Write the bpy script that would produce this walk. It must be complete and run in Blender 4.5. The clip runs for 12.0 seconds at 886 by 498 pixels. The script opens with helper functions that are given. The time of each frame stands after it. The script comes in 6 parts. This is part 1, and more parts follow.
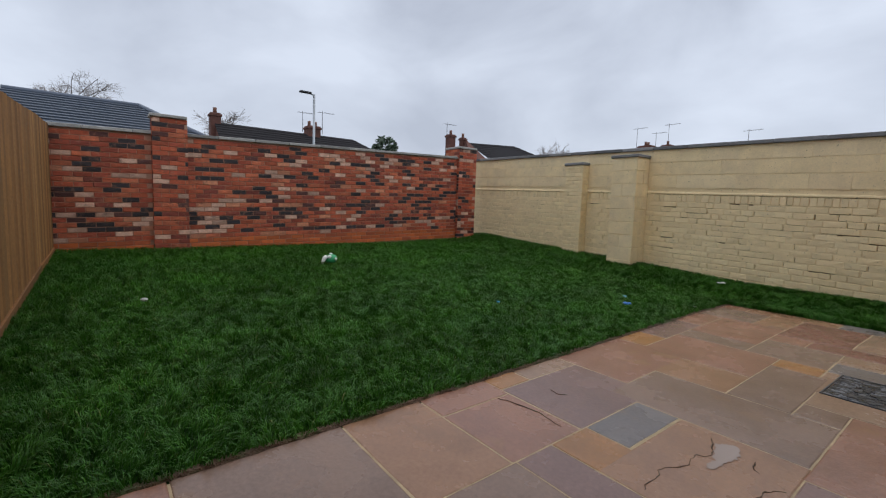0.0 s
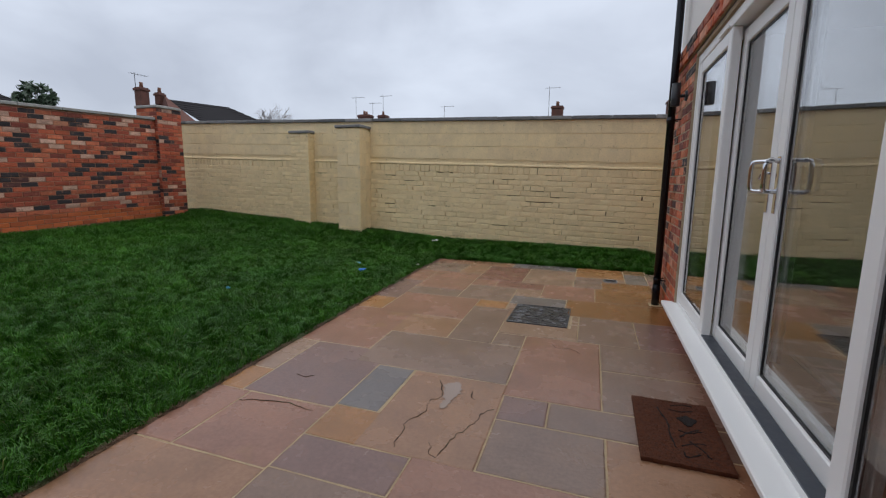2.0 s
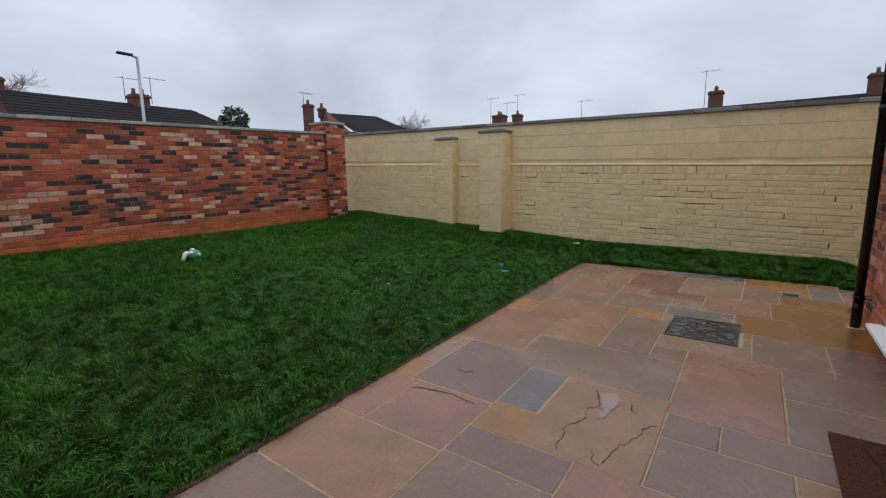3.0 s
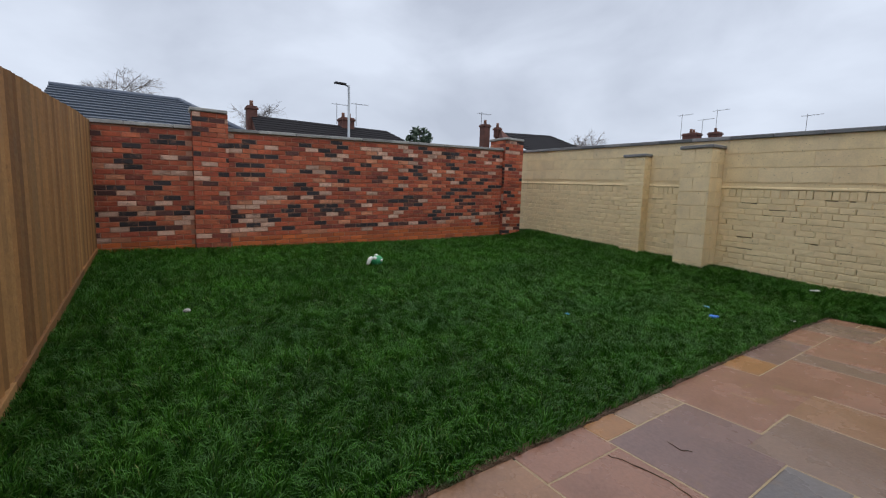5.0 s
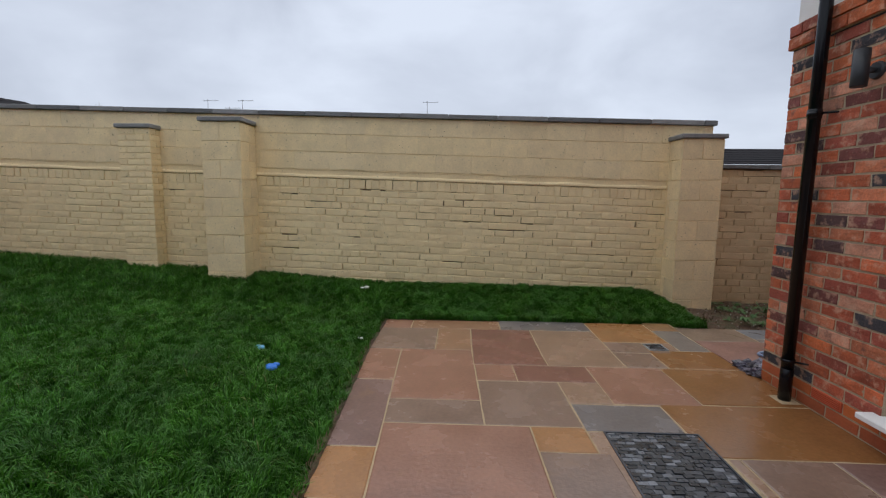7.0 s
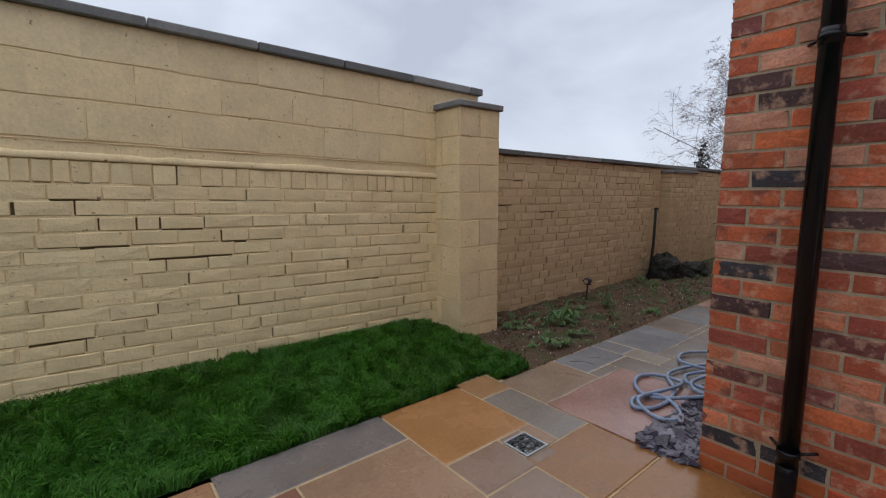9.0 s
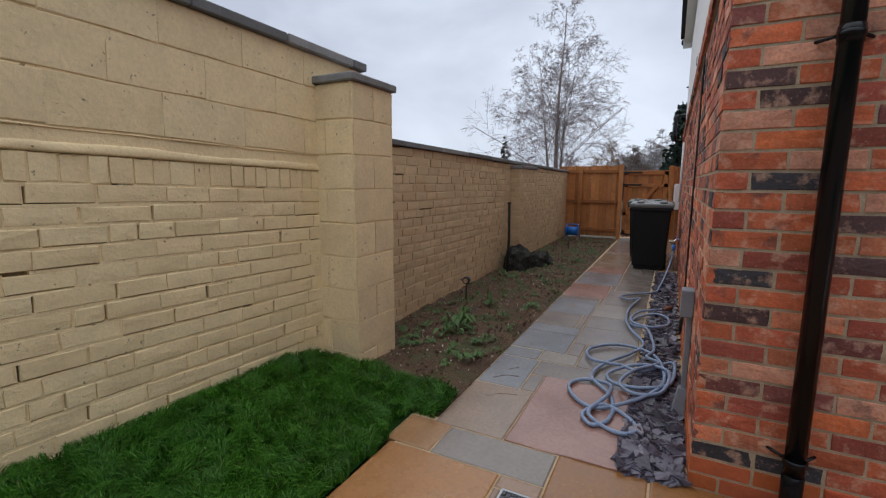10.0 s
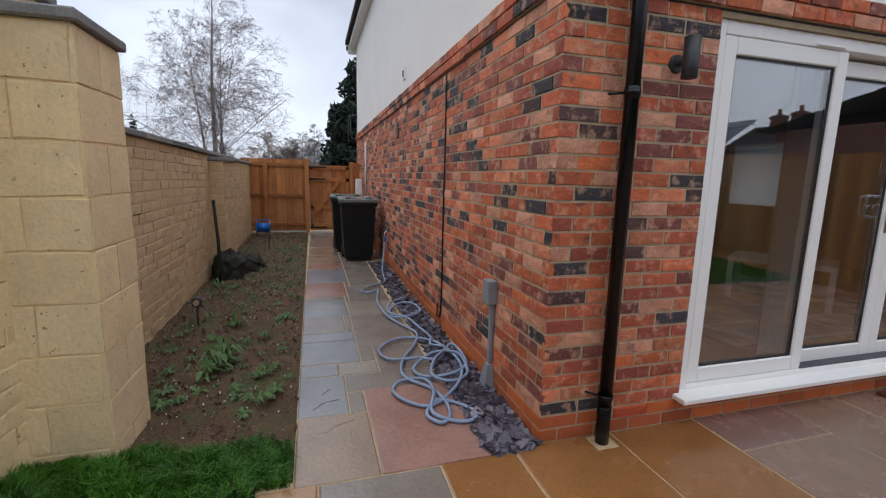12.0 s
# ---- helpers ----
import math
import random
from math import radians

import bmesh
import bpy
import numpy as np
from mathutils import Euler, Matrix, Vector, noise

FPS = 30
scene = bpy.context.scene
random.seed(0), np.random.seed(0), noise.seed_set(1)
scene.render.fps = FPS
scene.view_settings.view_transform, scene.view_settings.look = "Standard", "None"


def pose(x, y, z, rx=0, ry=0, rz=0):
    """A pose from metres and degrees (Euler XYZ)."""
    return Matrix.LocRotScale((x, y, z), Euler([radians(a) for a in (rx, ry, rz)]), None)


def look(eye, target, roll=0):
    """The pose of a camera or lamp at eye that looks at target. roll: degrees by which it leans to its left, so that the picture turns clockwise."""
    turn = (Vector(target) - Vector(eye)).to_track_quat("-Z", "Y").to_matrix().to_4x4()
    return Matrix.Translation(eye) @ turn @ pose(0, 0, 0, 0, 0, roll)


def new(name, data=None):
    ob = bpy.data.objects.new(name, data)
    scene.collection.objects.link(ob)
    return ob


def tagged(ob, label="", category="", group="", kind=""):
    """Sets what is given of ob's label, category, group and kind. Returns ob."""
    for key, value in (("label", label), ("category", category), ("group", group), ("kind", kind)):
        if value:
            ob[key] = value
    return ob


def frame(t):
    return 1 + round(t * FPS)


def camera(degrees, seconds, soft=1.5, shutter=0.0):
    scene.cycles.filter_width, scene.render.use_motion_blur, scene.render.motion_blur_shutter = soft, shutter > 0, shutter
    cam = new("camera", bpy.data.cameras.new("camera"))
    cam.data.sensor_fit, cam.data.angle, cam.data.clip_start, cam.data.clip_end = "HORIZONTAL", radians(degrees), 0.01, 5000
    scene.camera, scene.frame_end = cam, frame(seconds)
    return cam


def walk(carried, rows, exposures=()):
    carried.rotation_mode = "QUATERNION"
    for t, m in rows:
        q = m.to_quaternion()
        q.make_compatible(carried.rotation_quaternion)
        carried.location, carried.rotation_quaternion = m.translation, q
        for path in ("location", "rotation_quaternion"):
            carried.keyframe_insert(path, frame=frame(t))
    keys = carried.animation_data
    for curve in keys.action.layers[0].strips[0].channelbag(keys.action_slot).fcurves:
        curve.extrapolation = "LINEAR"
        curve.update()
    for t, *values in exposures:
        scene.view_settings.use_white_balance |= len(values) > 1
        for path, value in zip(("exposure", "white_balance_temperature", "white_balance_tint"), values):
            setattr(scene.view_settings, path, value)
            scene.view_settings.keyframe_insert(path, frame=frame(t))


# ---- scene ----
cam = camera(90.2, 12.0, soft=1.2)

PATH = [
    (0, (-0.628, -5.154, 1.16), (-2.218, -3.955, 0.971), 1.9),
    (0.5, (-0.585, -5.125, 1.133), (-1.775, -3.529, 0.937), 1.8),
    (1, (-0.586, -5.109, 1.125), (-1.443, -3.319, 0.877), 1.6),
    (1.5, (-0.602, -5.089, 1.135), (-1.29, -3.234, 0.838), 1.3),
    (2, (-0.687, -5.079, 1.219), (-1.335, -3.213, 0.909), 0.6),
    (2.5, (-0.748, -5.126, 1.27), (-1.446, -3.279, 0.954), 0.3),
    (3, (-0.79, -5.27, 1.293), (-1.952, -3.672, 0.978), -0.8),
    (3.5, (-0.837, -5.362, 1.274), (-2.424, -4.173, 1.01), -0.5),
    (5.5, (-1.486, -4.809, 1.255), (-3.148, -3.721, 1.022), 1.8),
    (6, (-1.786, -4.265, 1.248), (-3.088, -2.762, 1.034), 1.9),
    (6.5, (-2.041, -3.687, 1.184), (-2.732, -1.821, 0.992), 1.6),
    (7, (-2.185, -3.121, 1.283), (-2.261, -1.137, 1.044), 0.6),
    (7.5, (-2.283, -2.51, 1.262), (-1.918, -0.559, 1.015), 0.7),


    (9.5, (-2.07, -0.235, 1.279), (-0.556, 1.043, 1.004), -0.3),
    (10, (-2.053, 0.158, 1.302), (-0.294, 1.064, 1.006), 0.2),
    (10.5, (-2.004, 0.497, 1.327), (-0.08, 0.947, 1.019), 0.6),
    (11, (-1.994, 0.812, 1.361), (-0.019, 0.807, 1.044), 1.2),
    (11.5, (-1.952, 1.03, 1.359), (-0.016, 0.636, 1.044), 1.6),
    (12, (-1.911, 1.126, 1.374), (-0.018, 0.564, 1.056), 1.4),
]
walk(cam, [(t, look(eye, target, roll)) for t, eye, target, roll in PATH], exposures=[(0.0, 0.15), (3.5, 0.15), (6.0, 0.22), (7.5, 0.20), (9.5, 0.25), (10.5, 0.32), (12.0, 0.48)])


# ---- world and sun: a bright overcast winter sky ----
world = bpy.data.worlds.new("world")
scene.world = world
world.use_nodes = True
wn, wl = world.node_tree.nodes, world.node_tree.links
wn.clear()
w_out = wn.new("ShaderNodeOutputWorld")
w_bg = wn.new("ShaderNodeBackground")
w_sky = wn.new("ShaderNodeTexSky")
w_sky.sky_type = "NISHITA"
w_sky.sun_disc = False
w_sky.sun_elevation, w_sky.sun_rotation = radians(85), radians(59)
w_scale = wn.new("ShaderNodeVectorMath")
w_scale.operation = "SCALE"
w_scale.inputs["Scale"].default_value = 0.07
w_co = wn.new("ShaderNodeTexCoord")
w_map = wn.new("ShaderNodeMapping")
w_map.inputs["Scale"].default_value = (1.2, 1.2, 2.3)
w_n1 = wn.new("ShaderNodeTexNoise")
w_n1.inputs["Scale"].default_value = 1.9
w_n1.inputs["Detail"].default_value = 6.0
w_n1.inputs["Roughness"].default_value = 0.5
w_n1.inputs["Distortion"].default_value = 0.3
w_ramp = wn.new("ShaderNodeValToRGB")
w_ramp.color_ramp.elements[0].position, w_ramp.color_ramp.elements[0].color = 0.32, (0.47, 0.515, 0.615, 1)
w_ramp.color_ramp.elements[1].position, w_ramp.color_ramp.elements[1].color = 0.63, (0.69, 0.752, 0.87, 1)
w_mix = wn.new("ShaderNodeMixRGB")
w_mix.inputs["Fac"].default_value = 0.90
wl.new(w_co.outputs["Generated"], w_map.inputs["Vector"])
wl.new(w_map.outputs["Vector"], w_n1.inputs["Vector"])
wl.new(w_n1.outputs["Fac"], w_ramp.inputs["Fac"])
wl.new(w_sky.outputs["Color"], w_scale.inputs["Vector"])
wl.new(w_scale.outputs["Vector"], w_mix.inputs["Color1"])
wl.new(w_ramp.outputs["Color"], w_mix.inputs["Color2"])
wl.new(w_mix.outputs["Color"], w_bg.inputs["Color"])
wl.new(w_bg.outputs["Background"], w_out.inputs["Surface"])
w_bg.inputs["Strength"].default_value = 1.0
sun_data = bpy.data.lights.new("sun", "SUN")
sun_data.energy, sun_data.angle, sun_data.color = 1.1, radians(100), (1.0, 0.97, 0.92)
sun = new("sun", sun_data)
sun.matrix_world = look((2.2, 0.8, 13), (0, 0, 0))

# ---- materials ----
def noise_node(nt, scale, detail=4.0, rough=0.55, vec=None):
    n = nt.nodes.new("ShaderNodeTexNoise")
    n.inputs["Scale"].default_value, n.inputs["Detail"].default_value, n.inputs["Roughness"].default_value = scale, detail, rough
    if vec is not None:
        nt.links.new(vec, n.inputs["Vector"])
    return n


def ramp_node(nt, fac, stops, constant=False):
    r = nt.nodes.new("ShaderNodeValToRGB")
    cr = r.color_ramp
    cr.interpolation = "CONSTANT" if constant else "LINEAR"
    while len(cr.elements) < len(stops):
        cr.elements.new(0.5)
    for e, (p, c) in zip(cr.elements, stops):
        e.position, e.color = p, (*c, 1)
    nt.links.new(fac, r.inputs["Fac"])
    return r


def mix_node(nt, mode, fac, a, b):
    m = nt.nodes.new("ShaderNodeMixRGB")
    m.blend_type = mode
    for sock, v in ((m.inputs["Fac"], fac), (m.inputs["Color1"], a), (m.inputs["Color2"], b)):
        if isinstance(v, (int, float)):
            sock.default_value = v
        elif isinstance(v, tuple):
            sock.default_value = (*v, 1)
        else:
            nt.links.new(v, sock)
    return m.outputs["Color"]


def material(name, colour, rough=0.7, metal=0.0, var=0.25, scale=6.0, fine=60.0, bump=0.15, depth=0.01, rough_var=0.1, pick="", spec=0.5, stains=None, shade=(0.72, 1.22), shift=True):
    """colour: one base colour, or a list of (position, colour) picked piece by piece (pick: object or island)."""
    m = bpy.data.materials.new(name)
    m.use_nodes = True
    nt = m.node_tree
    b = nt.nodes["Principled BSDF"]
    co = nt.nodes.new("ShaderNodeNewGeometry").outputs["Position"] if pick == "object" else nt.nodes.new("ShaderNodeTexCoord").outputs["Object"]
    if pick:
        geo = nt.nodes.new("ShaderNodeObjectInfo" if pick == "object" else "ShaderNodeNewGeometry")
        rnd = geo.outputs["Random" if pick == "object" else "Random Per Island"]
        base = ramp_node(nt, rnd, colour, True).outputs["Color"]
        wn2 = nt.nodes.new("ShaderNodeTexWhiteNoise")
        wn2.noise_dimensions = "1D"
        nt.links.new(rnd, wn2.inputs["W"])
        shade = ramp_node(nt, wn2.outputs["Value"], [(0, (shade[0],) * 3), (1, (shade[1],) * 3)]).outputs["Color"]
        base = mix_node(nt, "MULTIPLY", 1.0, base, shade)
        off = nt.nodes.new("ShaderNodeVectorMath")
        off.operation = "ADD"
        sc = nt.nodes.new("ShaderNodeVectorMath")
        sc.operation = "SCALE"
        sc.inputs[0].default_value = (37, 53, 71)
        nt.links.new(rnd, sc.inputs["Scale"])
        nt.links.new(co, off.inputs[0])
        nt.links.new(sc.outputs["Vector"], off.inputs[1])
        if shift:
            co = off.outputs["Vector"]
    else:
        rgb = nt.nodes.new("ShaderNodeRGB")
        rgb.outputs[0].default_value = (*colour, 1)
        base = rgb.outputs[0]
    n1 = noise_node(nt, scale, 5.0, 0.6, co)
    n2 = noise_node(nt, fine, 4.0, 0.6, co)
    v1 = ramp_node(nt, n1.outputs["Fac"], [(0.25, (1 - var,) * 3), (0.75, (1 + var * 0.8,) * 3)]).outputs["Color"]
    v2 = ramp_node(nt, n2.outputs["Fac"], [(0.3, (1 - var * 0.6,) * 3), (0.7, (1 + var * 0.5,) * 3)]).outputs["Color"]
    col = mix_node(nt, "MULTIPLY", 1.0, mix_node(nt, "MULTIPLY", 1.0, base, v1), v2)
    for s_scale, lo, hi, s_col, s_fac in stains or ():
        n3 = noise_node(nt, s_scale, 5.0, 0.65, co)
        k = ramp_node(nt, n3.outputs["Fac"], [(lo, (0, 0, 0)), (hi, (s_fac,) * 3)]).outputs["Color"]
        col = mix_node(nt, "MIX", k, col, s_col)
    nt.links.new(col, b.inputs["Base Color"])
    rr = ramp_node(nt, n1.outputs["Fac"], [(0.3, (max(0.02, rough - rough_var),) * 3), (0.7, (min(1, rough + rough_var),) * 3)])
    nt.links.new(rr.outputs["Color"], b.inputs["Roughness"])
    b.inputs["Metallic"].default_value = metal
    b.inputs["Specular IOR Level"].default_value = spec
    if bump:
        add = nt.nodes.new("ShaderNodeMath")
        add.operation = "ADD"
        nt.links.new(n1.outputs["Fac"], add.inputs[0])
        nt.links.new(n2.outputs["Fac"], add.inputs[1])
        bn = nt.nodes.new("ShaderNodeBump")
        bn.inputs["Strength"].default_value, bn.inputs["Distance"].default_value = bump, depth
        nt.links.new(add.outputs[0], bn.inputs["Height"])
        nt.links.new(bn.outputs["Normal"], b.inputs["Normal"])
    return m


HOUSE_BRICK = [(0.0, (0.54, 0.130, 0.052)), (0.18, (0.45, 0.100, 0.047)), (0.34, (0.60, 0.190, 0.092)), (0.47, (0.34, 0.078, 0.048)),
               (0.56, (0.63, 0.285, 0.180)), (0.69, (0.22, 0.068, 0.056)), (0.80, (0.040, 0.036, 0.042)), (0.90, (0.09, 0.045, 0.043)), (0.94, (0.60, 0.150, 0.052))]
GARDEN_BRICK = [(0.0, (0.47, 0.105, 0.048)), (0.22, (0.38, 0.082, 0.043)), (0.42, (0.53, 0.145, 0.070)), (0.54, (0.27, 0.062, 0.040)),
                (0.63, (0.62, 0.385, 0.285)), (0.75, (0.035, 0.029, 0.032)), (0.90, (0.10, 0.040, 0.034)), (0.96, (0.58, 0.235, 0.130))]
BRICK_WEAR = [(14.0, 0.52, 0.65, (0.66, 0.39, 0.265), 0.58), (8.0, 0.59, 0.68, (0.055, 0.042, 0.045), 0.6), (70.0, 0.62, 0.72, (0.58, 0.45, 0.35), 0.5)]
GARDEN_WEAR = [(11.0, 0.56, 0.70, (0.50, 0.24, 0.15), 0.5), (7.0, 0.58, 0.68, (0.07, 0.040, 0.036), 0.6)]
M_HOUSE_BRICK = material("house_brick", HOUSE_BRICK, 0.85, var=0.32, scale=9, fine=90, bump=0.5, depth=0.006, pick="object", stains=BRICK_WEAR)
M_HOUSE_BRICK_J = material("house_brick_far", HOUSE_BRICK, 0.85, var=0.32, scale=9, fine=90, bump=0.5, depth=0.006, pick="island", stains=BRICK_WEAR)
M_GARDEN_BRICK = material("garden_brick", GARDEN_BRICK, 0.85, var=0.3, scale=9, fine=80, bump=0.4, depth=0.006, pick="object", stains=GARDEN_WEAR)
M_GARDEN_BRICK_J = material("garden_brick_far", GARDEN_BRICK, 0.85, var=0.3, scale=9, fine=80, bump=0.4, depth=0.006, pick="island", stains=GARDEN_WEAR)
M_PLINTH_BRICK = material("plinth_brick", [(0, (0.55, 0.135, 0.035)), (0.5, (0.50, 0.12, 0.035)), (0.8, (0.46, 0.11, 0.04))], 0.7, var=0.15, scale=12, bump=0.2, pick="object")
M_PLINTH_BRICK_J = material("plinth_brick_far", [(0, (0.55, 0.135, 0.035)), (0.5, (0.50, 0.12, 0.035)), (0.8, (0.46, 0.11, 0.04))], 0.7, var=0.15, scale=12, bump=0.2, pick="island")
M_MORTAR = material("mortar", (0.43, 0.335, 0.225), 0.95, var=0.25, scale=14, fine=140, bump=0.4)
M_MORTAR_G = material("mortar_garden", (0.42, 0.22, 0.15), 0.95, var=0.25, scale=14, fine=140, bump=0.4)
YPAINT = (0.865, 0.688, 0.405)
Y_WEAR = [(2.2, 0.55, 0.8, (0.72, 0.56, 0.31), 0.5), (45.0, 0.64, 0.72, (0.50, 0.385, 0.21), 0.6), (30.0, 0.655, 0.69, (0.17, 0.12, 0.065), 0.85)]
M_YELLOW = material("cream_wall_paint", YPAINT, 0.8, var=0.13, scale=2.5, fine=55, bump=0.55, depth=0.008, stains=Y_WEAR)
M_YELLOW_J = material("cream_wall_paint_pieces", [(0, YPAINT), (0.4, (0.83, 0.66, 0.385)), (0.75, (0.87, 0.705, 0.42))], 0.8, var=0.1, scale=7, fine=70, bump=0.55, depth=0.007, pick="island", stains=Y_WEAR, shade=(0.95, 1.05))
M_YELLOW_O = material("cream_wall_paint_piece", [(0, YPAINT), (0.4, (0.83, 0.66, 0.385)), (0.75, (0.87, 0.705, 0.42))], 0.8, var=0.1, scale=7, fine=70, bump=0.55, depth=0.007, pick="object", stains=Y_WEAR, shade=(0.95, 1.05))
M_BLOCK_J = material("cream_block_paint_pieces", [(0, YPAINT), (0.4, (0.82, 0.65, 0.39)), (0.75, (0.86, 0.69, 0.42))], 0.82, var=0.12, scale=5, fine=50, bump=0.45, depth=0.009, pick="island", stains=Y_WEAR, shade=(0.97, 1.03))
M_BLOCK_O = material("cream_block_paint_piece", [(0, YPAINT), (0.4, (0.82, 0.65, 0.39)), (0.75, (0.86, 0.69, 0.42))], 0.82, var=0.12, scale=5, fine=50, bump=0.45, depth=0.009, pick="object", stains=Y_WEAR, shade=(0.97, 1.03))
# the cream colour about a quarter darker, for the passage wall and its pier
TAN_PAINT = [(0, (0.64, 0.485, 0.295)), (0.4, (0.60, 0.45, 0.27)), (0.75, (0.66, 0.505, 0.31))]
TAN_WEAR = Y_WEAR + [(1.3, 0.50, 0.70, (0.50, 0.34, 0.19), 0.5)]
M_TAN = material("darker_tan_wall_paint", (0.64, 0.485, 0.295), 0.85, var=0.13, scale=2.5, fine=55, bump=0.55, depth=0.008, stains=TAN_WEAR)
M_TAN_J = material("darker_tan_paint_pieces", TAN_PAINT, 0.85, var=0.12, scale=7, fine=70, bump=0.55, depth=0.007, pick="island", stains=TAN_WEAR, shade=(0.92, 1.05))
M_TAN_O = material("darker_tan_paint_piece", TAN_PAINT, 0.85, var=0.12, scale=7, fine=70, bump=0.55, depth=0.007, pick="object", stains=TAN_WEAR, shade=(0.92, 1.05))
M_COPING = material("grey_concrete_coping", [(0, (0.20, 0.205, 0.21)), (0.4, (0.25, 0.25, 0.25)), (0.75, (0.16, 0.165, 0.17))], 0.8, var=0.25, scale=7, fine=90, bump=0.4, pick="object")
M_COPING_PALE = material("pale_concrete_coping", [(0, (0.40, 0.39, 0.37)), (0.5, (0.33, 0.325, 0.31))], 0.8, var=0.25, scale=7, fine=90, bump=0.4, pick="object", stains=[(9, 0.55, 0.7, (0.17, 0.17, 0.15), 0.6)])
M_RENDER = material("white_wall_render", (0.86, 0.83, 0.80), 0.9, var=0.05, scale=1.2, fine=160, bump=0.25, depth=0.004)
M_CREVICE = material("unpainted_open_joint", (0.20, 0.148, 0.085), 0.95, var=0.4, scale=9, fine=90, bump=0.5)
M_UPVC = material("white_plastic_frame", (0.88, 0.875, 0.86), 0.42, var=0.004, scale=3, bump=0, rough_var=0.0, spec=0.35)
M_GASKET = material("black_rubber_gasket", (0.012, 0.012, 0.013), 0.5, var=0.1, bump=0)
M_TRACK = material("dark_track", (0.035, 0.042, 0.055), 0.4, var=0.15, scale=20, bump=0.05)
M_PIPE = material("black_plastic_pipe", (0.0035, 0.0042, 0.0065), 0.20, var=0.2, scale=8, bump=0.02, spec=0.32, rough_var=0.05)
M_CHROME = material("chrome", (0.72, 0.73, 0.75), 0.12, metal=1.0, var=0.04, bump=0)
M_LAMP = material("anthracite_metal", (0.028, 0.030, 0.034), 0.45, var=0.15, bump=0.05)
M_SLATE = material("slate_chips", [(0, (0.075, 0.070, 0.096)), (0.35, (0.105, 0.096, 0.130)), (0.7, (0.045, 0.043, 0.060)), (0.9, (0.17, 0.16, 0.20))], 0.3, var=0.25, scale=20, bump=0.3, pick="island")
M_SOIL = material("damp_soil", (0.130, 0.078, 0.046), 0.9, var=0.5, scale=5, fine=60, bump=1.0, depth=0.03, stains=[(3.0, 0.50, 0.64, (0.060, 0.095, 0.026), 0.85), (55, 0.64, 0.70, (0.34, 0.28, 0.21), 0.75)])
M_LAWN = material("lawn_turf", (0.014, 0.046, 0.007), 0.95, spec=0.1, var=0.4, scale=2.0, fine=50, bump=1.0, depth=0.03)
M_GROUND = material("outer_ground", (0.07, 0.075, 0.05), 0.95, var=0.4, scale=0.5, fine=8, bump=0.4)
M_FENCE = material("fence_timber", [(0, (0.31, 0.150, 0.048)), (0.35, (0.35, 0.180, 0.062)), (0.7, (0.25, 0.112, 0.034))], 0.75, var=0.22, scale=5, fine=30, bump=0.3, pick="object", stains=[(6, 0.66, 0.72, (0.14, 0.07, 0.03), 0.6)])
M_GATE = material("orange_stained_timber", [(0, (0.42, 0.165, 0.045)), (0.4, (0.36, 0.135, 0.04)), (0.75, (0.46, 0.19, 0.06))], 0.75, var=0.25, scale=6, fine=40, bump=0.3, pick="object")
M_JOINT = material("sandy_pointing", (0.46, 0.345, 0.205), 0.8, var=0.25, scale=10, fine=120, bump=0.3)
M_PEBBLE = material("dark_pebbles", [(0, (0.016, 0.017, 0.020)), (0.45, (0.045, 0.048, 0.055)), (0.8, (0.17, 0.18, 0.20))], 0.32, var=0.2, scale=30, bump=0.2, pick="island")
M_COIR = material("brown_coir", (0.135, 0.038, 0.013), 0.98, var=0.5, scale=60, fine=260, bump=1.0, depth=0.01)
M_COIR_DARK = material("dark_coir_print", (0.018, 0.012, 0.010), 0.98, var=0.4, scale=60, fine=260, bump=1.0, depth=0.008)
M_BIN = material("black_bin_plastic", (0.012, 0.013, 0.014), 0.45, var=0.2, scale=6, fine=80, bump=0.1, spec=0.22)
M_BINLID = material("wet_grey_bin_lid", (0.14, 0.155, 0.15), 0.3, var=0.2, scale=6, bump=0.05)
M_HOSE = material("pale_blue_hose", (0.24, 0.32, 0.47), 0.4, var=0.15, scale=30, bump=0.1)
M_GREY_PVC = material("grey_plastic_conduit", (0.24, 0.27, 0.31), 0.45, var=0.08, bump=0.02)
M_CABLE = material("black_cable", (0.012, 0.012, 0.012), 0.5, bump=0)
M_BLUE = material("blue_plastic", (0.02, 0.17, 0.60), 0.4, var=0.1, bump=0)
M_WHITE_P = material("white_plastic", (0.78, 0.78, 0.74), 0.4, var=0.08, bump=0)
M_GREEN_P = material("green_ball_vinyl", (0.04, 0.34, 0.14), 0.4, var=0.15, bump=0.02)
M_ROOF_BLUE = material("blue_grey_roof_tile", [(0, (0.10, 0.125, 0.165)), (0.5, (0.12, 0.145, 0.19))], 0.6, var=0.12, scale=2, fine=12, bump=0.1, pick="island")
M_ROOF_DARK = material("dark_roof_tile", [(0, (0.035, 0.033, 0.036)), (0.5, (0.045, 0.040, 0.042))], 0.9, spec=0.1, var=0.25, scale=2, fine=14, bump=0.2, pick="island")
M_FAR_BRICK = material("far_red_brick", (0.14, 0.062, 0.048), 0.9, var=0.35, scale=2.5, fine=16, bump=0.2)
M_TERRACOTTA = material("terracotta_pot", (0.25, 0.12, 0.08), 0.8, var=0.2, scale=6, bump=0.1)
M_GALV = material("galvanised_steel", (0.42, 0.45, 0.48), 0.5, metal=0.6, var=0.1, bump=0.03)
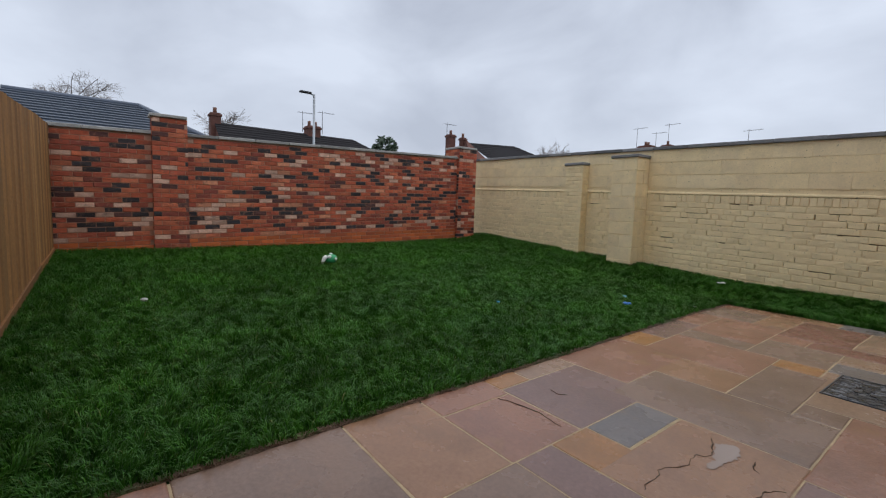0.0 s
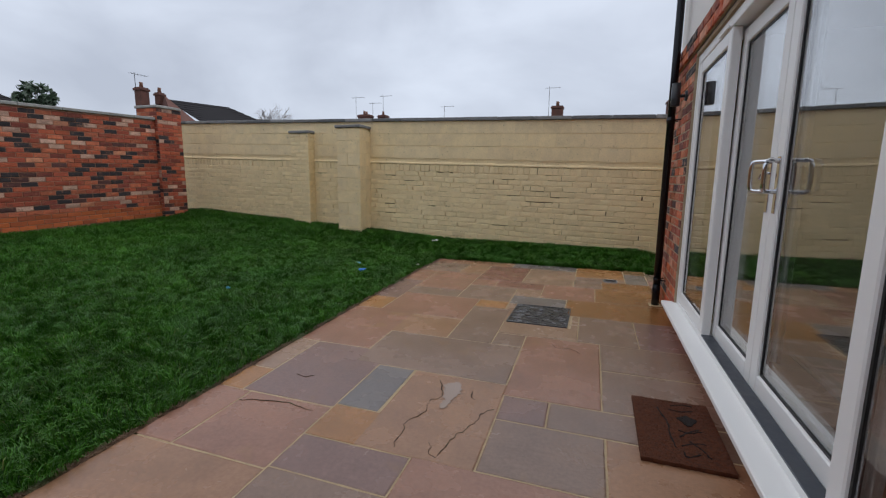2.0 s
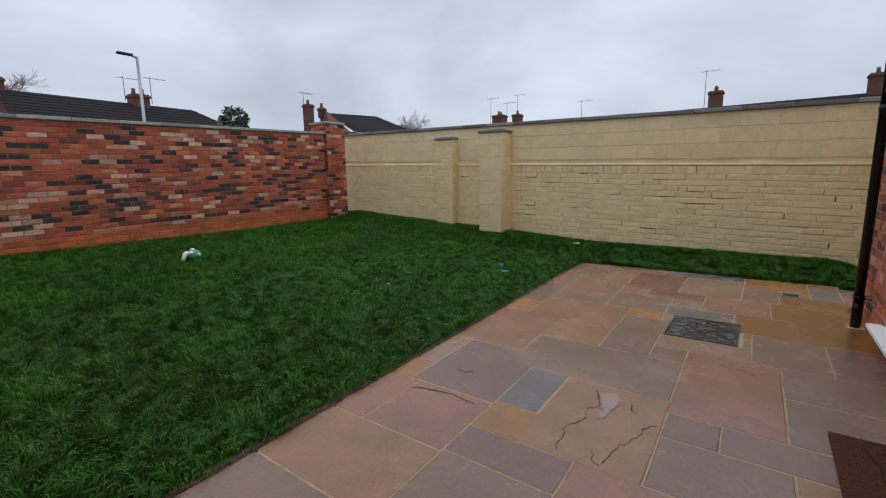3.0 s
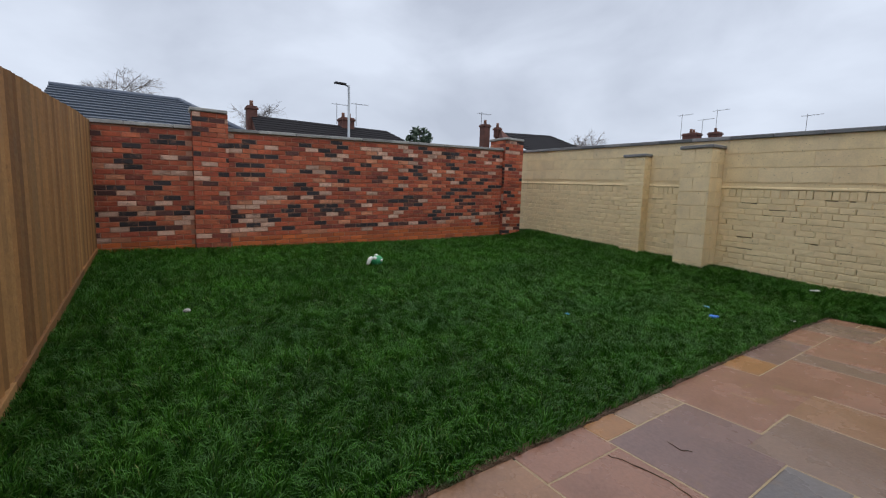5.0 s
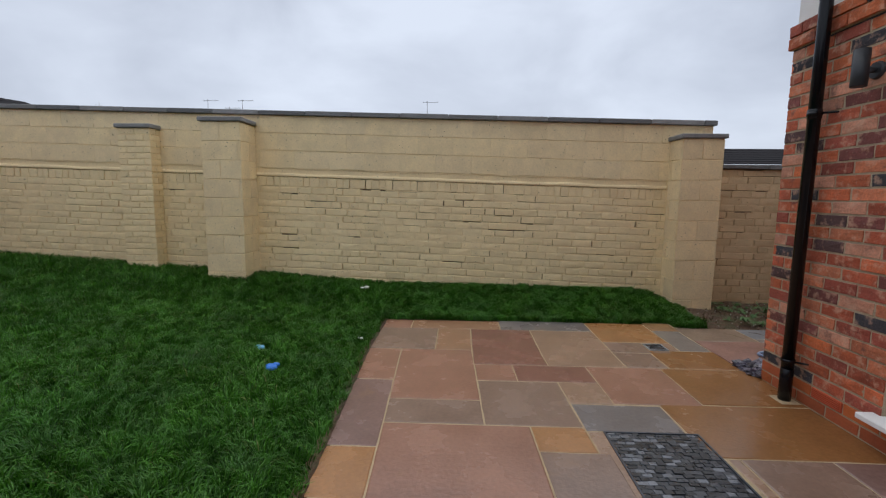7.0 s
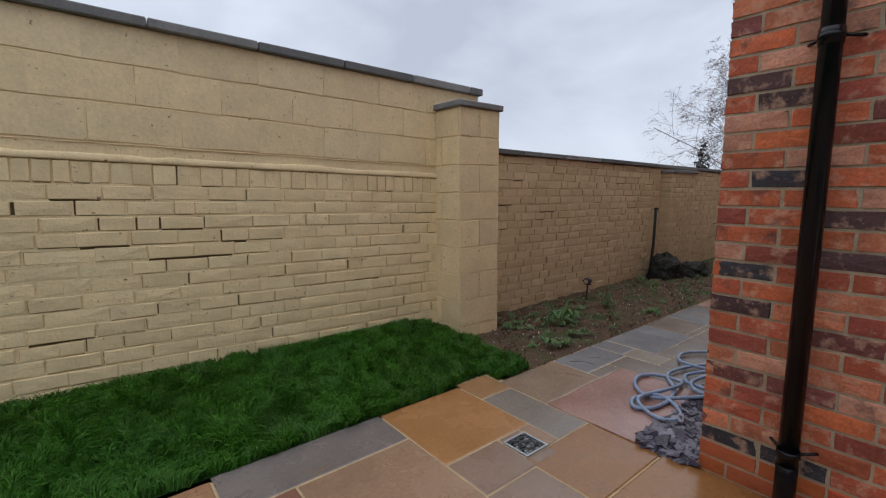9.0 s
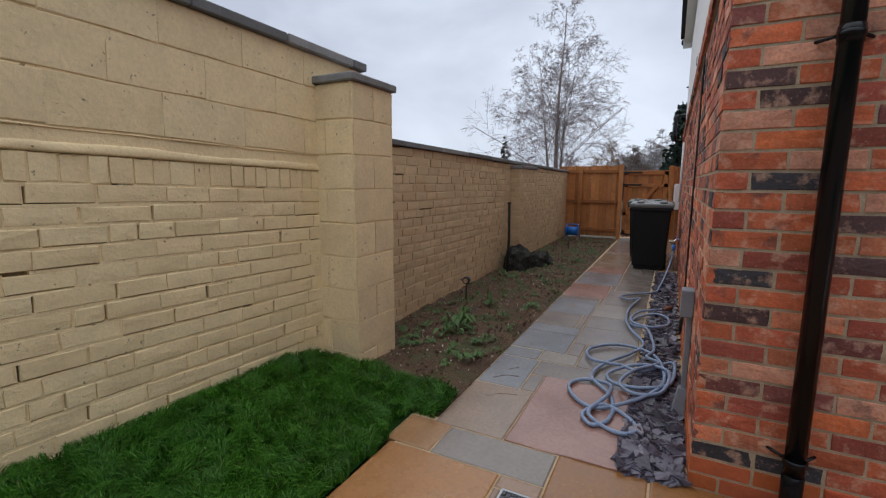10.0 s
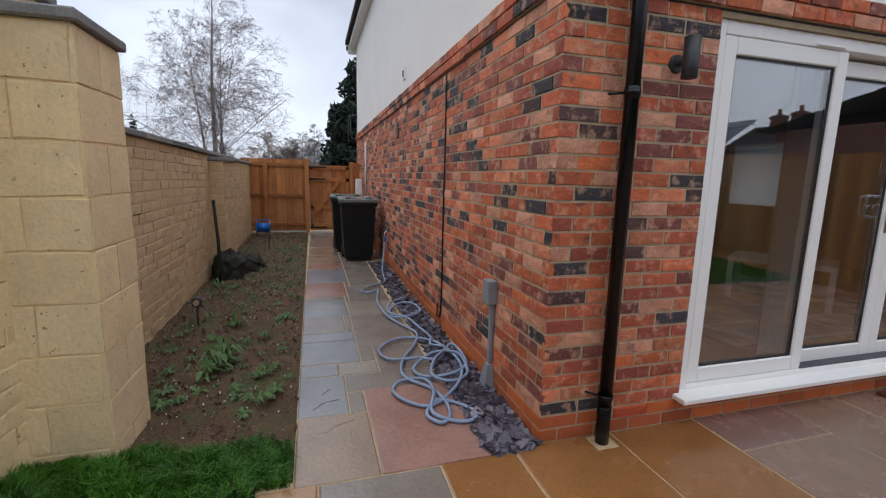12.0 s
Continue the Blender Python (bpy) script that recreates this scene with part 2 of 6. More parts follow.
M_BIRCH = material("birch_bark", (0.34, 0.28, 0.25), 0.9, var=0.35, scale=3, fine=30, bump=0.3)
M_TWIG = material("bare_twigs", (0.17, 0.125, 0.105), 0.9, var=0.3, scale=2, bump=0.1)
M_TWIG_BIRCH = material("birch_twigs", (0.23, 0.185, 0.18), 0.9, var=0.3, scale=2, bump=0)
M_TWIG_TAN = material("tan_twigs", (0.24, 0.155, 0.085), 0.9, var=0.3, scale=2, bump=0)
M_STONE = material("pale_small_stones", [(0, (0.50, 0.45, 0.38)), (0.5, (0.38, 0.33, 0.27)), (0.8, (0.62, 0.58, 0.52))], 0.8, var=0.15, scale=30, bump=0, pick="island")
M_TWIG_PALE = material("hazy_far_twigs", (0.26, 0.23, 0.22), 0.9, var=0.2, scale=1, bump=0)
M_CONIFER = material("dark_conifer_needles", [(0, (0.016, 0.032, 0.022)), (0.5, (0.024, 0.045, 0.030)), (0.8, (0.012, 0.024, 0.018))], 0.9, var=0.3, scale=3, bump=0, pick="island")
M_HOLLY = material("evergreen_leaves", [(0, (0.055, 0.095, 0.055)), (0.5, (0.085, 0.13, 0.08)), (0.8, (0.15, 0.19, 0.14))], 0.6, var=0.3, scale=3, bump=0, pick="island")
M_WEED = material("weed_leaves", [(0, (0.13, 0.25, 0.08)), (0.5, (0.20, 0.34, 0.13)), (0.8, (0.33, 0.42, 0.24))], 0.7, var=0.2, scale=9, bump=0, pick="island")
M_GRASS = material("grass_blades", [(0, (0.025, 0.098, 0.006)), (0.3, (0.038, 0.143, 0.009)), (0.6, (0.054, 0.182, 0.014)), (0.87, (0.090, 0.228, 0.034)), (0.99, (0.17, 0.20, 0.06))], 0.40, var=0.42, scale=1.3, fine=7, bump=0, pick="island", spec=0.20, shade=(0.8, 1.16), shift=False, stains=[(4.5, 0.52, 0.70, (0.085, 0.190, 0.055), 0.5), (1.1, 0.48, 0.64, (0.035, 0.125, 0.018), 0.5)])
M_BLACK_BAG = material("dark_rubble_heap", (0.012, 0.014, 0.010), 0.7, var=0.4, scale=9, fine=60, bump=0.8, depth=0.03)
M_WALL_IN = material("pale_room_wall", (0.52, 0.49, 0.45), 0.9, var=0.04, scale=1, bump=0.05)
M_CARPET = material("grey_carpet", (0.36, 0.35, 0.345), 0.98, var=0.3, scale=5, fine=90, bump=0.4)
M_BOARDS = material("brown_floor_boards", (0.34, 0.205, 0.115), 0.4, var=0.2, scale=3, fine=30, bump=0.05)
M_CURTAIN = material("pale_grey_curtain", (0.50, 0.52, 0.55), 0.9, var=0.06, scale=5, bump=0.05)
M_TABLE = material("white_lacquered_table", (0.84, 0.83, 0.80), 0.35, var=0.04, bump=0)
M_VENT = material("terracotta_airbrick", (0.50, 0.09, 0.035), 0.7, var=0.12, scale=20, bump=0.1)
M_THRESH = material("weathered_threshold", (0.55, 0.53, 0.50), 0.6, var=0.15, bump=0.05)
M_GLASS = bpy.data.materials.new("window_glass")
M_GLASS.use_nodes = True
_b = M_GLASS.node_tree.nodes["Principled BSDF"]
_b.inputs["Base Color"].default_value = (0.99, 1.0, 1.0, 1)
_b.inputs["Roughness"].default_value = 0.0
_b.inputs["IOR"].default_value = 1.8
_b.inputs["Transmission Weight"].default_value = 1.0

M_BLIND = bpy.data.materials.new("thin_white_blind")
M_BLIND.use_nodes = True
_n, _l = M_BLIND.node_tree.nodes, M_BLIND.node_tree.links
_t = _n.new("ShaderNodeBsdfTranslucent")
_t.inputs["Color"].default_value = (0.86, 0.92, 0.95, 1)
_m = _n.new("ShaderNodeMixShader")
_m.inputs["Fac"].default_value = 0.75
_n["Principled BSDF"].inputs["Base Color"].default_value = (0.8, 0.82, 0.84, 1)
_l.new(_n["Principled BSDF"].outputs["BSDF"], _m.inputs[1])
_l.new(_t.outputs["BSDF"], _m.inputs[2])
_l.new(_m.outputs["Shader"], _n["Material Output"].inputs["Surface"])

# ---- mesh helpers ----
def mesh_object(name, bm, mat, parent=None, label=""):
    me = bpy.data.meshes.new(name)
    bm.to_mesh(me)
    bm.free()
    me.materials.append(mat)
    ob = new(name, me)
    if parent is not None:
        ob.parent = parent
    if label:
        ob["label"] = label
    return ob


def part(name, bm, mat, parent, label=""):
    return mesh_object(name, bm, mat, parent, label)


def thing(name, label, category, group="", kind="", at=(0, 0, 0)):
    ob = new(name)
    ob.location = at
    ob.empty_display_size = 0.1
    return tagged(ob, label, category, group, kind)


def add_box(bm, x0, x1, y0, y1, z0, z1, bevel=0.0, m=None, segs=1):
    r = bmesh.ops.create_cube(bm, size=1.0)
    vs = r["verts"]
    for v in vs:
        v.co = Vector(((x0 + x1) / 2 + v.co.x * (x1 - x0), (y0 + y1) / 2 + v.co.y * (y1 - y0), (z0 + z1) / 2 + v.co.z * (z1 - z0)))
    if bevel:
        es = list({e for v in vs for e in v.link_edges})
        out = bmesh.ops.bevel(bm, geom=es, offset=bevel, segments=segs, affect="EDGES", profile=0.5)
        vs = list({v for f in out["faces"] for v in f.verts} | {v for v in vs if v.is_valid})
    if m is not None:
        bmesh.ops.transform(bm, matrix=m, verts=vs)
    return vs


def box_bm(*a, **k):
    bm = bmesh.new()
    add_box(bm, *a, **k)
    return bm


def add_tube(bm, pts, radii, sides=8, closed=True):
    pts = [Vector(p) for p in pts]
    if isinstance(radii, (int, float)):
        radii = [radii] * len(pts)
    rings = []
    ref = Vector((0.31, 0.17, 0.93)).normalized()
    for i, p in enumerate(pts):
        d = (pts[min(i + 1, len(pts) - 1)] - pts[max(i - 1, 0)]).normalized()
        a = d.cross(ref)
        if a.length < 0.05:
            a = d.cross(Vector((1, 0, 0)))
        a.normalize()
        b = d.cross(a)
        rings.append([bm.verts.new(p + radii[i] * (math.cos(2 * math.pi * k / sides) * a + math.sin(2 * math.pi * k / sides) * b)) for k in range(sides)])
    for r0, r1 in zip(rings, rings[1:]):
        for k in range(sides):
            bm.faces.new((r0[k], r0[(k + 1) % sides], r1[(k + 1) % sides], r1[k])).smooth = True
    if closed:
        bm.faces.new(list(reversed(rings[0])))
        bm.faces.new(rings[-1])


def tube_bm(pts, radii, sides=8):
    bm = bmesh.new()
    add_tube(bm, pts, radii, sides)
    return bm


def smooth_path(pts, n=6):
    """Catmull-Rom through the points."""
    pts = [Vector(p) for p in pts]
    out = []
    for i in range(len(pts) - 1):
        p0, p1, p2, p3 = pts[max(i - 1, 0)], pts[i], pts[i + 1], pts[min(i + 2, len(pts) - 1)]
        for k in range(n):
            t = k / n
            out.append(0.5 * (2 * p1 + (p2 - p0) * t + (2 * p0 - 5 * p1 + 4 * p2 - p3) * t * t + (3 * p1 - p0 - 3 * p2 + p3) * t ** 3))
    return out + [pts[-1]]


def array_object(name, verts, faces, mat, parent=None, label="", smooth=False):
    me = bpy.data.meshes.new(name)
    verts = np.asarray(verts, dtype=np.float32)
    faces = np.asarray(faces, dtype=np.int32)
    n = faces.shape[1]
    me.vertices.add(len(verts))
    me.vertices.foreach_set("co", verts.ravel())
    me.loops.add(faces.size)
    me.loops.foreach_set("vertex_index", faces.ravel())
    me.polygons.add(len(faces))
    me.polygons.foreach_set("loop_start", np.arange(0, faces.size, n, dtype=np.int32))
    me.polygons.foreach_set("use_smooth", np.full(len(faces), smooth, dtype=bool))
    me.update(calc_edges=True)
    me.validate()
    me.materials.append(mat)
    ob = new(name, me)
    if parent is not None:
        ob.parent = parent
    if label:
        ob["label"] = label
    return ob


def smoothstep(a, b, x):
    t = min(1.0, max(0.0, (x - a) / (b - a)))
    return t * t * (3 - 2 * t)


# ---- the plan ----
# x = 0 is the rear face of the house, y = 0 its side face; the garden lies towards -x, the side passage towards +x.
WALL_Y0, WALL_SLOPE = 2.36, -0.038        # face of the cream wall: y = WALL_Y0 + WALL_SLOPE * x
BRICK_X = -9.10                           # face of the red garden wall
FENCE_Y = -5.85
PATIO_EDGE = -2.94


def cream_y(x):
    return WALL_Y0 + WALL_SLOPE * x


def squeeze(u, y):
    """The paving narrows a little towards the far end of the house."""
    return u * (1 - 0.017 * max(0.0, 0.4 - y))


def lawn_z(x, y):
    u = max(0.0, (-2.85 - x) / 6.2)
    z = 0.36 * u ** 1.15
    bank = smoothstep(1.35, 2.4, y) * (0.145 - 0.055 * smoothstep(-4.5, -8.5, x))
    z += bank * (1 - 0.85 * smoothstep(-0.05, 0.45, x))
    z += 0.02 * max(0.0, y) * u - 0.032 * u * u * (1 - smoothstep(-1.5, 2.0, y))
    return z + 0.012 * math.sin(2.1 * x + 1.3 * y) * math.sin(1.7 * y - 0.6 * x) * min(1.0, u * 4)


# outer ground, one sheet to the horizon
gm = bmesh.new()
add_box(gm, -700, 700, -700, 700, -0.6, -0.30)
tagged(mesh_object("ground", gm, M_GROUND), "flat dull green and brown ground around the plots", "ground", kind="structure")

# lawn
bm = bmesh.new()
xs = [-9.4 + 0.11 * i for i in range(89)]
ys = [-6.0 + 0.11 * i for i in range(79)]
grid = {}
for i, x in enumerate(xs):
    for j, y in enumerate(ys):
        on = (x <= squeeze(PATIO_EDGE, y) + 0.15) or (y >= 1.34 and x <= 0.36) or (y >= 1.24 and 0.0 <= x <= 0.36)
        if on:
            grid[i, j] = bm.verts.new((x, y, lawn_z(x, y) - 0.005))
for i in range(len(xs) - 1):
    for j in range(len(ys) - 1):
        q = [(i, j), (i + 1, j), (i + 1, j + 1), (i, j + 1)]
        if all(k in grid for k in q):
            bm.faces.new([grid[k] for k in q]).smooth = True
lawn = tagged(mesh_object("lawn", bm, M_LAWN), "lush green lawn turf rising gently to the garden walls", "lawn", kind="structure")

# soil bed of the passage
bm = bmesh.new()
gx, gy = 120, 18
vv = [[bm.verts.new((-0.02 + 9.3 * i / gx, 1.20 + 1.34 * j / gy, -0.005 + 0.03 * noise.noise((i * 0.35, j * 0.5, 2)) + 0.02 * noise.noise((i * 0.9, j * 1.1, 7)) - 0.02 * (1 - smoothstep(0, 3, j)))) for j in range(gy + 1)] for i in range(gx + 1)]
for i in range(gx):
    for j in range(gy):
        bm.faces.new((vv[i][j], vv[i + 1][j], vv[i + 1][j + 1], vv[i][j + 1])).smooth = True
tagged(mesh_object("soil_bed", bm, M_SOIL), "bare damp brown soil bed with moss and small weeds", "soil", kind="structure")

# bedding under the paving: shows as the joints
bm = bmesh.new()
add_box(bm, -2.91, 0.0, 0.4, 1.33, -0.2, -0.0035)
for v in add_box(bm, -2.91, 0.0, -5.8, 0.4, -0.2, -0.0035):
    if v.co.x < -1:
        v.co.x = squeeze(-2.91, v.co.y)
add_box(bm, 0.0, 9.8, 0.0, 1.24, -0.2, -0.0040)
add_box(bm, -0.3, 0.0, 1.33, 1.40, -0.2, -0.0037)
tagged(mesh_object("paving_bed", bm, M_JOINT), "sandy mortar bed between the paving slabs", "mortar bed", kind="structure")


# ---- masonry ----
def piece_mesh(name, seed, inset=(0.978, 0.93), rough=0.0025):
    """One masonry piece of unit length and height: length along x, face towards -y, height along z."""
    rnd = random.Random(seed)
    bm = bmesh.new()
    ring0 = [(-0.5, 0.02, -0.5), (0.5, 0.02, -0.5), (0.5, 0.02, 0.5), (-0.5, 0.02, 0.5)]
    ring1 = [(-0.5, -0.005, -0.5), (0.0, -0.005, -0.5), (0.5, -0.005, -0.5), (0.5, -0.005, 0.0), (0.5, -0.005, 0.5), (0.0, -0.005, 0.5), (-0.5, -0.005, 0.5), (-0.5, -0.005, 0.0)]
    ring2 = [(x * inset[0], -0.010, z * inset[1]) for x, _, z in ring1]
    j = lambda p, k: (p[0] + rnd.uniform(-k, k) * 1.6, p[1] + rnd.uniform(-rough, rough), p[2] + rnd.uniform(-k, k) * 3.0)
    r0 = [bm.verts.new(p) for p in ring0]
    r1 = [bm.verts.new(j(p, 0.006)) for p in ring1]
    r2 = [bm.verts.new(j(p, 0.008)) for p in ring2]
    c = bm.verts.new((rnd.uniform(-0.1, 0.1), -0.011 - rnd.uniform(0, rough), rnd.uniform(-0.1, 0.1)))
    for k in range(8):
        n = (k + 1) % 8
        bm.faces.new((r1[k], r1[n], r2[n], r2[k]))
        bm.faces.new((r2[k], r2[n], c))
    for k in range(4):
        a, m_, d = r1[2 * k], r1[2 * k + 1], r1[(2 * k + 2) % 8]
        bm.faces.new((r0[k], r0[(k + 1) % 4], d, m_, a))
    bmesh.ops.triangulate(bm, faces=[f for f in bm.faces if len(f.verts) > 4])
    bmesh.ops.recalc_face_normals(bm, faces=bm.faces)
    return bm


def piece_set(name, mat, n=6, soft=False, **k):
    out = []
    for s in range(n):
        me = bpy.data.meshes.new(name)
        b = piece_mesh(name, s + len(name) * 7, **k)
        for fc in b.faces:
            fc.smooth = soft
        b.to_mesh(me)
        b.free()
        me.materials.append(mat)
        out.append(me)
    return out


def lay(parent, name, spots, base, meshes, mat_joined, near=lambda u, z: True, limit=300, stuff_label=""):
    """Masonry pieces at (u, z, length, height, proud) in the frame base: u along the wall, -y out of it. The near ones are objects, the rest one mesh."""
    made, vs, fs, count = 0, [], [], 0
    rnd = random.Random(len(spots) + 11)
    shapes = []
    for me in meshes:
        me.calc_loop_triangles()
        co = np.array([v.co[:] for v in me.vertices])
        tri = np.array([t.vertices[:] for t in me.loop_triangles])
        shapes.append((co, tri))
    bmat = np.array(base)
    for u, z, ln, ht, proud in spots:
        k = rnd.randrange(len(meshes))
        if near(u, z) and made < limit:
            ob = new(name, meshes[k])
            ob.parent = parent
            ob.matrix_local = base @ Matrix.LocRotScale((u, -proud, z), Euler((0, rnd.uniform(-0.004, 0.004), 0)), (ln, 1, ht))
            made += 1
        else:
            co, tri = shapes[k]
            p = co * np.array([ln, 1, ht]) + np.array([u, -proud, z])
            p = p @ bmat[:3, :3].T + bmat[:3, 3]
            vs.append(p)
            fs.append(tri + count)
            count += len(co)
    if vs:
        ob = array_object(name + "_courses", np.concatenate(vs), np.concatenate(fs), mat_joined, parent, stuff_label, smooth=meshes[0].polygons[0].use_smooth)
        ob["kind"] = "stuff"
    return made


def stretcher(u0, u1, z0, courses, pitch=0.075, length=0.225, joint=0.010, seed=1, jitter=0.001, start=0, skip=None, offset=0.0):
    """Spots of a running bond between u0 and u1."""
    rnd = random.Random(seed)
    out = []
    for c in range(courses):
        z = z0 + (c + 0.5) * pitch
        u = u0 - (length / 2 if (c + start) % 2 else 0.0) - offset
        while u < u1 - 0.012:
            a, b = max(u, u0), min(u + length, u1)
            u += length
            if b - a < 0.03:
                continue
            if skip and skip((a + b) / 2, z):
                continue
            out.append(((a + b) / 2 , z, b - a - joint, pitch - joint, rnd.uniform(-jitter, jitter)))
    return out


def frame_of(origin, along, tilt=0.0):
    """Wall frame: x along the wall (dipping or rising by tilt), -y out of its face."""
    a = Vector((along[0], along[1], 0)).normalized()
    a = Vector((a.x, a.y, tilt)).normalized()
    up = Vector((0, 0, 1))
    out = a.cross(up).normalized()          # points out of the face, which is -y
    up2 = out.cross(a).normalized()
    m = Matrix((a, -out, up2)).transposed().to_4x4()
    m.translation = Vector(origin)
    return m


BR_HOUSE, BR_GARDEN = piece_set("brick", M_HOUSE_BRICK), piece_set("brick", M_GARDEN_BRICK)
BR_PLINTH = piece_set("brick", M_PLINTH_BRICK, rough=0.001)
BR_CREAM = piece_set("brick", M_YELLOW_O, n=12, rough=0.0016, inset=(0.974, 0.91))
BR_TAN = piece_set("brick", M_TAN_O, n=10, rough=0.0016, inset=(0.974, 0.91))
BL_CREAM = piece_set("block", M_BLOCK_O, rough=0.0006, inset=(0.997, 0.968))


def core(name, x0, x1, z0, z1, d0, d1, base, mat, parent):
    """The solid body of a wall behind its pieces, in the wall's frame."""
    return part(name, box_bm(x0, x1, d0, d1, z0, z1, m=base), mat, parent)


# ---- red garden wall ----
garden_wall = thing("wall_west", "tall reclaimed red brick garden wall with dark and pale bricks", "wall", kind="structure")
base_w = frame_of((BRICK_X, -6.0, 0.315), (0, 1), 0.028)
# the face looks towards +x
core("wall_body", 0, 7.75, -0.35, 1.80, -0.003, 0.215, base_w, M_MORTAR_G, garden_wall)
spots_w = stretcher(0.0, 7.72, -0.10, 25, seed=3, jitter=0.003)
pillar_u = (1.40, 1.88)
spots_w = [s for s in spots_w if not (pillar_u[0] - 0.02 < s[0] < pillar_u[1] + 0.02)]


def coping_run(parent, name, base, u0, u1, z, length, d0, d1, h, mat, seed=2):
    rnd = random.Random(seed)
    u = u0
    while u < u1 - 0.05:
        b = min(u + length, u1)
        ob = part(name, box_bm(u + 0.003, b - 0.003, d0 + rnd.uniform(-0.004, 0.004), d1, z, z + h + rnd.uniform(-0.002, 0.003), bevel=0.006, m=base), mat, parent)
        u = b


coping_run(garden_wall, "coping_stone", base_w, 0.0, 7.72, 1.80, 0.60, -0.045, 0.26, 0.05, M_COPING_PALE)


def pier(name, label, x0, x1, y0, y1, z0, z1, cap_top, mats, piece, seed, cap_mat, over=0.035, faces="fblr", blocks=False):
    """A square pier with pieces on its four faces and a slab cap."""
    pr = thing(name, label, "pier", kind="structure")
    meshes, joined, body = mats
    g = -0.003
    part("pier_core", box_bm(x0 + g, x1 - g, y0 + g, y1 - abs(g), z0, z1), body, pr)
    pitch = 0.225 if blocks else 0.075
    n = int(round((z1 - z0) / pitch))
    pitch = (z1 - z0) / n
    ln = 0.44 if blocks else 0.225
    for key, origin, along, w in (("f", (x0, y0, 0), (1, 0), x1 - x0), ("r", (x1, y0, 0), (0, 1), y1 - y0), ("l", (x0, y1, 0), (0, -1), y1 - y0), ("b", (x1, y1, 0), (-1, 0), x1 - x0)):
        if key not in faces:
            continue
        bs = frame_of(origin, along)
        sp = stretcher(-0.008, w + 0.008, z0, n, pitch=pitch, length=ln, joint=0.009, seed=seed, jitter=0.001, start=(key in "fb"))
        lay(pr, piece, sp, bs, meshes, joined)
    bm = bmesh.new()
    add_box(bm, x0 - over, x1 + over, y0 - over, y1 + (over if "b" in faces else 0.0), cap_top - 0.05, cap_top, bevel=0.008)
    part("pier_cap", bm, cap_mat, pr)
    part("mortar_bed", box_bm(x0 + 0.002, x1 - 0.002, y0 + 0.002, y1 - 0.002, z1 - 0.002, cap_top - 0.049), body, pr)
    return pr


GARDEN_SET = (BR_GARDEN, M_GARDEN_BRICK_J, M_MORTAR_G)
pier("brick_pier", "red brick wall pier with a flat concrete cap", -9.28, -9.02, -4.60, -4.12, 0.05, 2.42, 2.475, GARDEN_SET, "brick", 4, M_COPING_PALE, faces="frl")
pier("brick_pier", "red brick corner pier with a flat concrete cap", -9.55, -9.02, 1.58, 2.11, 0.15, 2.565, 2.62, GARDEN_SET, "brick", 5, M_COPING_PALE, faces="frl")

# ---- cream wall of the garden ----
TILT = 0.0265                            # its courses fall towards the house
cream = thing("wall_north", "cream painted wall of old brick below and blockwork above", "wall", kind="structure")
base_c = frame_of((-10.2, cream_y(-10.2), 0), (1, WALL_SLOPE), -TILT)
CL = 10.95                               # length, so that it ends beside the end pier
z_off = 0.0265 * 10.2


def cz(z_at_0):
    """Height in the wall's frame of a line that lies at this height at x = 0."""
    return z_at_0 + z_off


core("wall_body", 0, CL - 0.03, -0.1, cz(1.3955), 0.014, 0.215, base_c, M_CREVICE, cream)
core("wall_upper_body", 0, CL - 0.03, cz(1.396), cz(2.149), -0.0035, 0.205, base_c, M_YELLOW, cream)
bm = bmesh.new()
prev = None
for i in range(int((CL - 0.45) / 0.035) + 1):
    u = i * 0.035
    k = noise.noise((u * 2.2, 0, 1)) * 0.6 + noise.noise((u * 9, 3, 1)) * 0.4
    top, out_ = cz(1.432) + 0.020 * k, 0.019 + 0.010 * noise.noise((u * 7, 8, 2))
    ring = [(u, 0.016, cz(1.388)), (u, -out_ + 0.004, cz(1.390) + 0.004 * k), (u, -out_, cz(1.397) + 0.004 * k), (u, -0.016, top - 0.010), (u, -0.006, top), (u, 0.016, top)]
    cur = [bm.verts.new(base_c @ Vector(q)) for q in ring]
    if prev:
        for a in range(5):
            bm.faces.new((prev[a], cur[a], cur[a + 1], prev[a + 1])).smooth = True
    prev = cur
bmesh.ops.recalc_face_normals(bm, faces=bm.faces)
part("mortar_ledge", bm, M_YELLOW, cream, "bright uneven mortar ledge under the blocks")
# mortar squeezed out of the bed joints of the blocks and painted over
for zb in (1.495, 1.495 + 0.2184, 1.495 + 0.4368):
    bm = bmesh.new()
    pts_b = [base_c @ Vector((0.03 * i, -0.0066 + 0.0015 * noise.noise((i * 0.21, 0, zb)), cz(zb) - 0.005 + 0.0055 * noise.noise((i * 0.06, 0, zb)) + 0.003 * noise.noise((i * 0.33, 2, zb)))) for i in range(int((CL - 0.45) / 0.03))]
    add_tube(bm, pts_b, [0.0022 + 0.0048 * abs(noise.noise((i * 0.17, 5, zb))) + 0.002 * noise.noise((i * 0.7, 9, zb)) for i in range(len(pts_b))], 6)
    for fc in bm.faces:
        fc.smooth = True
    part("mortar_smear", bm, M_YELLOW, cream)
coping_run(cream, "coping_stone", base_c, 0.0, CL, cz(2.15), 0.60, -0.05, 0.25, 0.055, M_COPING, seed=6)


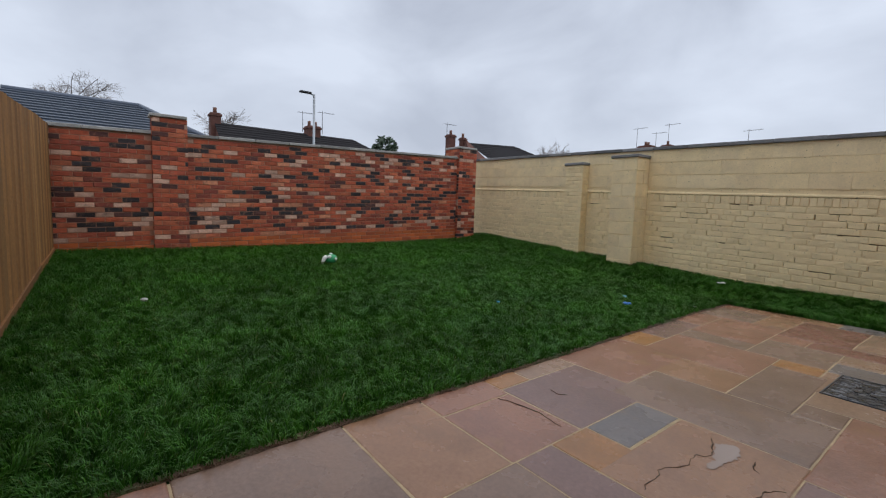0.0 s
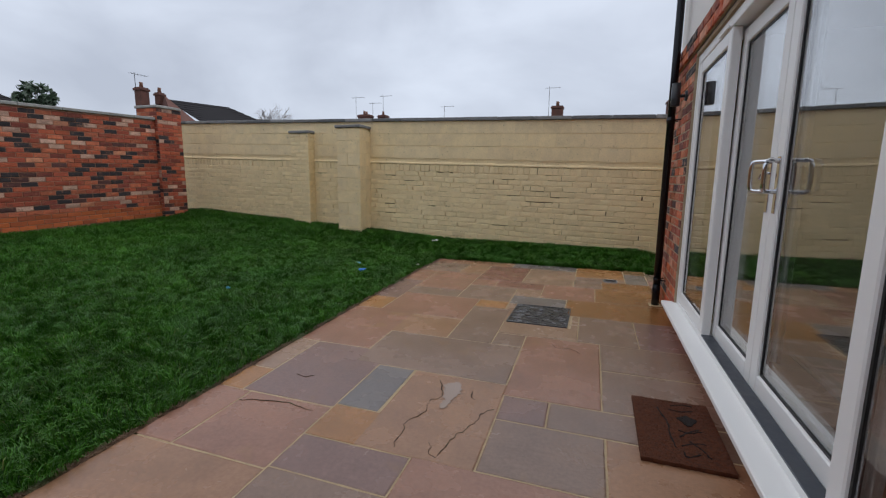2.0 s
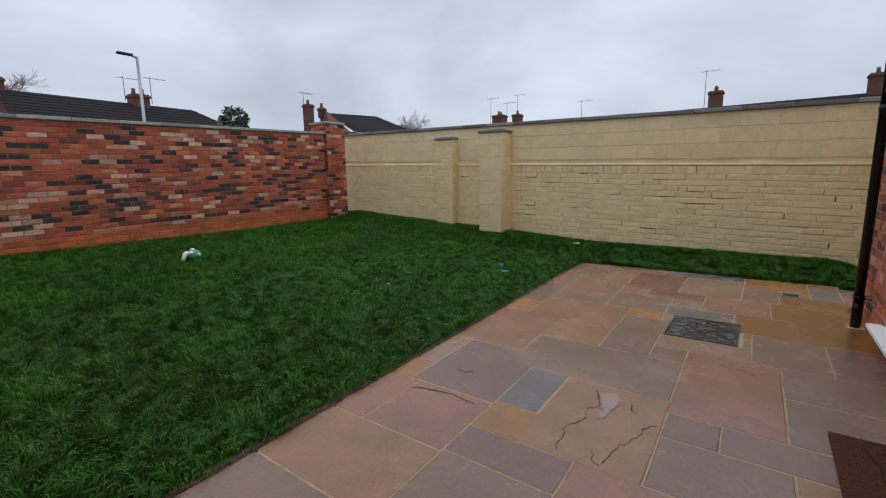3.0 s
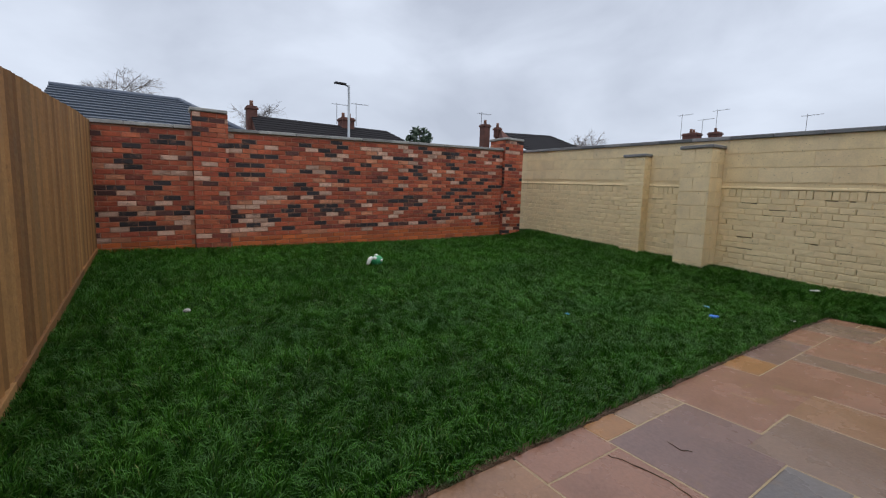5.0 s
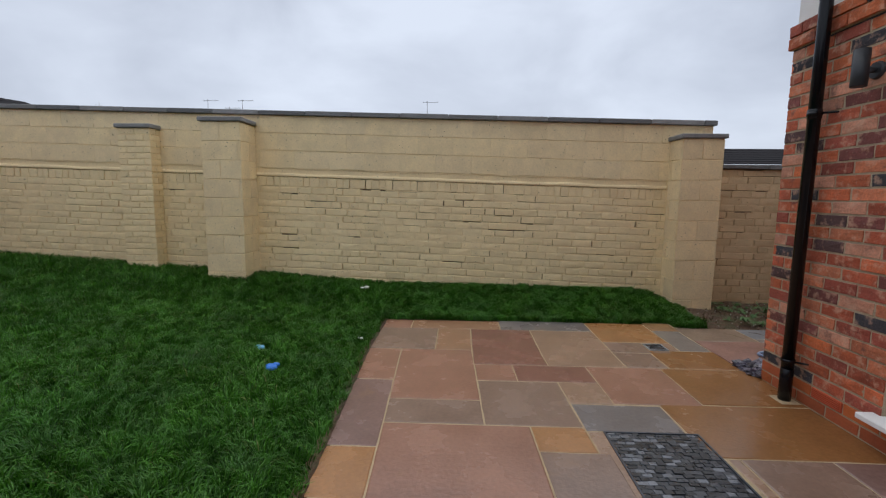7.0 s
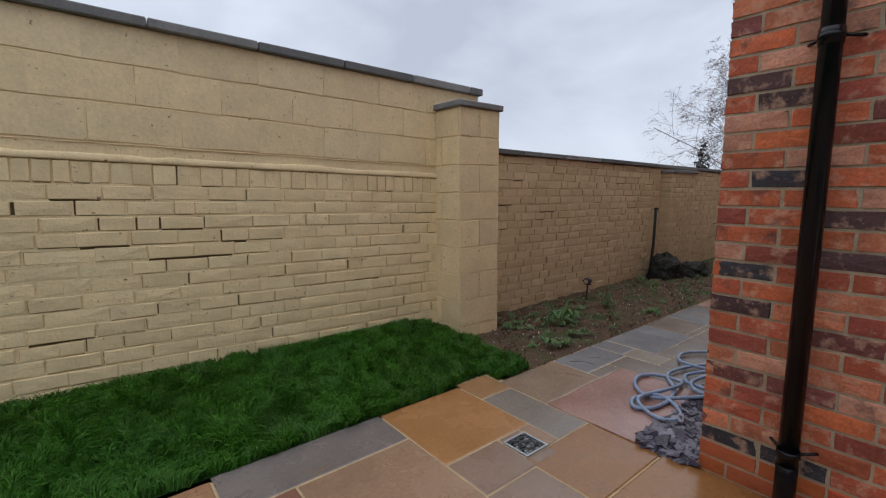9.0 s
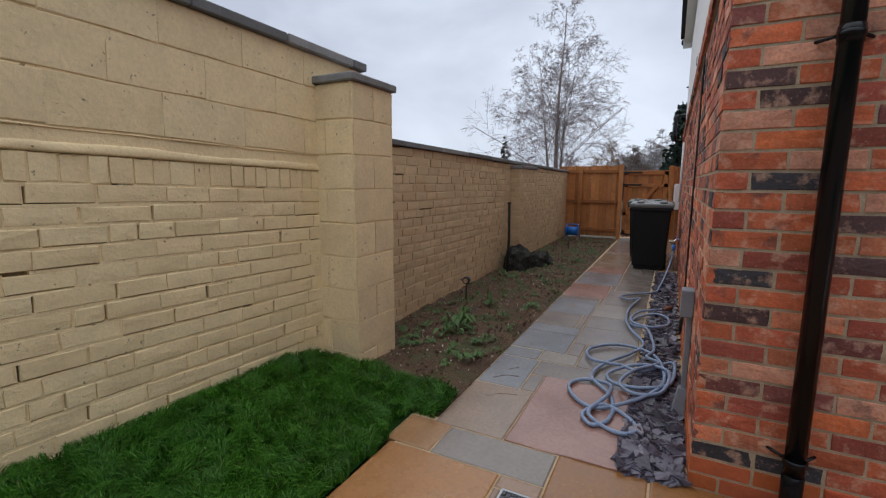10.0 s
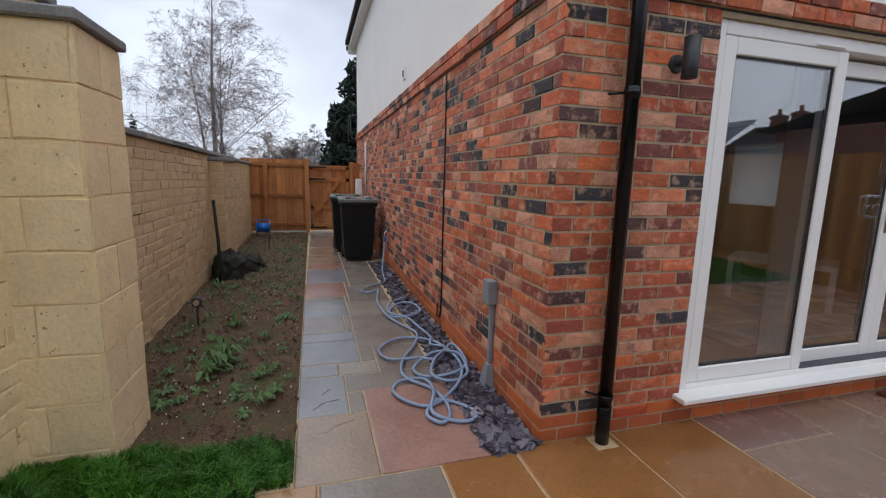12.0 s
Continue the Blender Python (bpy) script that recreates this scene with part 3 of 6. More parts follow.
def old_bond(u0, u1, z0, courses, pitch, joint, seed, jitter):
    """Old brickwork: mostly stretchers, with headers and bats among them, no upright joint above another."""
    r = random.Random(seed)
    out, ends = [], []
    for c in range(courses):
        u, now = u0 - r.uniform(0.0, 0.2), []
        while u < u1:
            ln = r.choice((0.24, 0.24, 0.235, 0.245, 0.23, 0.24, 0.118, 0.17)) if c % 4 else r.choice((0.118, 0.24, 0.118, 0.17, 0.24))
            if any(abs(u + ln - e) < 0.03 for e in ends):
                ln += 0.055
            a, b = max(u, u0), min(u + ln, u1)
            u += ln
            now.append(u)
            if b - a > 0.03:
                out.append(((a + b) / 2, z0 + (c + 0.5) * pitch, b - a - joint, pitch - joint, r.uniform(-jitter, jitter)))
        ends = [e for e in now]
    return out


spots_c = old_bond(0.0, CL - 0.03, cz(1.262) - 15 * 0.0872, 15, 0.0872, 0.010, 8, 0.0015)
rnd_c = random.Random(12)


def ragged(spots, seed, gap=0.35):
    """Old hand-made bricks: uneven heights, slips and open bed joints."""
    r = random.Random(seed)
    out = []
    for u, z, ln, ht, p in spots:
        cut = r.uniform(0.003, 0.008) if r.random() < gap else r.uniform(-0.003, 0.002)
        out.append((u + r.uniform(-0.006, 0.006), z - cut * 0.5 + 0.004 * math.sin(u * 1.7 + z * 3), ln + r.uniform(-0.004, 0.008), ht - cut, p + r.uniform(-0.0015, 0.0015) + 0.004 * noise.noise((u * 1.1, z * 1.6, seed))))
    return out


spots_c = ragged(spots_c, 41, 0.3)
spots_s = []
u = 0.0
while u < CL - 0.5:
    w = rnd_c.choice((0.078, 0.082, 0.10, 0.085, 0.125))
    spots_s.append((u + w / 2, cz(1.326), w - 0.009, 0.118, rnd_c.uniform(-0.004, 0.005)))
    u += w
spots_b = stretcher(0.0, CL - 0.03, cz(1.495), 3, pitch=0.2184, length=0.45, joint=0.008, seed=9, jitter=0.0006)
spots_b = [(u_, z_, l_ + 0.0078, h_, p_) for u_, z_, l_, h_, p_ in spots_b]   # only the bed joints are open

CREAM_BLOCKS = (BL_CREAM, M_BLOCK_J, M_YELLOW)
CREAM_BRICKS = (BR_CREAM, M_YELLOW_J, M_YELLOW)
pier("end_pier", "cream painted blockwork end pier with a dark slab cap", 0.305, 0.745, 2.035, 2.475, -0.12, 1.945, 2.0, CREAM_BLOCKS, "block", 21, M_COPING, faces="frlb", blocks=True)
pier("block_pier", "cream painted blockwork pier with a grey slab cap", -5.28, -4.82, 2.15, 2.53, 0.10, 2.13, 2.185, CREAM_BLOCKS, "block", 22, M_COPING, faces="frl", blocks=True)
pier("narrow_pier", "narrow cream painted brick pier with a grey slab cap", -6.50, -6.10, 2.40, 2.58, 0.10, 2.085, 2.14, CREAM_BRICKS, "brick", 23, M_COPING, faces="frl")

def joint_fill(parent, spots, base, seed, label, mat, open_bed=0.012, thin_bed=0.36, open_end=0.05):
    """Painted-over mortar in the joints of old brickwork, left out or shrunk away in places."""
    r = random.Random(seed)
    cube = np.array([(a, b, c) for a in (0, 1) for b in (0, 1) for c in (0, 1)], dtype=float)
    quads = np.array([(0, 1, 3, 2), (4, 6, 7, 5), (0, 4, 5, 1), (2, 3, 7, 6), (0, 2, 6, 4), (1, 5, 7, 3)])
    vs, fs = [], []
    m = np.array(base)

    def fill(u0, u1, z0, z1, back=0.0):
        d = back - r.uniform(0.0050, 0.0078)
        pts = cube * np.array([u1 - u0, 0.018 - d, z1 - z0]) + np.array([u0, d, z0])
        fs.append(quads + 8 * len(vs))
        vs.append(pts @ m[:3, :3].T + m[:3, 3])
    run = 0
    for u, z, ln, ht, p in spots:
        worn = noise.noise((u * 0.9, z * 2.3, seed)) * 0.28
        k = r.random() - worn
        lo = z - ht / 2
        if k > open_bed + thin_bed:
            fill(u - ln / 2 - 0.012, u + ln / 2 + 0.012, lo - 0.017, lo + 0.003)
        elif k > open_bed:
            fill(u - ln / 2 - 0.012, u + ln / 2 + 0.012, lo - 0.017, lo - r.uniform(0.002, 0.0045))
        if r.random() - worn * 0.6 > open_end:
            fill(u + ln / 2 - 0.004, u + ln / 2 + r.choice((0.016, 0.009, 0.0085, 0.008)), lo, lo + ht + 0.002, 0.004)
    ob = array_object("joint_mortar", np.concatenate(vs), np.concatenate(fs), mat, parent, label)
    ob["kind"] = "stuff"


joint_fill(cream, spots_c, base_c, 3, "cream painted mortar with open cracks", M_YELLOW)
joint_fill(cream, spots_s, base_c, 4, "cream painted mortar between bricks on end", M_YELLOW, 0.04, 0.2, 0.20)

# ---- low cream wall of the passage ----
low = thing("wall_passage", "lower, darker tan painted old brick wall along the passage", "wall", kind="structure")
base_l = frame_of((0.745, 2.425, 0), (1, 0.010), -0.009)
LL = 8.62
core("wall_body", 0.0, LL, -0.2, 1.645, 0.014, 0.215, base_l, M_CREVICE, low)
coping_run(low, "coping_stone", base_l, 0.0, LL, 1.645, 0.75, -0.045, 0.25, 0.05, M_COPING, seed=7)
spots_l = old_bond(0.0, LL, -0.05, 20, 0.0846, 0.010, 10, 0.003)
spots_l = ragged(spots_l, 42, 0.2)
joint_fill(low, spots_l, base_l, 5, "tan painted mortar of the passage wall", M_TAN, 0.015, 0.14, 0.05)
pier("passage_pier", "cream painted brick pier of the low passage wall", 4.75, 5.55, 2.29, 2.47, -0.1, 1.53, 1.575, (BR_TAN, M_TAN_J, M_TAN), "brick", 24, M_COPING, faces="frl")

# ---- house ----
DOOR_Y0, DOOR_Y1, DOOR_Z0, DOOR_Z1 = -4.55, -0.885, 0.165, 2.215
BAND_Z0, BAND_Z1, EAVES = 2.25, 2.41, 4.55
HX, HY = 9.85, -6.90                     # the house reaches from (0, 0) to here
house = thing("house", "new brick house with white rendered upper storey and patio doors", "house", kind="structure")
part("rear_wall", box_bm(-0.0065, 0.30, DOOR_Y1, 0.0065, -0.3, BAND_Z1), M_MORTAR, house)
part("rear_wall", box_bm(-0.0065, 0.30, HY, DOOR_Y0, -0.3, BAND_Z1), M_MORTAR, house)
part("door_base", box_bm(-0.0065, 0.30, DOOR_Y0, DOOR_Y1, -0.3, DOOR_Z0 - 0.02), M_MORTAR, house)
part("lintel", box_bm(-0.0065, 0.30, DOOR_Y0, DOOR_Y1, DOOR_Z1, BAND_Z1), M_MORTAR, house)
part("side_wall", box_bm(0.301, HX, -0.30, 0.0065, -0.3, BAND_Z1), M_MORTAR, house)
part("end_wall", box_bm(HX - 0.3, HX - 0.001, HY, -0.301, -0.3, EAVES), M_RENDER, house)
WX0, WX1, WZ0, WZ1 = 3.78, 4.74, 1.02, 2.12       # window in the far wall of the room
for q in ((0.301, WX0, -0.3, EAVES), (WX1, HX - 0.301, -0.3, EAVES), (WX0, WX1, -0.3, WZ0), (WX0, WX1, WZ1, EAVES)):
    part("south_wall", box_bm(q[0], q[1], HY, HY + 0.3, q[2], q[3]), M_RENDER, house)
part("rendered_wall", box_bm(0.0, 0.25, HY, 0.0, BAND_Z1 + 0.002, EAVES), M_RENDER, house, "smooth off-white rendered upper wall")
part("rendered_wall", box_bm(0.251, HX, -0.25, 0.0, BAND_Z1 + 0.002, EAVES), M_RENDER, house, "smooth off-white rendered upper wall")
# gable roof with verge boards: its ridge runs along y
bm = bmesh.new()
add_box(bm, 0, HX + 0.35, HY - 0.2, 0.16, EAVES + 0.002, EAVES + 0.10)
part("soffit", bm, M_RENDER, house)
part("fascia", box_bm(HX + 0.36, HX + 0.39, HY - 0.2, 0.18, EAVES - 0.12, EAVES + 0.12), M_UPVC, house)
bm = bmesh.new()
add_box(bm, -0.35, HX + 0.45, HY - 0.3, 0.24, EAVES + 0.11, EAVES + 0.22)
part("roof", bm, M_ROOF_DARK, house)
part("gutter", box_bm(HX + 0.40, HX + 0.52, HY, 0.22, EAVES - 0.02, EAVES + 0.10, bevel=0.03), M_PIPE, house)

BASE_R = frame_of((0, 0, 0), (0, -1))    # rear face, u runs from the corner to the far end
BASE_S = frame_of((HX, 0, 0), (-1, 0))   # side face, u runs from the far end to the corner


def clip_door(spots):
    out = []
    for u, z, ln, ht, p in spots:
        a, b = u - ln / 2, u + ln / 2
        if DOOR_Z0 - 0.02 < z < DOOR_Z1 + 0.02:
            if a < -DOOR_Y1 < b:
                b = -DOOR_Y1 - 0.004
            elif a < -DOOR_Y0 < b:
                a = -DOOR_Y0 + 0.004
            elif -DOOR_Y1 <= a and b <= -DOOR_Y0:
                continue
        if b - a > 0.02:
            out.append(((a + b) / 2, z, b - a, ht, p))
    return out


spots_r = clip_door(stretcher(-0.013, -HY, 0.15, 28, seed=31, jitter=0.002))
spots_rp = stretcher(-0.013, -HY, -0.075, 3, seed=32, jitter=0.0005)
spots_sd = stretcher(0.0, HX + 0.013, 0.15, 28, seed=33, jitter=0.002, start=1)
spots_sp = stretcher(0.0, HX + 0.013, -0.075, 3, seed=34, jitter=0.0005)
# projecting band of two courses
part("band_bed", box_bm(-0.022, 0.02, HY, 0.022, BAND_Z0 + 0.004, BAND_Z1 - 0.004), M_MORTAR, house)
part("band_bed", box_bm(0.021, HX, -0.02, 0.022, BAND_Z0 + 0.004, BAND_Z1 - 0.004), M_MORTAR, house)
BASE_RB, BASE_SB = frame_of((-0.026, 0.026, 0), (0, -1)), frame_of((HX, 0.026, 0), (-1, 0))
spots_rb = stretcher(0.0, -HY, BAND_Z0 + 0.002, 2, pitch=0.078, seed=35, jitter=0.0015)
spots_sb = stretcher(0.0, HX + 0.026, BAND_Z0 + 0.002, 2, pitch=0.078, seed=36, jitter=0.0015, start=1)
part("damp_line", box_bm(-0.007, 0.01, HY, 0.007, BAND_Z0 - 0.008, BAND_Z0 + 0.003), M_CABLE, house)
part("damp_line", box_bm(0.011, HX, -0.01, 0.007, BAND_Z0 - 0.008, BAND_Z0 + 0.003), M_CABLE, house)

# ---- patio doors ----
doors = thing("patio_doors", "white plastic four-panel sliding patio doors with clear glass", "patio door", kind="structure")
def fr(name, bm, label=""):
    return part(name, bm, M_UPVC, doors, label)

fr("sill", box_bm(-0.10, 0.06, DOOR_Y0 - 0.05, DOOR_Y1 + 0.05, 0.150, 0.182, bevel=0.005), "white projecting plastic sill")
fr("frame_head", box_bm(0.012, 0.15, DOOR_Y0 + 0.06, DOOR_Y1 - 0.06, DOOR_Z1 - 0.07, DOOR_Z1, bevel=0.005))
fr("frame_jamb", box_bm(0.012, 0.15, DOOR_Y1 - 0.06, DOOR_Y1, 0.183, DOOR_Z1, bevel=0.005))
fr("frame_jamb", box_bm(0.012, 0.15, DOOR_Y0, DOOR_Y0 + 0.06, 0.183, DOOR_Z1, bevel=0.005))
fr("threshold", box_bm(0.012, 0.15, DOOR_Y0 + 0.06, DOOR_Y1 - 0.06, 0.183, 0.215, bevel=0.003))


def panel(name, y0, y1, x, z0, z1, stile=0.085, rail=0.09, meeting=0.085):
    """A framed pane: y0 < y1, front face at x."""
    pn = fr(name, box_bm(x, x + 0.055, y0, y0 + meeting, z0, z1, bevel=0.006))
    for nm, a in (("stile", (x, x + 0.055, y1 - stile, y1, z0, z1)), ("rail", (x + 0.001, x + 0.054, y0 + meeting, y1 - stile, z1 - rail, z1)), ("rail", (x + 0.001, x + 0.054, y0 + meeting, y1 - stile, z0, z0 + rail))):
        part(nm, box_bm(*a, bevel=0.006), M_UPVC, pn)
    g = 0.012
    a0, a1, b0, b1 = y0 + meeting, y1 - stile, z0 + rail, z1 - rail
    bm = bmesh.new()
    for q in ((a0, a0 + g, b0, b1), (a1 - g, a1, b0, b1), (a0 + g, a1 - g, b0, b0 + g), (a0 + g, a1 - g, b1 - g, b1)):
        add_box(bm, x + 0.014, x + 0.040, q[0], q[1], q[2], q[3])
    part("gasket", bm, M_GASKET, pn)
    for dx in (0.018, 0.036):
        gl = part("pane", box_bm(x + dx, x + dx + 0.004, a0 + g * 0.5, a1 - g * 0.5, b0 + g * 0.5, b1 - g * 0.5), M_GLASS, pn)
        gl.visible_shadow = False
    return pn


ZP0, ZP1 = 0.218, DOOR_Z1 - 0.072
panel("fixed_panel", -1.86, DOOR_Y1 - 0.062, 0.014, ZP0, ZP1)
panel("fixed_panel", DOOR_Y0 + 0.062, -3.56, 0.014, ZP0, ZP1)
panel("sliding_panel", -2.602, -1.82, 0.082, ZP0, ZP1 - 0.02)
panel("sliding_panel", -3.60, -2.606, 0.082, ZP0, ZP1 - 0.02, meeting=0.125)
part("track", box_bm(0.014, 0.080, -3.555, -1.865, 0.2155, 0.224), M_TRACK, doors, "dark grey sliding track")
part("trickle_vent", box_bm(-0.004, 0.011, -1.80, -1.58, 2.15, 2.168, bevel=0.004), M_UPVC, doors)
for yc, s in ((-2.555, 1), (-2.655, -1)):
    bm = bmesh.new()
    zc = 1.25
    ptsd = smooth_path([(0.078, yc, zc + 0.070), (0.03, yc, zc + 0.070), (0.015, yc + 0.0 * s, zc + 0.056), (0.012, yc + 0.0 * s, zc), (0.015, yc, zc - 0.056), (0.03, yc, zc - 0.070), (0.078, yc, zc - 0.070)], 5)
    ptsd = [Vector((p.x, yc + 0.045 * s * (1 - (p.x - 0.012) / 0.07), p.z)) for p in ptsd]
    add_tube(bm, ptsd, 0.010, 10)
    h = part("pull_handle", bm, M_CHROME, doors, "chrome D-shaped pull handle")
    part("back_plate", box_bm(0.076, 0.082, yc - 0.017, yc + 0.017, zc - 0.17, zc + 0.09, bevel=0.002), M_CHROME, h)
    if s > 0:
        part("latch", tube_bm(smooth_path([(0.076, yc, zc + 0.015), (0.05, yc + 0.006, zc + 0.012), (0.045, yc + 0.03, zc - 0.012)], 4), 0.006, 8), M_CHROME, h)

# ---- room behind the doors ----
part_room = thing("room_shell", "plain pale room behind the patio doors", "room", kind="structure")
part("room_floor", box_bm(0.301, 4.8, -6.5, -0.45, 0.05, 0.16), M_BOARDS, part_room)
bm = bmesh.new()
add_box(bm, 4.8, 4.9, -6.5, -0.45, 0.05, 2.6)
add_box(bm, 0.301, 4.8, -0.45, -0.35, 0.05, 2.6)
for q in ((0.301, WX0, 0.05, 2.6), (WX1, 4.8, 0.05, 2.6), (WX0, WX1, 0.05, WZ0), (WX0, WX1, WZ1, 2.6)):
    add_box(bm, q[0], q[1], -6.598, -6.5, q[2], q[3])
part("room_wall", bm, M_WALL_IN, part_room)
part("room_ceiling", box_bm(0.301, 4.9, -6.6, -0.35, 2.45, 2.55), M_RENDER, part_room)
window = thing("window_1", "white framed window behind a drawn roller blind", "window", kind="structure")
for q in ((WX0, WX0 + 0.05, WZ0, WZ1), (WX1 - 0.05, WX1, WZ0, WZ1), (WX0 + 0.05, WX1 - 0.05, WZ0, WZ0 + 0.05), (WX0 + 0.05, WX1 - 0.05, WZ1 - 0.05, WZ1)):
    part("window_frame", box_bm(q[0], q[1], HY + 0.08, HY + 0.14, q[2], q[3], bevel=0.004), M_UPVC, window)
gl = part("pane", box_bm(WX0 + 0.05, WX1 - 0.05, HY + 0.105, HY + 0.111, WZ0 + 0.05, WZ1 - 0.05), M_GLASS, window)
gl.visible_shadow = False
blind = thing("roller_blind", "thin white roller blind drawn down over the window", "blind")
part("fabric", box_bm(WX0 + 0.004, WX1 - 0.004, -6.560, -6.558, WZ0 + 0.01, WZ1 - 0.03), M_BLIND, blind)
part("roller", tube_bm([(WX0 + 0.004, -6.560, WZ1 - 0.025), (WX1 - 0.004, -6.560, WZ1 - 0.025)], 0.02, 10), M_UPVC, blind)
part("bottom_bar", box_bm(WX0 + 0.004, WX1 - 0.004, -6.566, -6.552, WZ0 + 0.002, WZ0 + 0.012), M_UPVC, blind)


# ---- paving ----
SLAB_TONES = {
    "tan": (0.325, 0.177, 0.101), "pink": (0.312, 0.158, 0.105), "grey": (0.244, 0.158, 0.116), "blue": (0.182, 0.158, 0.150), "orange": (0.363, 0.174, 0.066),
    "red": (0.233, 0.106, 0.076), "brown": (0.268, 0.122, 0.042), "purple": (0.226, 0.136, 0.113), "pale": (0.314, 0.197, 0.130)}


def slab_material(name, col, wet=0.24, prefix="sandstone_"):
    return material(prefix + name, col, wet, var=0.22, scale=2.6, fine=45, bump=0.28, depth=0.006, rough_var=0.14, stains=[(1.7, 0.54, 0.72, tuple(c * 0.62 for c in col), 0.55), (3.1, 0.60, 0.74, (0.29, 0.165, 0.075), 0.4)])


M_SLAB = {k: slab_material(k, v) for k, v in SLAB_TONES.items()}
# the passage holds a film of rain; its cooler tones paint in sky reflection
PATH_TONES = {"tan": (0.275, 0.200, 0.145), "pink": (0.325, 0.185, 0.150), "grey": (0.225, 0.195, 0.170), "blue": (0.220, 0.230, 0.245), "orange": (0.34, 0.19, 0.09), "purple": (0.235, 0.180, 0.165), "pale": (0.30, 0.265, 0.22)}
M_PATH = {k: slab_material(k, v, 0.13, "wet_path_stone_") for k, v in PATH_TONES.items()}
patio = thing("patio", "rain-wet Indian sandstone patio in mixed tan and grey slabs", "patio", kind="structure")
path = thing("path", "rain-wet sandstone path along the side passage", "path", kind="structure")


def slab(parent, tone, u0, u1, y0, y1, seed=0, top=0.0, riven=0.0, plain=False):
    """A paving slab with a chipped, slightly wavy outline and a gently riven face."""
    rnd = random.Random(int((u0 * 131 + y0 * 977 + u1 * 57) * 100) + seed)
    j = 0.0046
    nx, ny = max(3, int((u1 - u0) / 0.09)) + 2, max(3, int((y1 - y0) / 0.09)) + 2
    us = [u0 + j, u0 + j + 0.007] + [u0 + j + (u1 - u0 - 2 * j) * i / (nx - 2) for i in range(1, nx - 2)] + [u1 - j - 0.007, u1 - j]
    ys_ = [y0 + j, y0 + j + 0.007] + [y0 + j + (y1 - y0 - 2 * j) * k / (ny - 2) for k in range(1, ny - 2)] + [y1 - j - 0.007, y1 - j]
    bm = bmesh.new()
    rows = []
    ph = rnd.uniform(0, 90)
    lift = rnd.uniform(-0.0015, 0.0015)
    for i in range(nx + 1):
        row = []
        for k in range(ny + 1):
            u, y = us[i], ys_[k]
            edge = i in (0, nx) or k in (0, ny)
            amp = 0.0012 + riven
            z = top + lift + amp * noise.noise((u * 5 + ph, y * 5, ph)) + (-0.003 if edge else 0)
            w = 0.003 * noise.noise((u * 9, y * 9, ph + 5)) if edge else 0.0
            x = u if plain else squeeze(u, y)
            row.append(bm.verts.new((x + (w if i in (0, nx) else 0), y + (w if k in (0, ny) else 0), z)))
        rows.append(row)
    for i in range(nx):
        for k in range(ny):
            bm.faces.new((rows[i][k], rows[i + 1][k], rows[i + 1][k + 1], rows[i][k + 1])).smooth = 0 < i < nx - 1 and 0 < k < ny - 1
    rim = [rows[i][0] for i in range(nx + 1)] + [rows[nx][k] for k in range(1, ny + 1)] + [rows[i][ny] for i in range(nx - 1, -1, -1)] + [rows[0][k] for k in range(ny - 1, 0, -1)]
    low_ = [bm.verts.new((v.co.x, v.co.y, top - 0.03)) for v in rim]
    for a in range(len(rim)):
        b = (a + 1) % len(rim)
        bm.faces.new((rim[b], rim[a], low_[a], low_[b]))
    for fc in bm.faces:
        if not fc.smooth:
            for e in fc.edges:
                e.smooth = False
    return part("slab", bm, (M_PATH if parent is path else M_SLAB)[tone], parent)


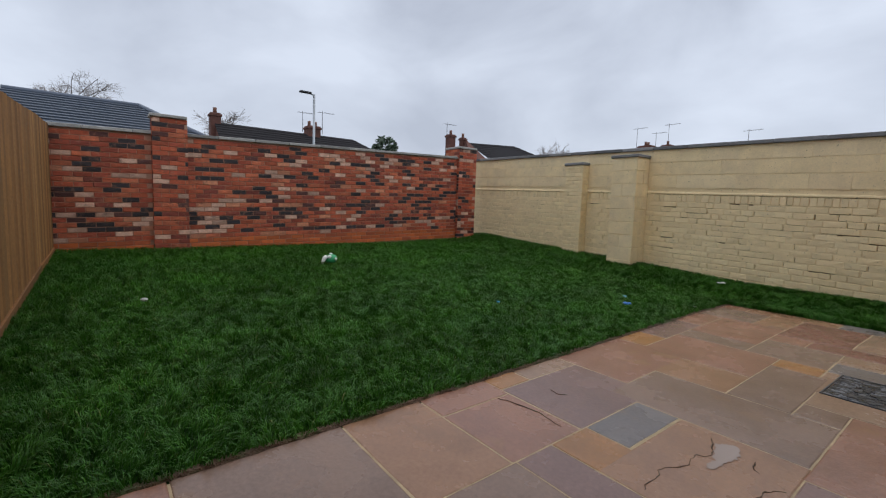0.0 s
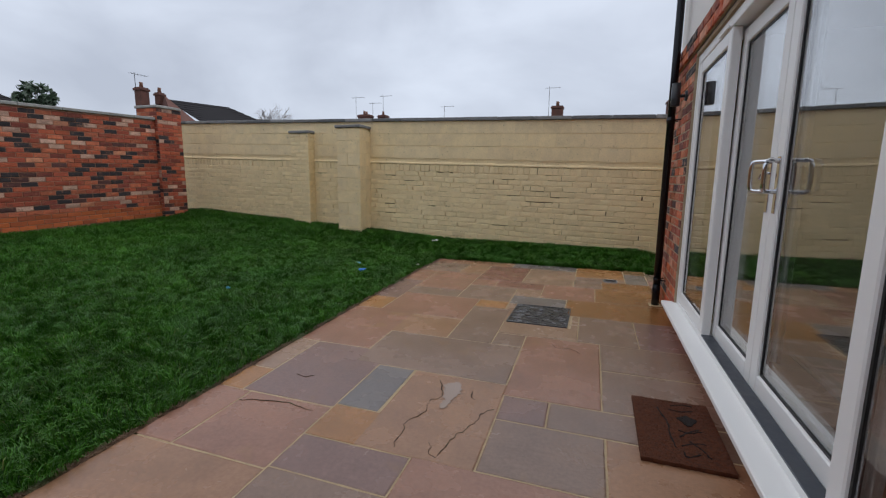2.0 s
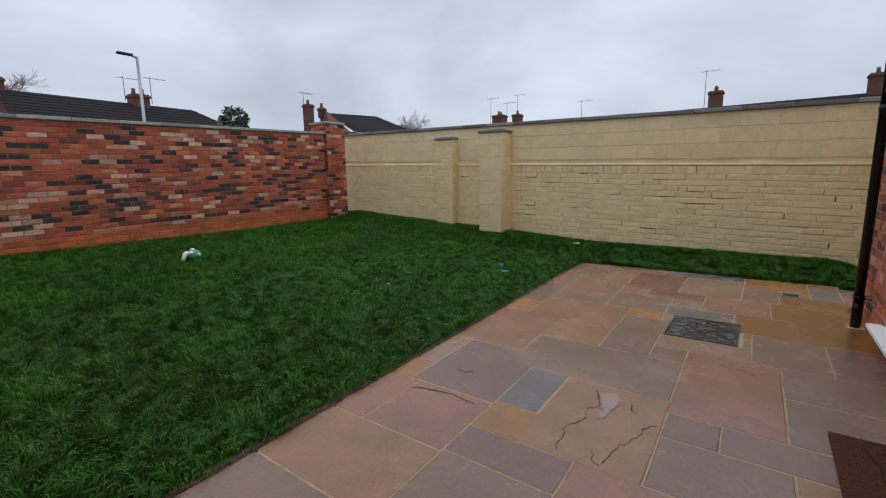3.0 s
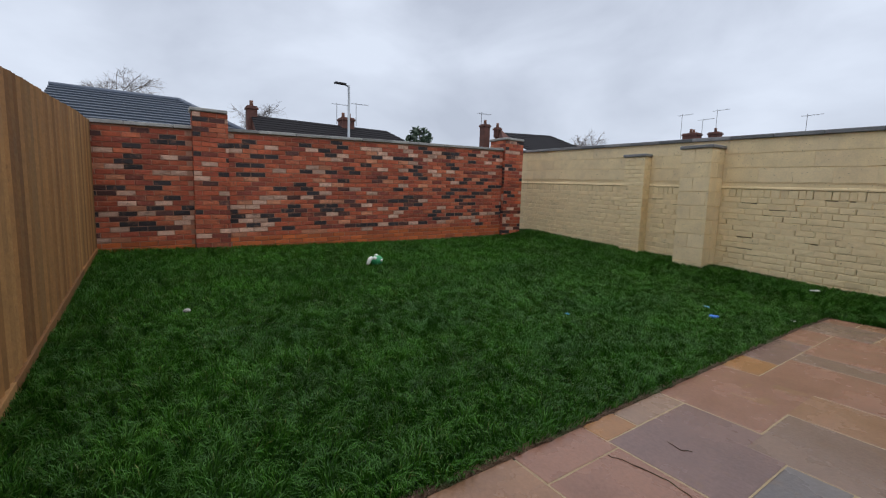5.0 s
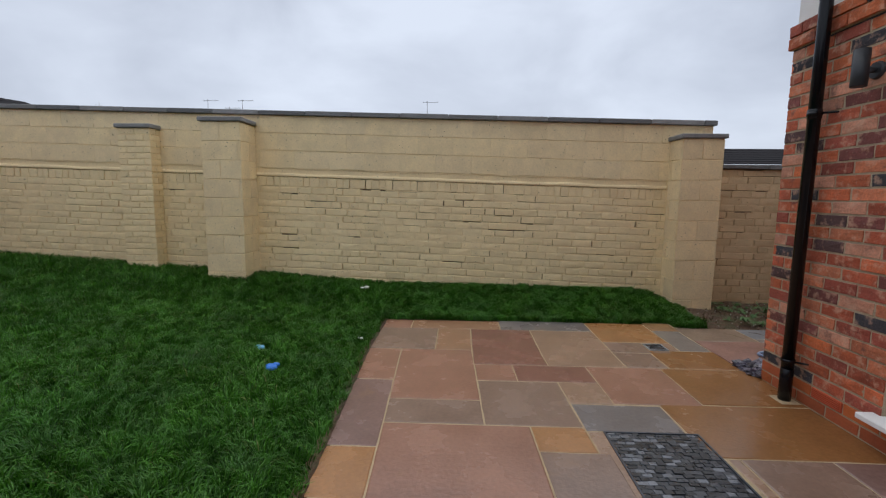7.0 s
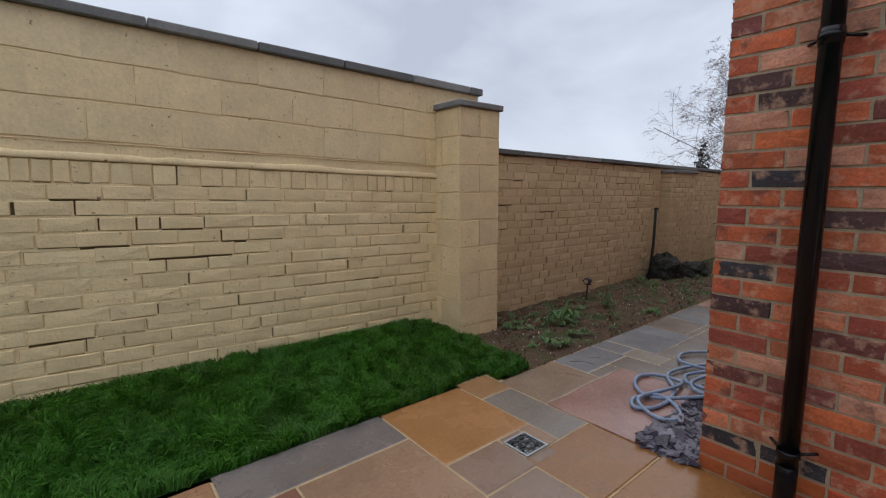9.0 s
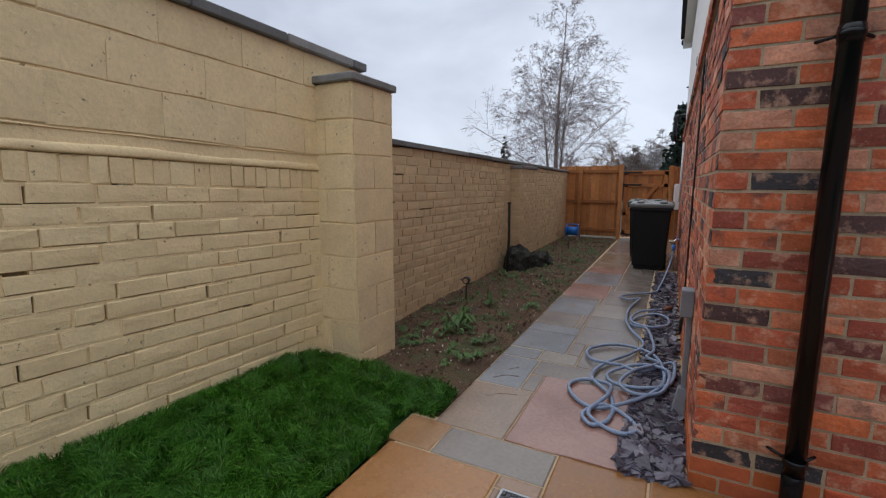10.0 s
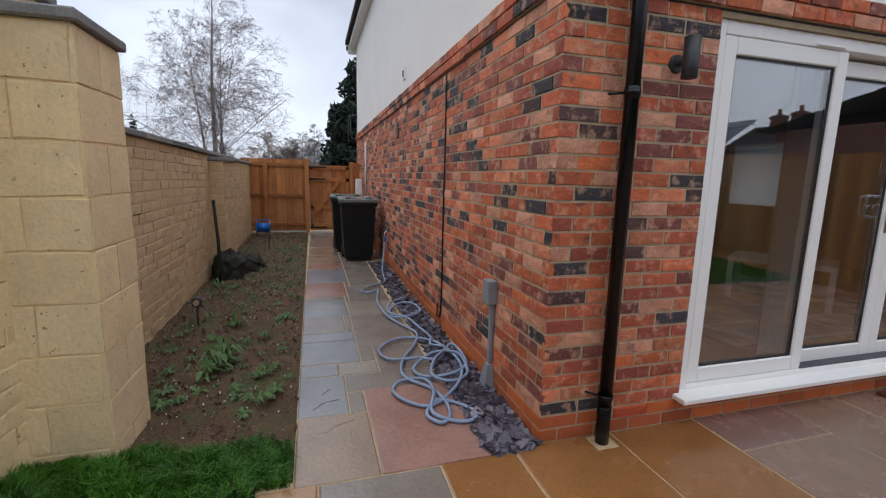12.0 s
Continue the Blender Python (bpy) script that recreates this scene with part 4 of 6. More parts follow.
E_ = PATIO_EDGE
PATIO_SLABS = [
    ("pink", E_, -2.65, 1.06, 1.34), ("tan", -2.65, -1.78, 1.06, 1.34), ("blue", -1.78, -0.90, 1.06, 1.37), ("orange", -0.90, -0.31, 0.76, 1.36),
    ("grey", E_, -2.38, 0.47, 1.06), ("tan", -2.38, -2.07, 0.47, 1.06), ("red", -2.07, -1.50, 0.16, 1.06), ("pale", -1.50, -0.90, 0.16, 1.06),
    ("pink", E_, -2.66, -0.16, 0.47), ("pink", -2.66, -2.07, -0.45, 0.47), ("purple", E_, -2.66, -1.00, -0.16),
    ("pink", -2.07, -1.78, -0.14, 0.16), ("red", -1.78, -1.22, -0.14, 0.16), ("pink", -1.22, -0.66, -0.45, 0.16),
    ("grey", -0.90, -0.58, 0.16, 0.49), ("brown", -0.66, 0.0, -0.43, 0.16), ("brown", -0.58, -0.03, 0.16, 0.56),
    ("pale", -1.50, -1.22, -0.46, -0.14), ("grey", -2.07, -1.50, -0.75, -0.14), ("blue", -1.50, -0.94, -0.785, -0.46), ("brown", -0.94, 0.0, -1.01, -0.43),
    ("grey", -2.66, -2.07, -0.75, -0.45), ("orange", -1.81, -1.50, -1.00, -0.75), ("pink", -2.66, -1.81, -1.46, -0.75), ("orange", E_, -2.66, -1.40, -1.00),
    ("grey", -1.81, -1.44, -1.94, -1.00), ("pale", -1.50, -1.385, -1.38, -0.785), ("pale", -1.44, -0.80, -1.68, -1.38), ("pale", -0.865, -0.80, -1.38, -1.01),
    ("grey", -0.80, -0.34, -1.67, -1.01), ("purple", -0.34, 0.0, -1.67, -1.01), ("pink", E_, -2.30, -2.35, -1.40), ("tan", -2.66, -1.81, -1.94, -1.46),
    ("grey", -2.30, -1.20, -2.58, -1.94), ("grey", -1.44, -1.20, -1.94, -1.68), ("pink", -1.20, -0.63, -2.71, -1.68), ("grey", -0.63, 0.0, -2.16, -1.67), ("grey", -0.63, 0.0, -2.71, -2.16),
    ("pale", E_, -2.75, -2.88, -2.35), ("orange", E_, -2.75, -3.17, -2.88), ("pink", E_, -2.68, -3.71, -3.17),
    ("purple", -2.75, -2.10, -3.17, -2.35), ("blue", -2.10, -1.83, -3.13, -2.58), ("orange", -2.10, -1.80, -3.43, -3.13), ("tan", -1.82, -1.19, -3.43, -2.58),
    ("purple", -1.19, -0.92, -2.98, -2.71), ("grey", -0.92, 0.0, -2.98, -2.71), ("grey", -1.19, -0.62, -3.42, -2.98), ("tan", -0.62, 0.0, -3.80, -2.98),
    ("pink", -2.68, -2.10, -3.71, -3.17), ("purple", -2.10, -1.50, -3.69, -3.43), ("tan", E_, -2.10, -4.22, -3.71), ("grey", -2.10, -1.50, -4.25, -3.69),
    ("pink", -1.50, -0.62, -4.25, -3.42), ("blue", -0.62, 0.0, -4.25, -3.80),
    ("grey", E_, -2.10, -5.00, -4.22), ("tan", -2.10, -1.20, -5.00, -4.25), ("grey", -1.20, 0.0, -5.00, -4.25), ("pink", E_, -1.80, -5.80, -5.00), ("grey", -1.80, -0.9, -5.80, -5.00), ("tan", -0.9, 0.0, -5.80, -5.00)]
for tone, a, b, c, d in PATIO_SLABS:
    slab(patio, tone, a, b, c, d)
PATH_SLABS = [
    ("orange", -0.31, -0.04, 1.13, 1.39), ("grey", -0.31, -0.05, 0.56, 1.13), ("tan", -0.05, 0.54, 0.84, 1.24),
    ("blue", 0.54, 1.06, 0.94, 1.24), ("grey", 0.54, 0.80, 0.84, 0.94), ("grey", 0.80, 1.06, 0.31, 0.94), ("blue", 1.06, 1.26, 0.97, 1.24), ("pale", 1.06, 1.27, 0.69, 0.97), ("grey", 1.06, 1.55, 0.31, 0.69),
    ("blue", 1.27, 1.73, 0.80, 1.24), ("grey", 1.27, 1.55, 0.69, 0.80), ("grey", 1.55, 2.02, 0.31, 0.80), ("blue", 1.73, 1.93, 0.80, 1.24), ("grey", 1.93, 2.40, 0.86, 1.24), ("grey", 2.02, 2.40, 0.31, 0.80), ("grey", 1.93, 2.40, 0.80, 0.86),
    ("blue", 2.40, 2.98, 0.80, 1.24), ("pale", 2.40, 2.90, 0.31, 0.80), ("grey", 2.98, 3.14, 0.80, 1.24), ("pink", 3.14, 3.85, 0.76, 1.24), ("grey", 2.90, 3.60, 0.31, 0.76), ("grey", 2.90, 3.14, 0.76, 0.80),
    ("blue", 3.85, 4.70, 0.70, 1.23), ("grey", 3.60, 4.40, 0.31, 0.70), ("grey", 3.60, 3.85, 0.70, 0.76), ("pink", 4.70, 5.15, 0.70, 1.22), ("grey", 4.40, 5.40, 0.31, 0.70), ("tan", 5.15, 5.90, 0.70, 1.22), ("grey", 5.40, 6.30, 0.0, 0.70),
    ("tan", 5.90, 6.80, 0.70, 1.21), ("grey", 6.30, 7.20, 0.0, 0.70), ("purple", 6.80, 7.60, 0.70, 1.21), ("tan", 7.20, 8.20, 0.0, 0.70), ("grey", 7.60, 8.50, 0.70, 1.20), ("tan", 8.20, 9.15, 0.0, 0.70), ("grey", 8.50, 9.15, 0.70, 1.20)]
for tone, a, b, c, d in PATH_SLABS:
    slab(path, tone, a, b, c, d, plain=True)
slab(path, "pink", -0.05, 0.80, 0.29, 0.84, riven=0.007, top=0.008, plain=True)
slab(patio, "grey", -0.90, -0.56, 0.49, 0.76, plain=True)
slab(patio, "pale", -0.40, -0.31, 0.56, 0.76, plain=True)
slab(patio, "grey", -0.56, -0.40, 0.49, 0.56, plain=True)
slab(patio, "grey", -0.56, -0.40, 0.72, 0.76, plain=True)


# ---- timber fence along the lawn ----
fence = thing("fence", "tall feather-edge timber fence along the lawn", "fence")


def wedge_mesh(w, h, t0, t1, mat, name="board"):
    bm = bmesh.new()
    prof = [(0, 0), (w, 0), (w, t1), (0, t0)]
    lo = [bm.verts.new((a, b, 0)) for a, b in prof]
    hi = [bm.verts.new((a, b, h)) for a, b in prof]
    bm.faces.new(lo[::-1])
    bm.faces.new(hi)
    for k in range(4):
        bm.faces.new((lo[k], lo[(k + 1) % 4], hi[(k + 1) % 4], hi[k]))
    bmesh.ops.recalc_face_normals(bm, faces=bm.faces)
    me = bpy.data.meshes.new(name)
    bm.to_mesh(me)
    bm.free()
    me.materials.append(mat)
    return me


board_me = wedge_mesh(0.118, 1.76, 0.036, 0.005, M_FENCE)
rf = random.Random(5)
x = -9.04
while x < -0.13:
    zb = lawn_z(x, FENCE_Y) if x < -2.8 else 0.0
    b = new("board", board_me)
    b.parent = fence
    b.matrix_local = pose(x, FENCE_Y - 0.012 + rf.uniform(-0.002, 0.002), zb + 0.07 + rf.uniform(-0.004, 0.004), 0, rf.uniform(-0.15, 0.15), 0)
    x += 0.098
for x in [-9.0 + 1.495 * i for i in range(6)]:
    zb = lawn_z(x, FENCE_Y) if x < -2.8 else 0.0
    z2 = lawn_z(x + 1.495, FENCE_Y) if x + 1.495 < -2.8 else 0.0
    part("post", box_bm(x - 0.05, x + 0.05, FENCE_Y - 0.15, FENCE_Y - 0.05, -0.2, zb + 1.8, bevel=0.004), M_FENCE, fence)
    ang = math.degrees(math.atan2(z2 - zb, 1.495))
    part("gravel_board", box_bm(0, 1.50, -0.02, 0.024, -0.12, 0.085, bevel=0.004, m=pose(x, FENCE_Y + 0.012, zb, 0, -ang, 0)), M_FENCE, fence)
    for zr in (0.3, 0.95, 1.6):
        part("rail", box_bm(0, 1.495, -0.035, 0.0, zr, zr + 0.07, m=pose(x, FENCE_Y - 0.016, zb, 0, -ang, 0)), M_FENCE, fence)

# ---- fence and gate across the passage ----
end_fence = thing("end_fence", "orange-stained close-board fence closing the passage", "fence")
GX = 9.20


def plank(parent, y0, y1, z0, z1, x=GX, t=0.018, mat=M_GATE, name="board"):
    return part(name, box_bm(x, x + t, y0 + 0.002, y1 - 0.002, z0, z1, bevel=0.003), mat, parent)


rg = random.Random(8)
y = 1.26
while y < 2.60:
    plank(end_fence, y, y + 0.095, 0.04, 1.72 + rg.uniform(-0.008, 0.008), x=GX + rg.uniform(0, 0.004))
    y += 0.095
y = -0.02
while y < 0.17:
    plank(end_fence, y, y + 0.095, 0.04, 1.68, x=GX + 0.002)
    y += 0.095
for zr in (0.16, 0.83, 1.55):
    part("rail", box_bm(GX - 0.04, GX - 0.001, 1.30, 2.56, zr, zr + 0.075, bevel=0.004), M_GATE, end_fence)
for yp, zt in ((2.16, 1.70), (1.245, 1.74), (0.20, 1.70)):
    part("post", box_bm(GX - 0.085, GX - 0.042, yp - 0.045, yp + 0.045, -0.2, zt, bevel=0.005), M_GATE, end_fence)
gate = thing("garden_gate", "closed ledged and braced orange timber gate", "gate")
y = 0.255
while y < 1.17:
    plank(gate, y, min(y + 0.105, 1.185), 0.05, 1.60 + rg.uniform(-0.003, 0.003), x=GX + 0.022)
    y += 0.105
for zr in (0.12, 0.56, 1.22, 1.50):
    part("ledge", box_bm(GX - 0.012, GX + 0.021, 0.262, 1.18, zr, zr + 0.085, bevel=0.004), M_GATE, gate)
for yp in (0.262, 1.10):
    part("stile", box_bm(GX - 0.012, GX + 0.021, yp, yp + 0.08, 0.05, 1.595, bevel=0.004), M_GATE, gate)
ln = math.hypot(0.72, 0.86)
part("brace", box_bm(0, 0.03, -ln / 2, ln / 2, -0.04, 0.04, bevel=0.004, m=pose(GX - 0.022, 0.74, 0.90, 0, 0, 0) @ pose(0, 0, 0, -math.degrees(math.atan2(0.86, 0.62)), 0, 0)), M_GATE, gate)
for zr in (0.10, 1.26, 1.54):
    part("hinge", box_bm(GX - 0.03, GX - 0.0125, 0.80, 1.24, zr, zr + 0.035, bevel=0.003), M_CABLE, gate, "black iron strap hinge")
tagged(mesh_object("door_step", box_bm(9.0, 9.16, 0.28, 1.18, -0.02, 0.035, bevel=0.006), M_THRESH), "pale threshold strip under the gate", "threshold", kind="structure")

# ---- things on the house ----
pipe = thing("downpipe", "black round plastic rainwater downpipe on the brick wall", "downpipe")
PX, PY = -0.082, -0.325
part("pipe", tube_bm([(PX, PY, 0.20), (PX, PY, EAVES)], 0.034, 16), M_PIPE, pipe)
part("shoe", tube_bm([(PX, PY, 0.0), (PX, PY, 0.21), (PX, PY, 0.212)], [0.036, 0.036, 0.034], 16), M_PIPE, pipe)
for zc in (1.76,):
    part("socket", tube_bm([(PX, PY, zc), (PX, PY, zc + 0.055), (PX, PY, zc + 0.057)], [0.0365, 0.0375, 0.034], 16), M_PIPE, pipe)
for zc in (0.265, 1.79, 3.2):
    c = part("clip", tube_bm([(PX, PY, zc - 0.011), (PX, PY, zc + 0.011)], 0.0395, 16), M_PIPE, pipe)
    for s in (-1, 1):
        part("lug", tube_bm([(PX + 0.02, PY + s * 0.035, zc), (-0.012, PY + s * 0.075, zc), (0.0, PY + s * 0.08, zc)], 0.006, 8), M_PIPE, c)
tagged(mesh_object("pipe_collar", box_bm(PX - 0.06, PX + 0.06, PY - 0.07, PY + 0.06, -0.004, 0.004, bevel=0.003), M_JOINT), "cement collar round the foot of the downpipe", "cement patch")

lamp = thing("wall_light", "anthracite up-and-down cylinder wall light", "wall light")
LY, LZ = -0.625, 1.97
part("body", tube_bm([(-0.10, LY, LZ - 0.095), (-0.10, LY, LZ - 0.092), (-0.10, LY, LZ + 0.095)], [0.034, 0.037, 0.037], 20), M_LAMP, lamp)
part("arm", tube_bm([(-0.066, LY, LZ - 0.01), (-0.014, LY, LZ - 0.01)], 0.014, 10), M_LAMP, lamp)
part("back_plate", tube_bm([(-0.028, LY, LZ - 0.01), (-0.012, LY, LZ - 0.01), (0.0, LY, LZ - 0.01)], [0.040, 0.046, 0.046], 20), M_LAMP, lamp)

vent = thing("air_brick", "orange terracotta air brick low in the wall", "air brick")
part("face", box_bm(-0.016, 0.0, -0.66, -0.445, 0.082, 0.143, bevel=0.002), M_VENT, vent)
for i in range(5):
    part("slat", box_bm(-0.021, -0.015, -0.65, -0.455, 0.087 + i * 0.011, 0.093 + i * 0.011), M_VENT, vent)

conduit = thing("cable_conduit", "grey plastic meter box and conduit on the side wall", "conduit")
part("junction_box", box_bm(0.60, 0.70, 0.011, 0.075, 0.585, 0.735, bevel=0.006, segs=2), M_GREY_PVC, conduit)
part("trunking", box_bm(0.632, 0.668, 0.011, 0.040, 0.13, 0.59, bevel=0.005), M_GREY_PVC, conduit)
bm = bmesh.new()
vs = add_box(bm, 0.585, 0.715, 0.011, 0.085, -0.03, 0.17, bevel=0.004)
for v in bm.verts:
    if v.co.z > 0.10:
        v.co.x = 0.65 + (v.co.x - 0.65) * 0.42
        v.co.y = 0.011 + (v.co.y - 0.011) * 0.55
part("boot", bm, M_GREY_PVC, conduit)

cable = thing("wall_cable", "black cable running down the brick side wall", "cable")
part("lead", tube_bm(smooth_path([(1.84, 0.018, 2.24), (1.84, 0.016, 1.6), (1.845, 0.017, 1.0), (1.84, 0.016, 0.4), (1.86, 0.02, 0.14), (1.92, 0.03, 0.10), (1.94, 0.022, 0.22)], 4), 0.008, 6), M_CABLE, cable)

tap = thing("garden_tap", "outdoor tap with a blue hose connector", "tap")
part("spout", tube_bm(smooth_path([(4.70, 0.0, 0.55), (4.70, 0.06, 0.55), (4.69, 0.09, 0.52), (4.69, 0.09, 0.47)], 4), 0.013, 8), M_CHROME, tap)
part("connector", tube_bm([(4.69, 0.09, 0.48), (4.69, 0.09, 0.40)], [0.024, 0.018], 10), M_BLUE, tap, "blue plastic hose connector")
part("lever", box_bm(4.66, 4.74, 0.05, 0.07, 0.575, 0.590, bevel=0.004), M_BLUE, tap)

flue = thing("wall_vent", "small white vent cover on the rendered wall", "vent")
part("frame", box_bm(3.66, 3.80, 0.0, 0.02, 2.56, 2.70, bevel=0.005), M_UPVC, flue)
part("grille", box_bm(3.70, 3.76, 0.0, 0.026, 2.59, 2.67), M_CABLE, flue)
tagged(mesh_object("terracotta_vent", box_bm(4.03, 4.18, 0.0, 0.035, 1.88, 2.02, bevel=0.006), M_TERRACOTTA), "small terracotta vent cover on the brick wall", "vent")
meter = thing("meter_box", "white plastic meter box on the side wall", "meter box")
part("case", box_bm(8.70, 9.08, 0.0, 0.12, 0.75, 1.30, bevel=0.01), M_UPVC, meter)
part("door", box_bm(8.72, 9.06, 0.12, 0.132, 0.77, 1.28, bevel=0.004), M_UPVC, meter)
waste = thing("waste_pipe", "white plastic overflow pipe on the side wall", "pipe")
part("pipe", tube_bm([(7.70, 0.03, 0.95), (7.70, 0.03, 2.08)], 0.020, 8), M_UPVC, waste)
soil_p = thing("side_downpipe", "black plastic downpipe elbow at the house end", "downpipe")
part("pipe", tube_bm(smooth_path([(9.78, 0.0, 2.85), (9.72, 0.16, 2.83), (9.70, 0.20, 2.74), (9.70, 0.20, 2.36), (9.72, 0.16, 2.28), (9.76, 0.06, 2.26)], 4), 0.036, 10), M_PIPE, soil_p)

# ---- slate chips and hose ----


def chips(name, n, xr, yr, zr, size, flat, mat, label, seed, kind="stuff", category="", thin=0.3):
    r = np.random.default_rng(seed)
    cube = np.array([[-1, -1, -1], [1, -1, -1], [1, 1, -1], [-1, 1, -1], [-1, -1, 1], [1, -1, 1], [1, 1, 1], [-1, 1, 1]], float)
    fc = np.array([[0, 3, 2, 1], [4, 5, 6, 7], [0, 1, 5, 4], [1, 2, 6, 5], [2, 3, 7, 6], [3, 0, 4, 7]])
    s = r.uniform(size * 0.45, size, n)
    v = cube[None] + r.uniform(-0.45, 0.45, (n, 8, 3))
    v = v * np.stack([s, s * r.uniform(0.5, 1, n), s * r.uniform(thin * 0.6, thin * 1.3, n)], -1)[:, None]
    az, tx, ty = r.uniform(0, 6.3, n), r.normal(0, flat, n), r.normal(0, flat, n)
    ca, sa = np.cos(az), np.sin(az)
    x_, y_ = v[..., 0] * ca[:, None] - v[..., 1] * sa[:, None], v[..., 0] * sa[:, None] + v[..., 1] * ca[:, None]
    z_ = v[..., 2] + x_ * tx[:, None] + y_ * ty[:, None]
    p = np.stack([x_ + r.uniform(*xr, n)[:, None], y_ + r.uniform(*yr, n)[:, None], z_ + r.uniform(*zr, n)[:, None]], -1)
    f = fc[None] + 8 * np.arange(n)[:, None, None]
    ob = array_object(name, p.reshape(-1, 3), f.reshape(-1, 4), mat)
    return tagged(ob, label, category or name.replace("_", " "), kind=kind)


chips("slate_chips", 3600, (-0.03, 5.1), (0.035, 0.275), (-0.03, 0.016), 0.030, 0.22, M_SLATE, "loose plum-grey slate chippings along the house wall", 4)
chips("slate_chips", 700, (-0.03, 1.2), (0.03, 0.28), (-0.005, 0.022), 0.040, 0.26, M_SLATE, "larger plum-grey slate chippings by the house corner", 5)
chips("soil_pebbles", 1300, (0.4, 9.0), (1.27, 2.42), (0.0, 0.012), 0.0052, 0.6, M_STONE, "small pale stones scattered over the soil", 6, thin=0.7)
chips("soil_crumbs", 1500, (0.4, 9.0), (1.24, 2.43), (0.0, 0.012), 0.009, 0.6, M_SOIL, "damp clods of soil", 7, thin=0.7)

hose = thing("garden_hose", "tangled pale blue garden hose lying over path and slate", "hose")
HZ = 0.024
RUN_1 = [(4.69, 0.09, 0.40), (4.60, 0.12, 0.22), (4.35, 0.18, 0.06), (3.95, 0.22, 0.03), (3.65, 0.26, HZ), (3.45, 0.47, HZ), (3.25, 0.60, HZ), (3.16, 0.50, HZ), (3.28, 0.40, HZ), (3.10, 0.42, HZ), (2.76, 0.47, HZ), (2.34, 0.46, HZ),
         (2.06, 0.40, HZ), (1.72, 0.28, HZ), (1.46, 0.35, HZ), (1.15, 0.51, HZ), (0.89, 0.55, HZ), (0.67, 0.41, HZ), (0.47, 0.37, HZ)]
RUN_2 = [(0.47, 0.37, HZ), (0.34, 0.39, HZ), (0.27, 0.46, HZ), (0.37, 0.52, HZ), (0.49, 0.44, 0.04), (0.48, 0.33, HZ), (0.35, 0.24, HZ), (0.26, 0.28, HZ), (0.27, 0.38, HZ), (0.37, 0.49, 0.04), (0.60, 0.42, 0.05), (0.82, 0.43, HZ), (0.83, 0.58, HZ), (0.71, 0.66, HZ), (0.55, 0.60, HZ),
         (0.47, 0.46, HZ), (0.64, 0.25, 0.05), (0.91, 0.13, 0.05), (1.18, 0.13, 0.05), (1.44, 0.19, 0.04), (1.60, 0.32, HZ), (1.59, 0.50, HZ), (1.40, 0.65, HZ), (1.20, 0.60, HZ), (1.12, 0.39, 0.05)]
RUN_3 = [(1.12, 0.39, 0.05), (1.07, 0.26, 0.05), (1.31, 0.10, 0.05), (1.23, 0.06, 0.06), (0.92, 0.09, 0.06), (0.81, 0.23, 0.05), (0.85, 0.40, HZ), (1.00, 0.46, HZ), (1.16, 0.28, 0.06), (1.10, 0.10, 0.07), (0.78, 0.13, 0.06), (0.70, 0.27, 0.05), (0.82, 0.37, 0.05), (1.02, 0.30, 0.07), (1.22, 0.16, 0.07), (1.36, 0.24, 0.05),
         (1.52, 0.20, 0.05), (1.85, 0.22, HZ), (2.10, 0.28, 0.04), (2.20, 0.40, HZ), (2.43, 0.39, HZ), (2.61, 0.24, 0.04), (2.50, 0.12, 0.05), (2.23, 0.12, 0.05), (2.12, 0.28, 0.05), (2.30, 0.42, 0.04), (2.60, 0.36, 0.05), (2.74, 0.16, 0.06)]
for run in (RUN_1, RUN_2, RUN_3):
    part("hose_run", tube_bm(smooth_path(run, 6), 0.0115, 8), M_HOSE, hose)
part("nozzle", tube_bm([(2.74, 0.16, 0.06), (2.82, 0.12, 0.06), (2.90, 0.08, 0.06)], [0.016, 0.020, 0.012], 10), M_TERRACOTTA, hose, "orange hose end fitting")

# ---- things in the paving ----
cover = thing("manhole_cover", "recessed manhole cover filled with dark wet pebbles", "manhole cover")
part("tray", box_bm(-1.375, -0.870, -1.372, -0.795, -0.05, -0.0015), M_TRACK, cover)
bm = bmesh.new()
for a in ((-1.380, -1.370, -1.376, -0.79), (-0.875, -0.865, -1.376, -0.79), (-1.370, -0.875, -1.376, -1.366), (-1.370, -0.875, -0.80, -0.79)):
    add_box(bm, a[0], a[1], a[2], a[3], -0.02, 0.005)
part("rim", bm, M_TRACK, cover)
def setts(parent, x0, x1, y0, y1, w, d, seed):
    """Small stone setts in rows, one joined mesh."""
    r = random.Random(seed)
    bm = bmesh.new()
    y, k = y0, 0
    while y < y1 - d * 0.6:
        x = x0 - (w * 0.5 if k % 2 else 0)
        while x < x1 - 0.006:
            a, b = max(x, x0) + 0.002, min(x + w * r.uniform(0.85, 1.1), x1) - 0.002
            if b - a > 0.008:
                h = r.uniform(0.001, 0.005)
                vs = add_box(bm, a, b, y + 0.002, min(y + d, y1) - 0.002, -0.0025, h)
                for v in vs:
                    if v.co.z > 0.0:
                        v.co.x += r.uniform(-0.004, 0.004)
                        v.co.y += r.uniform(-0.004, 0.004)
                        v.co.z += r.uniform(-0.0015, 0.0015)
            x = max(x, x0) + (b - a) + 0.004 if b > a else x + w
        y += d
        k += 1
    ob = part("sett_bed", bm, M_PEBBLE, parent, "dark wet stone setts")
    ob["kind"] = "stuff"


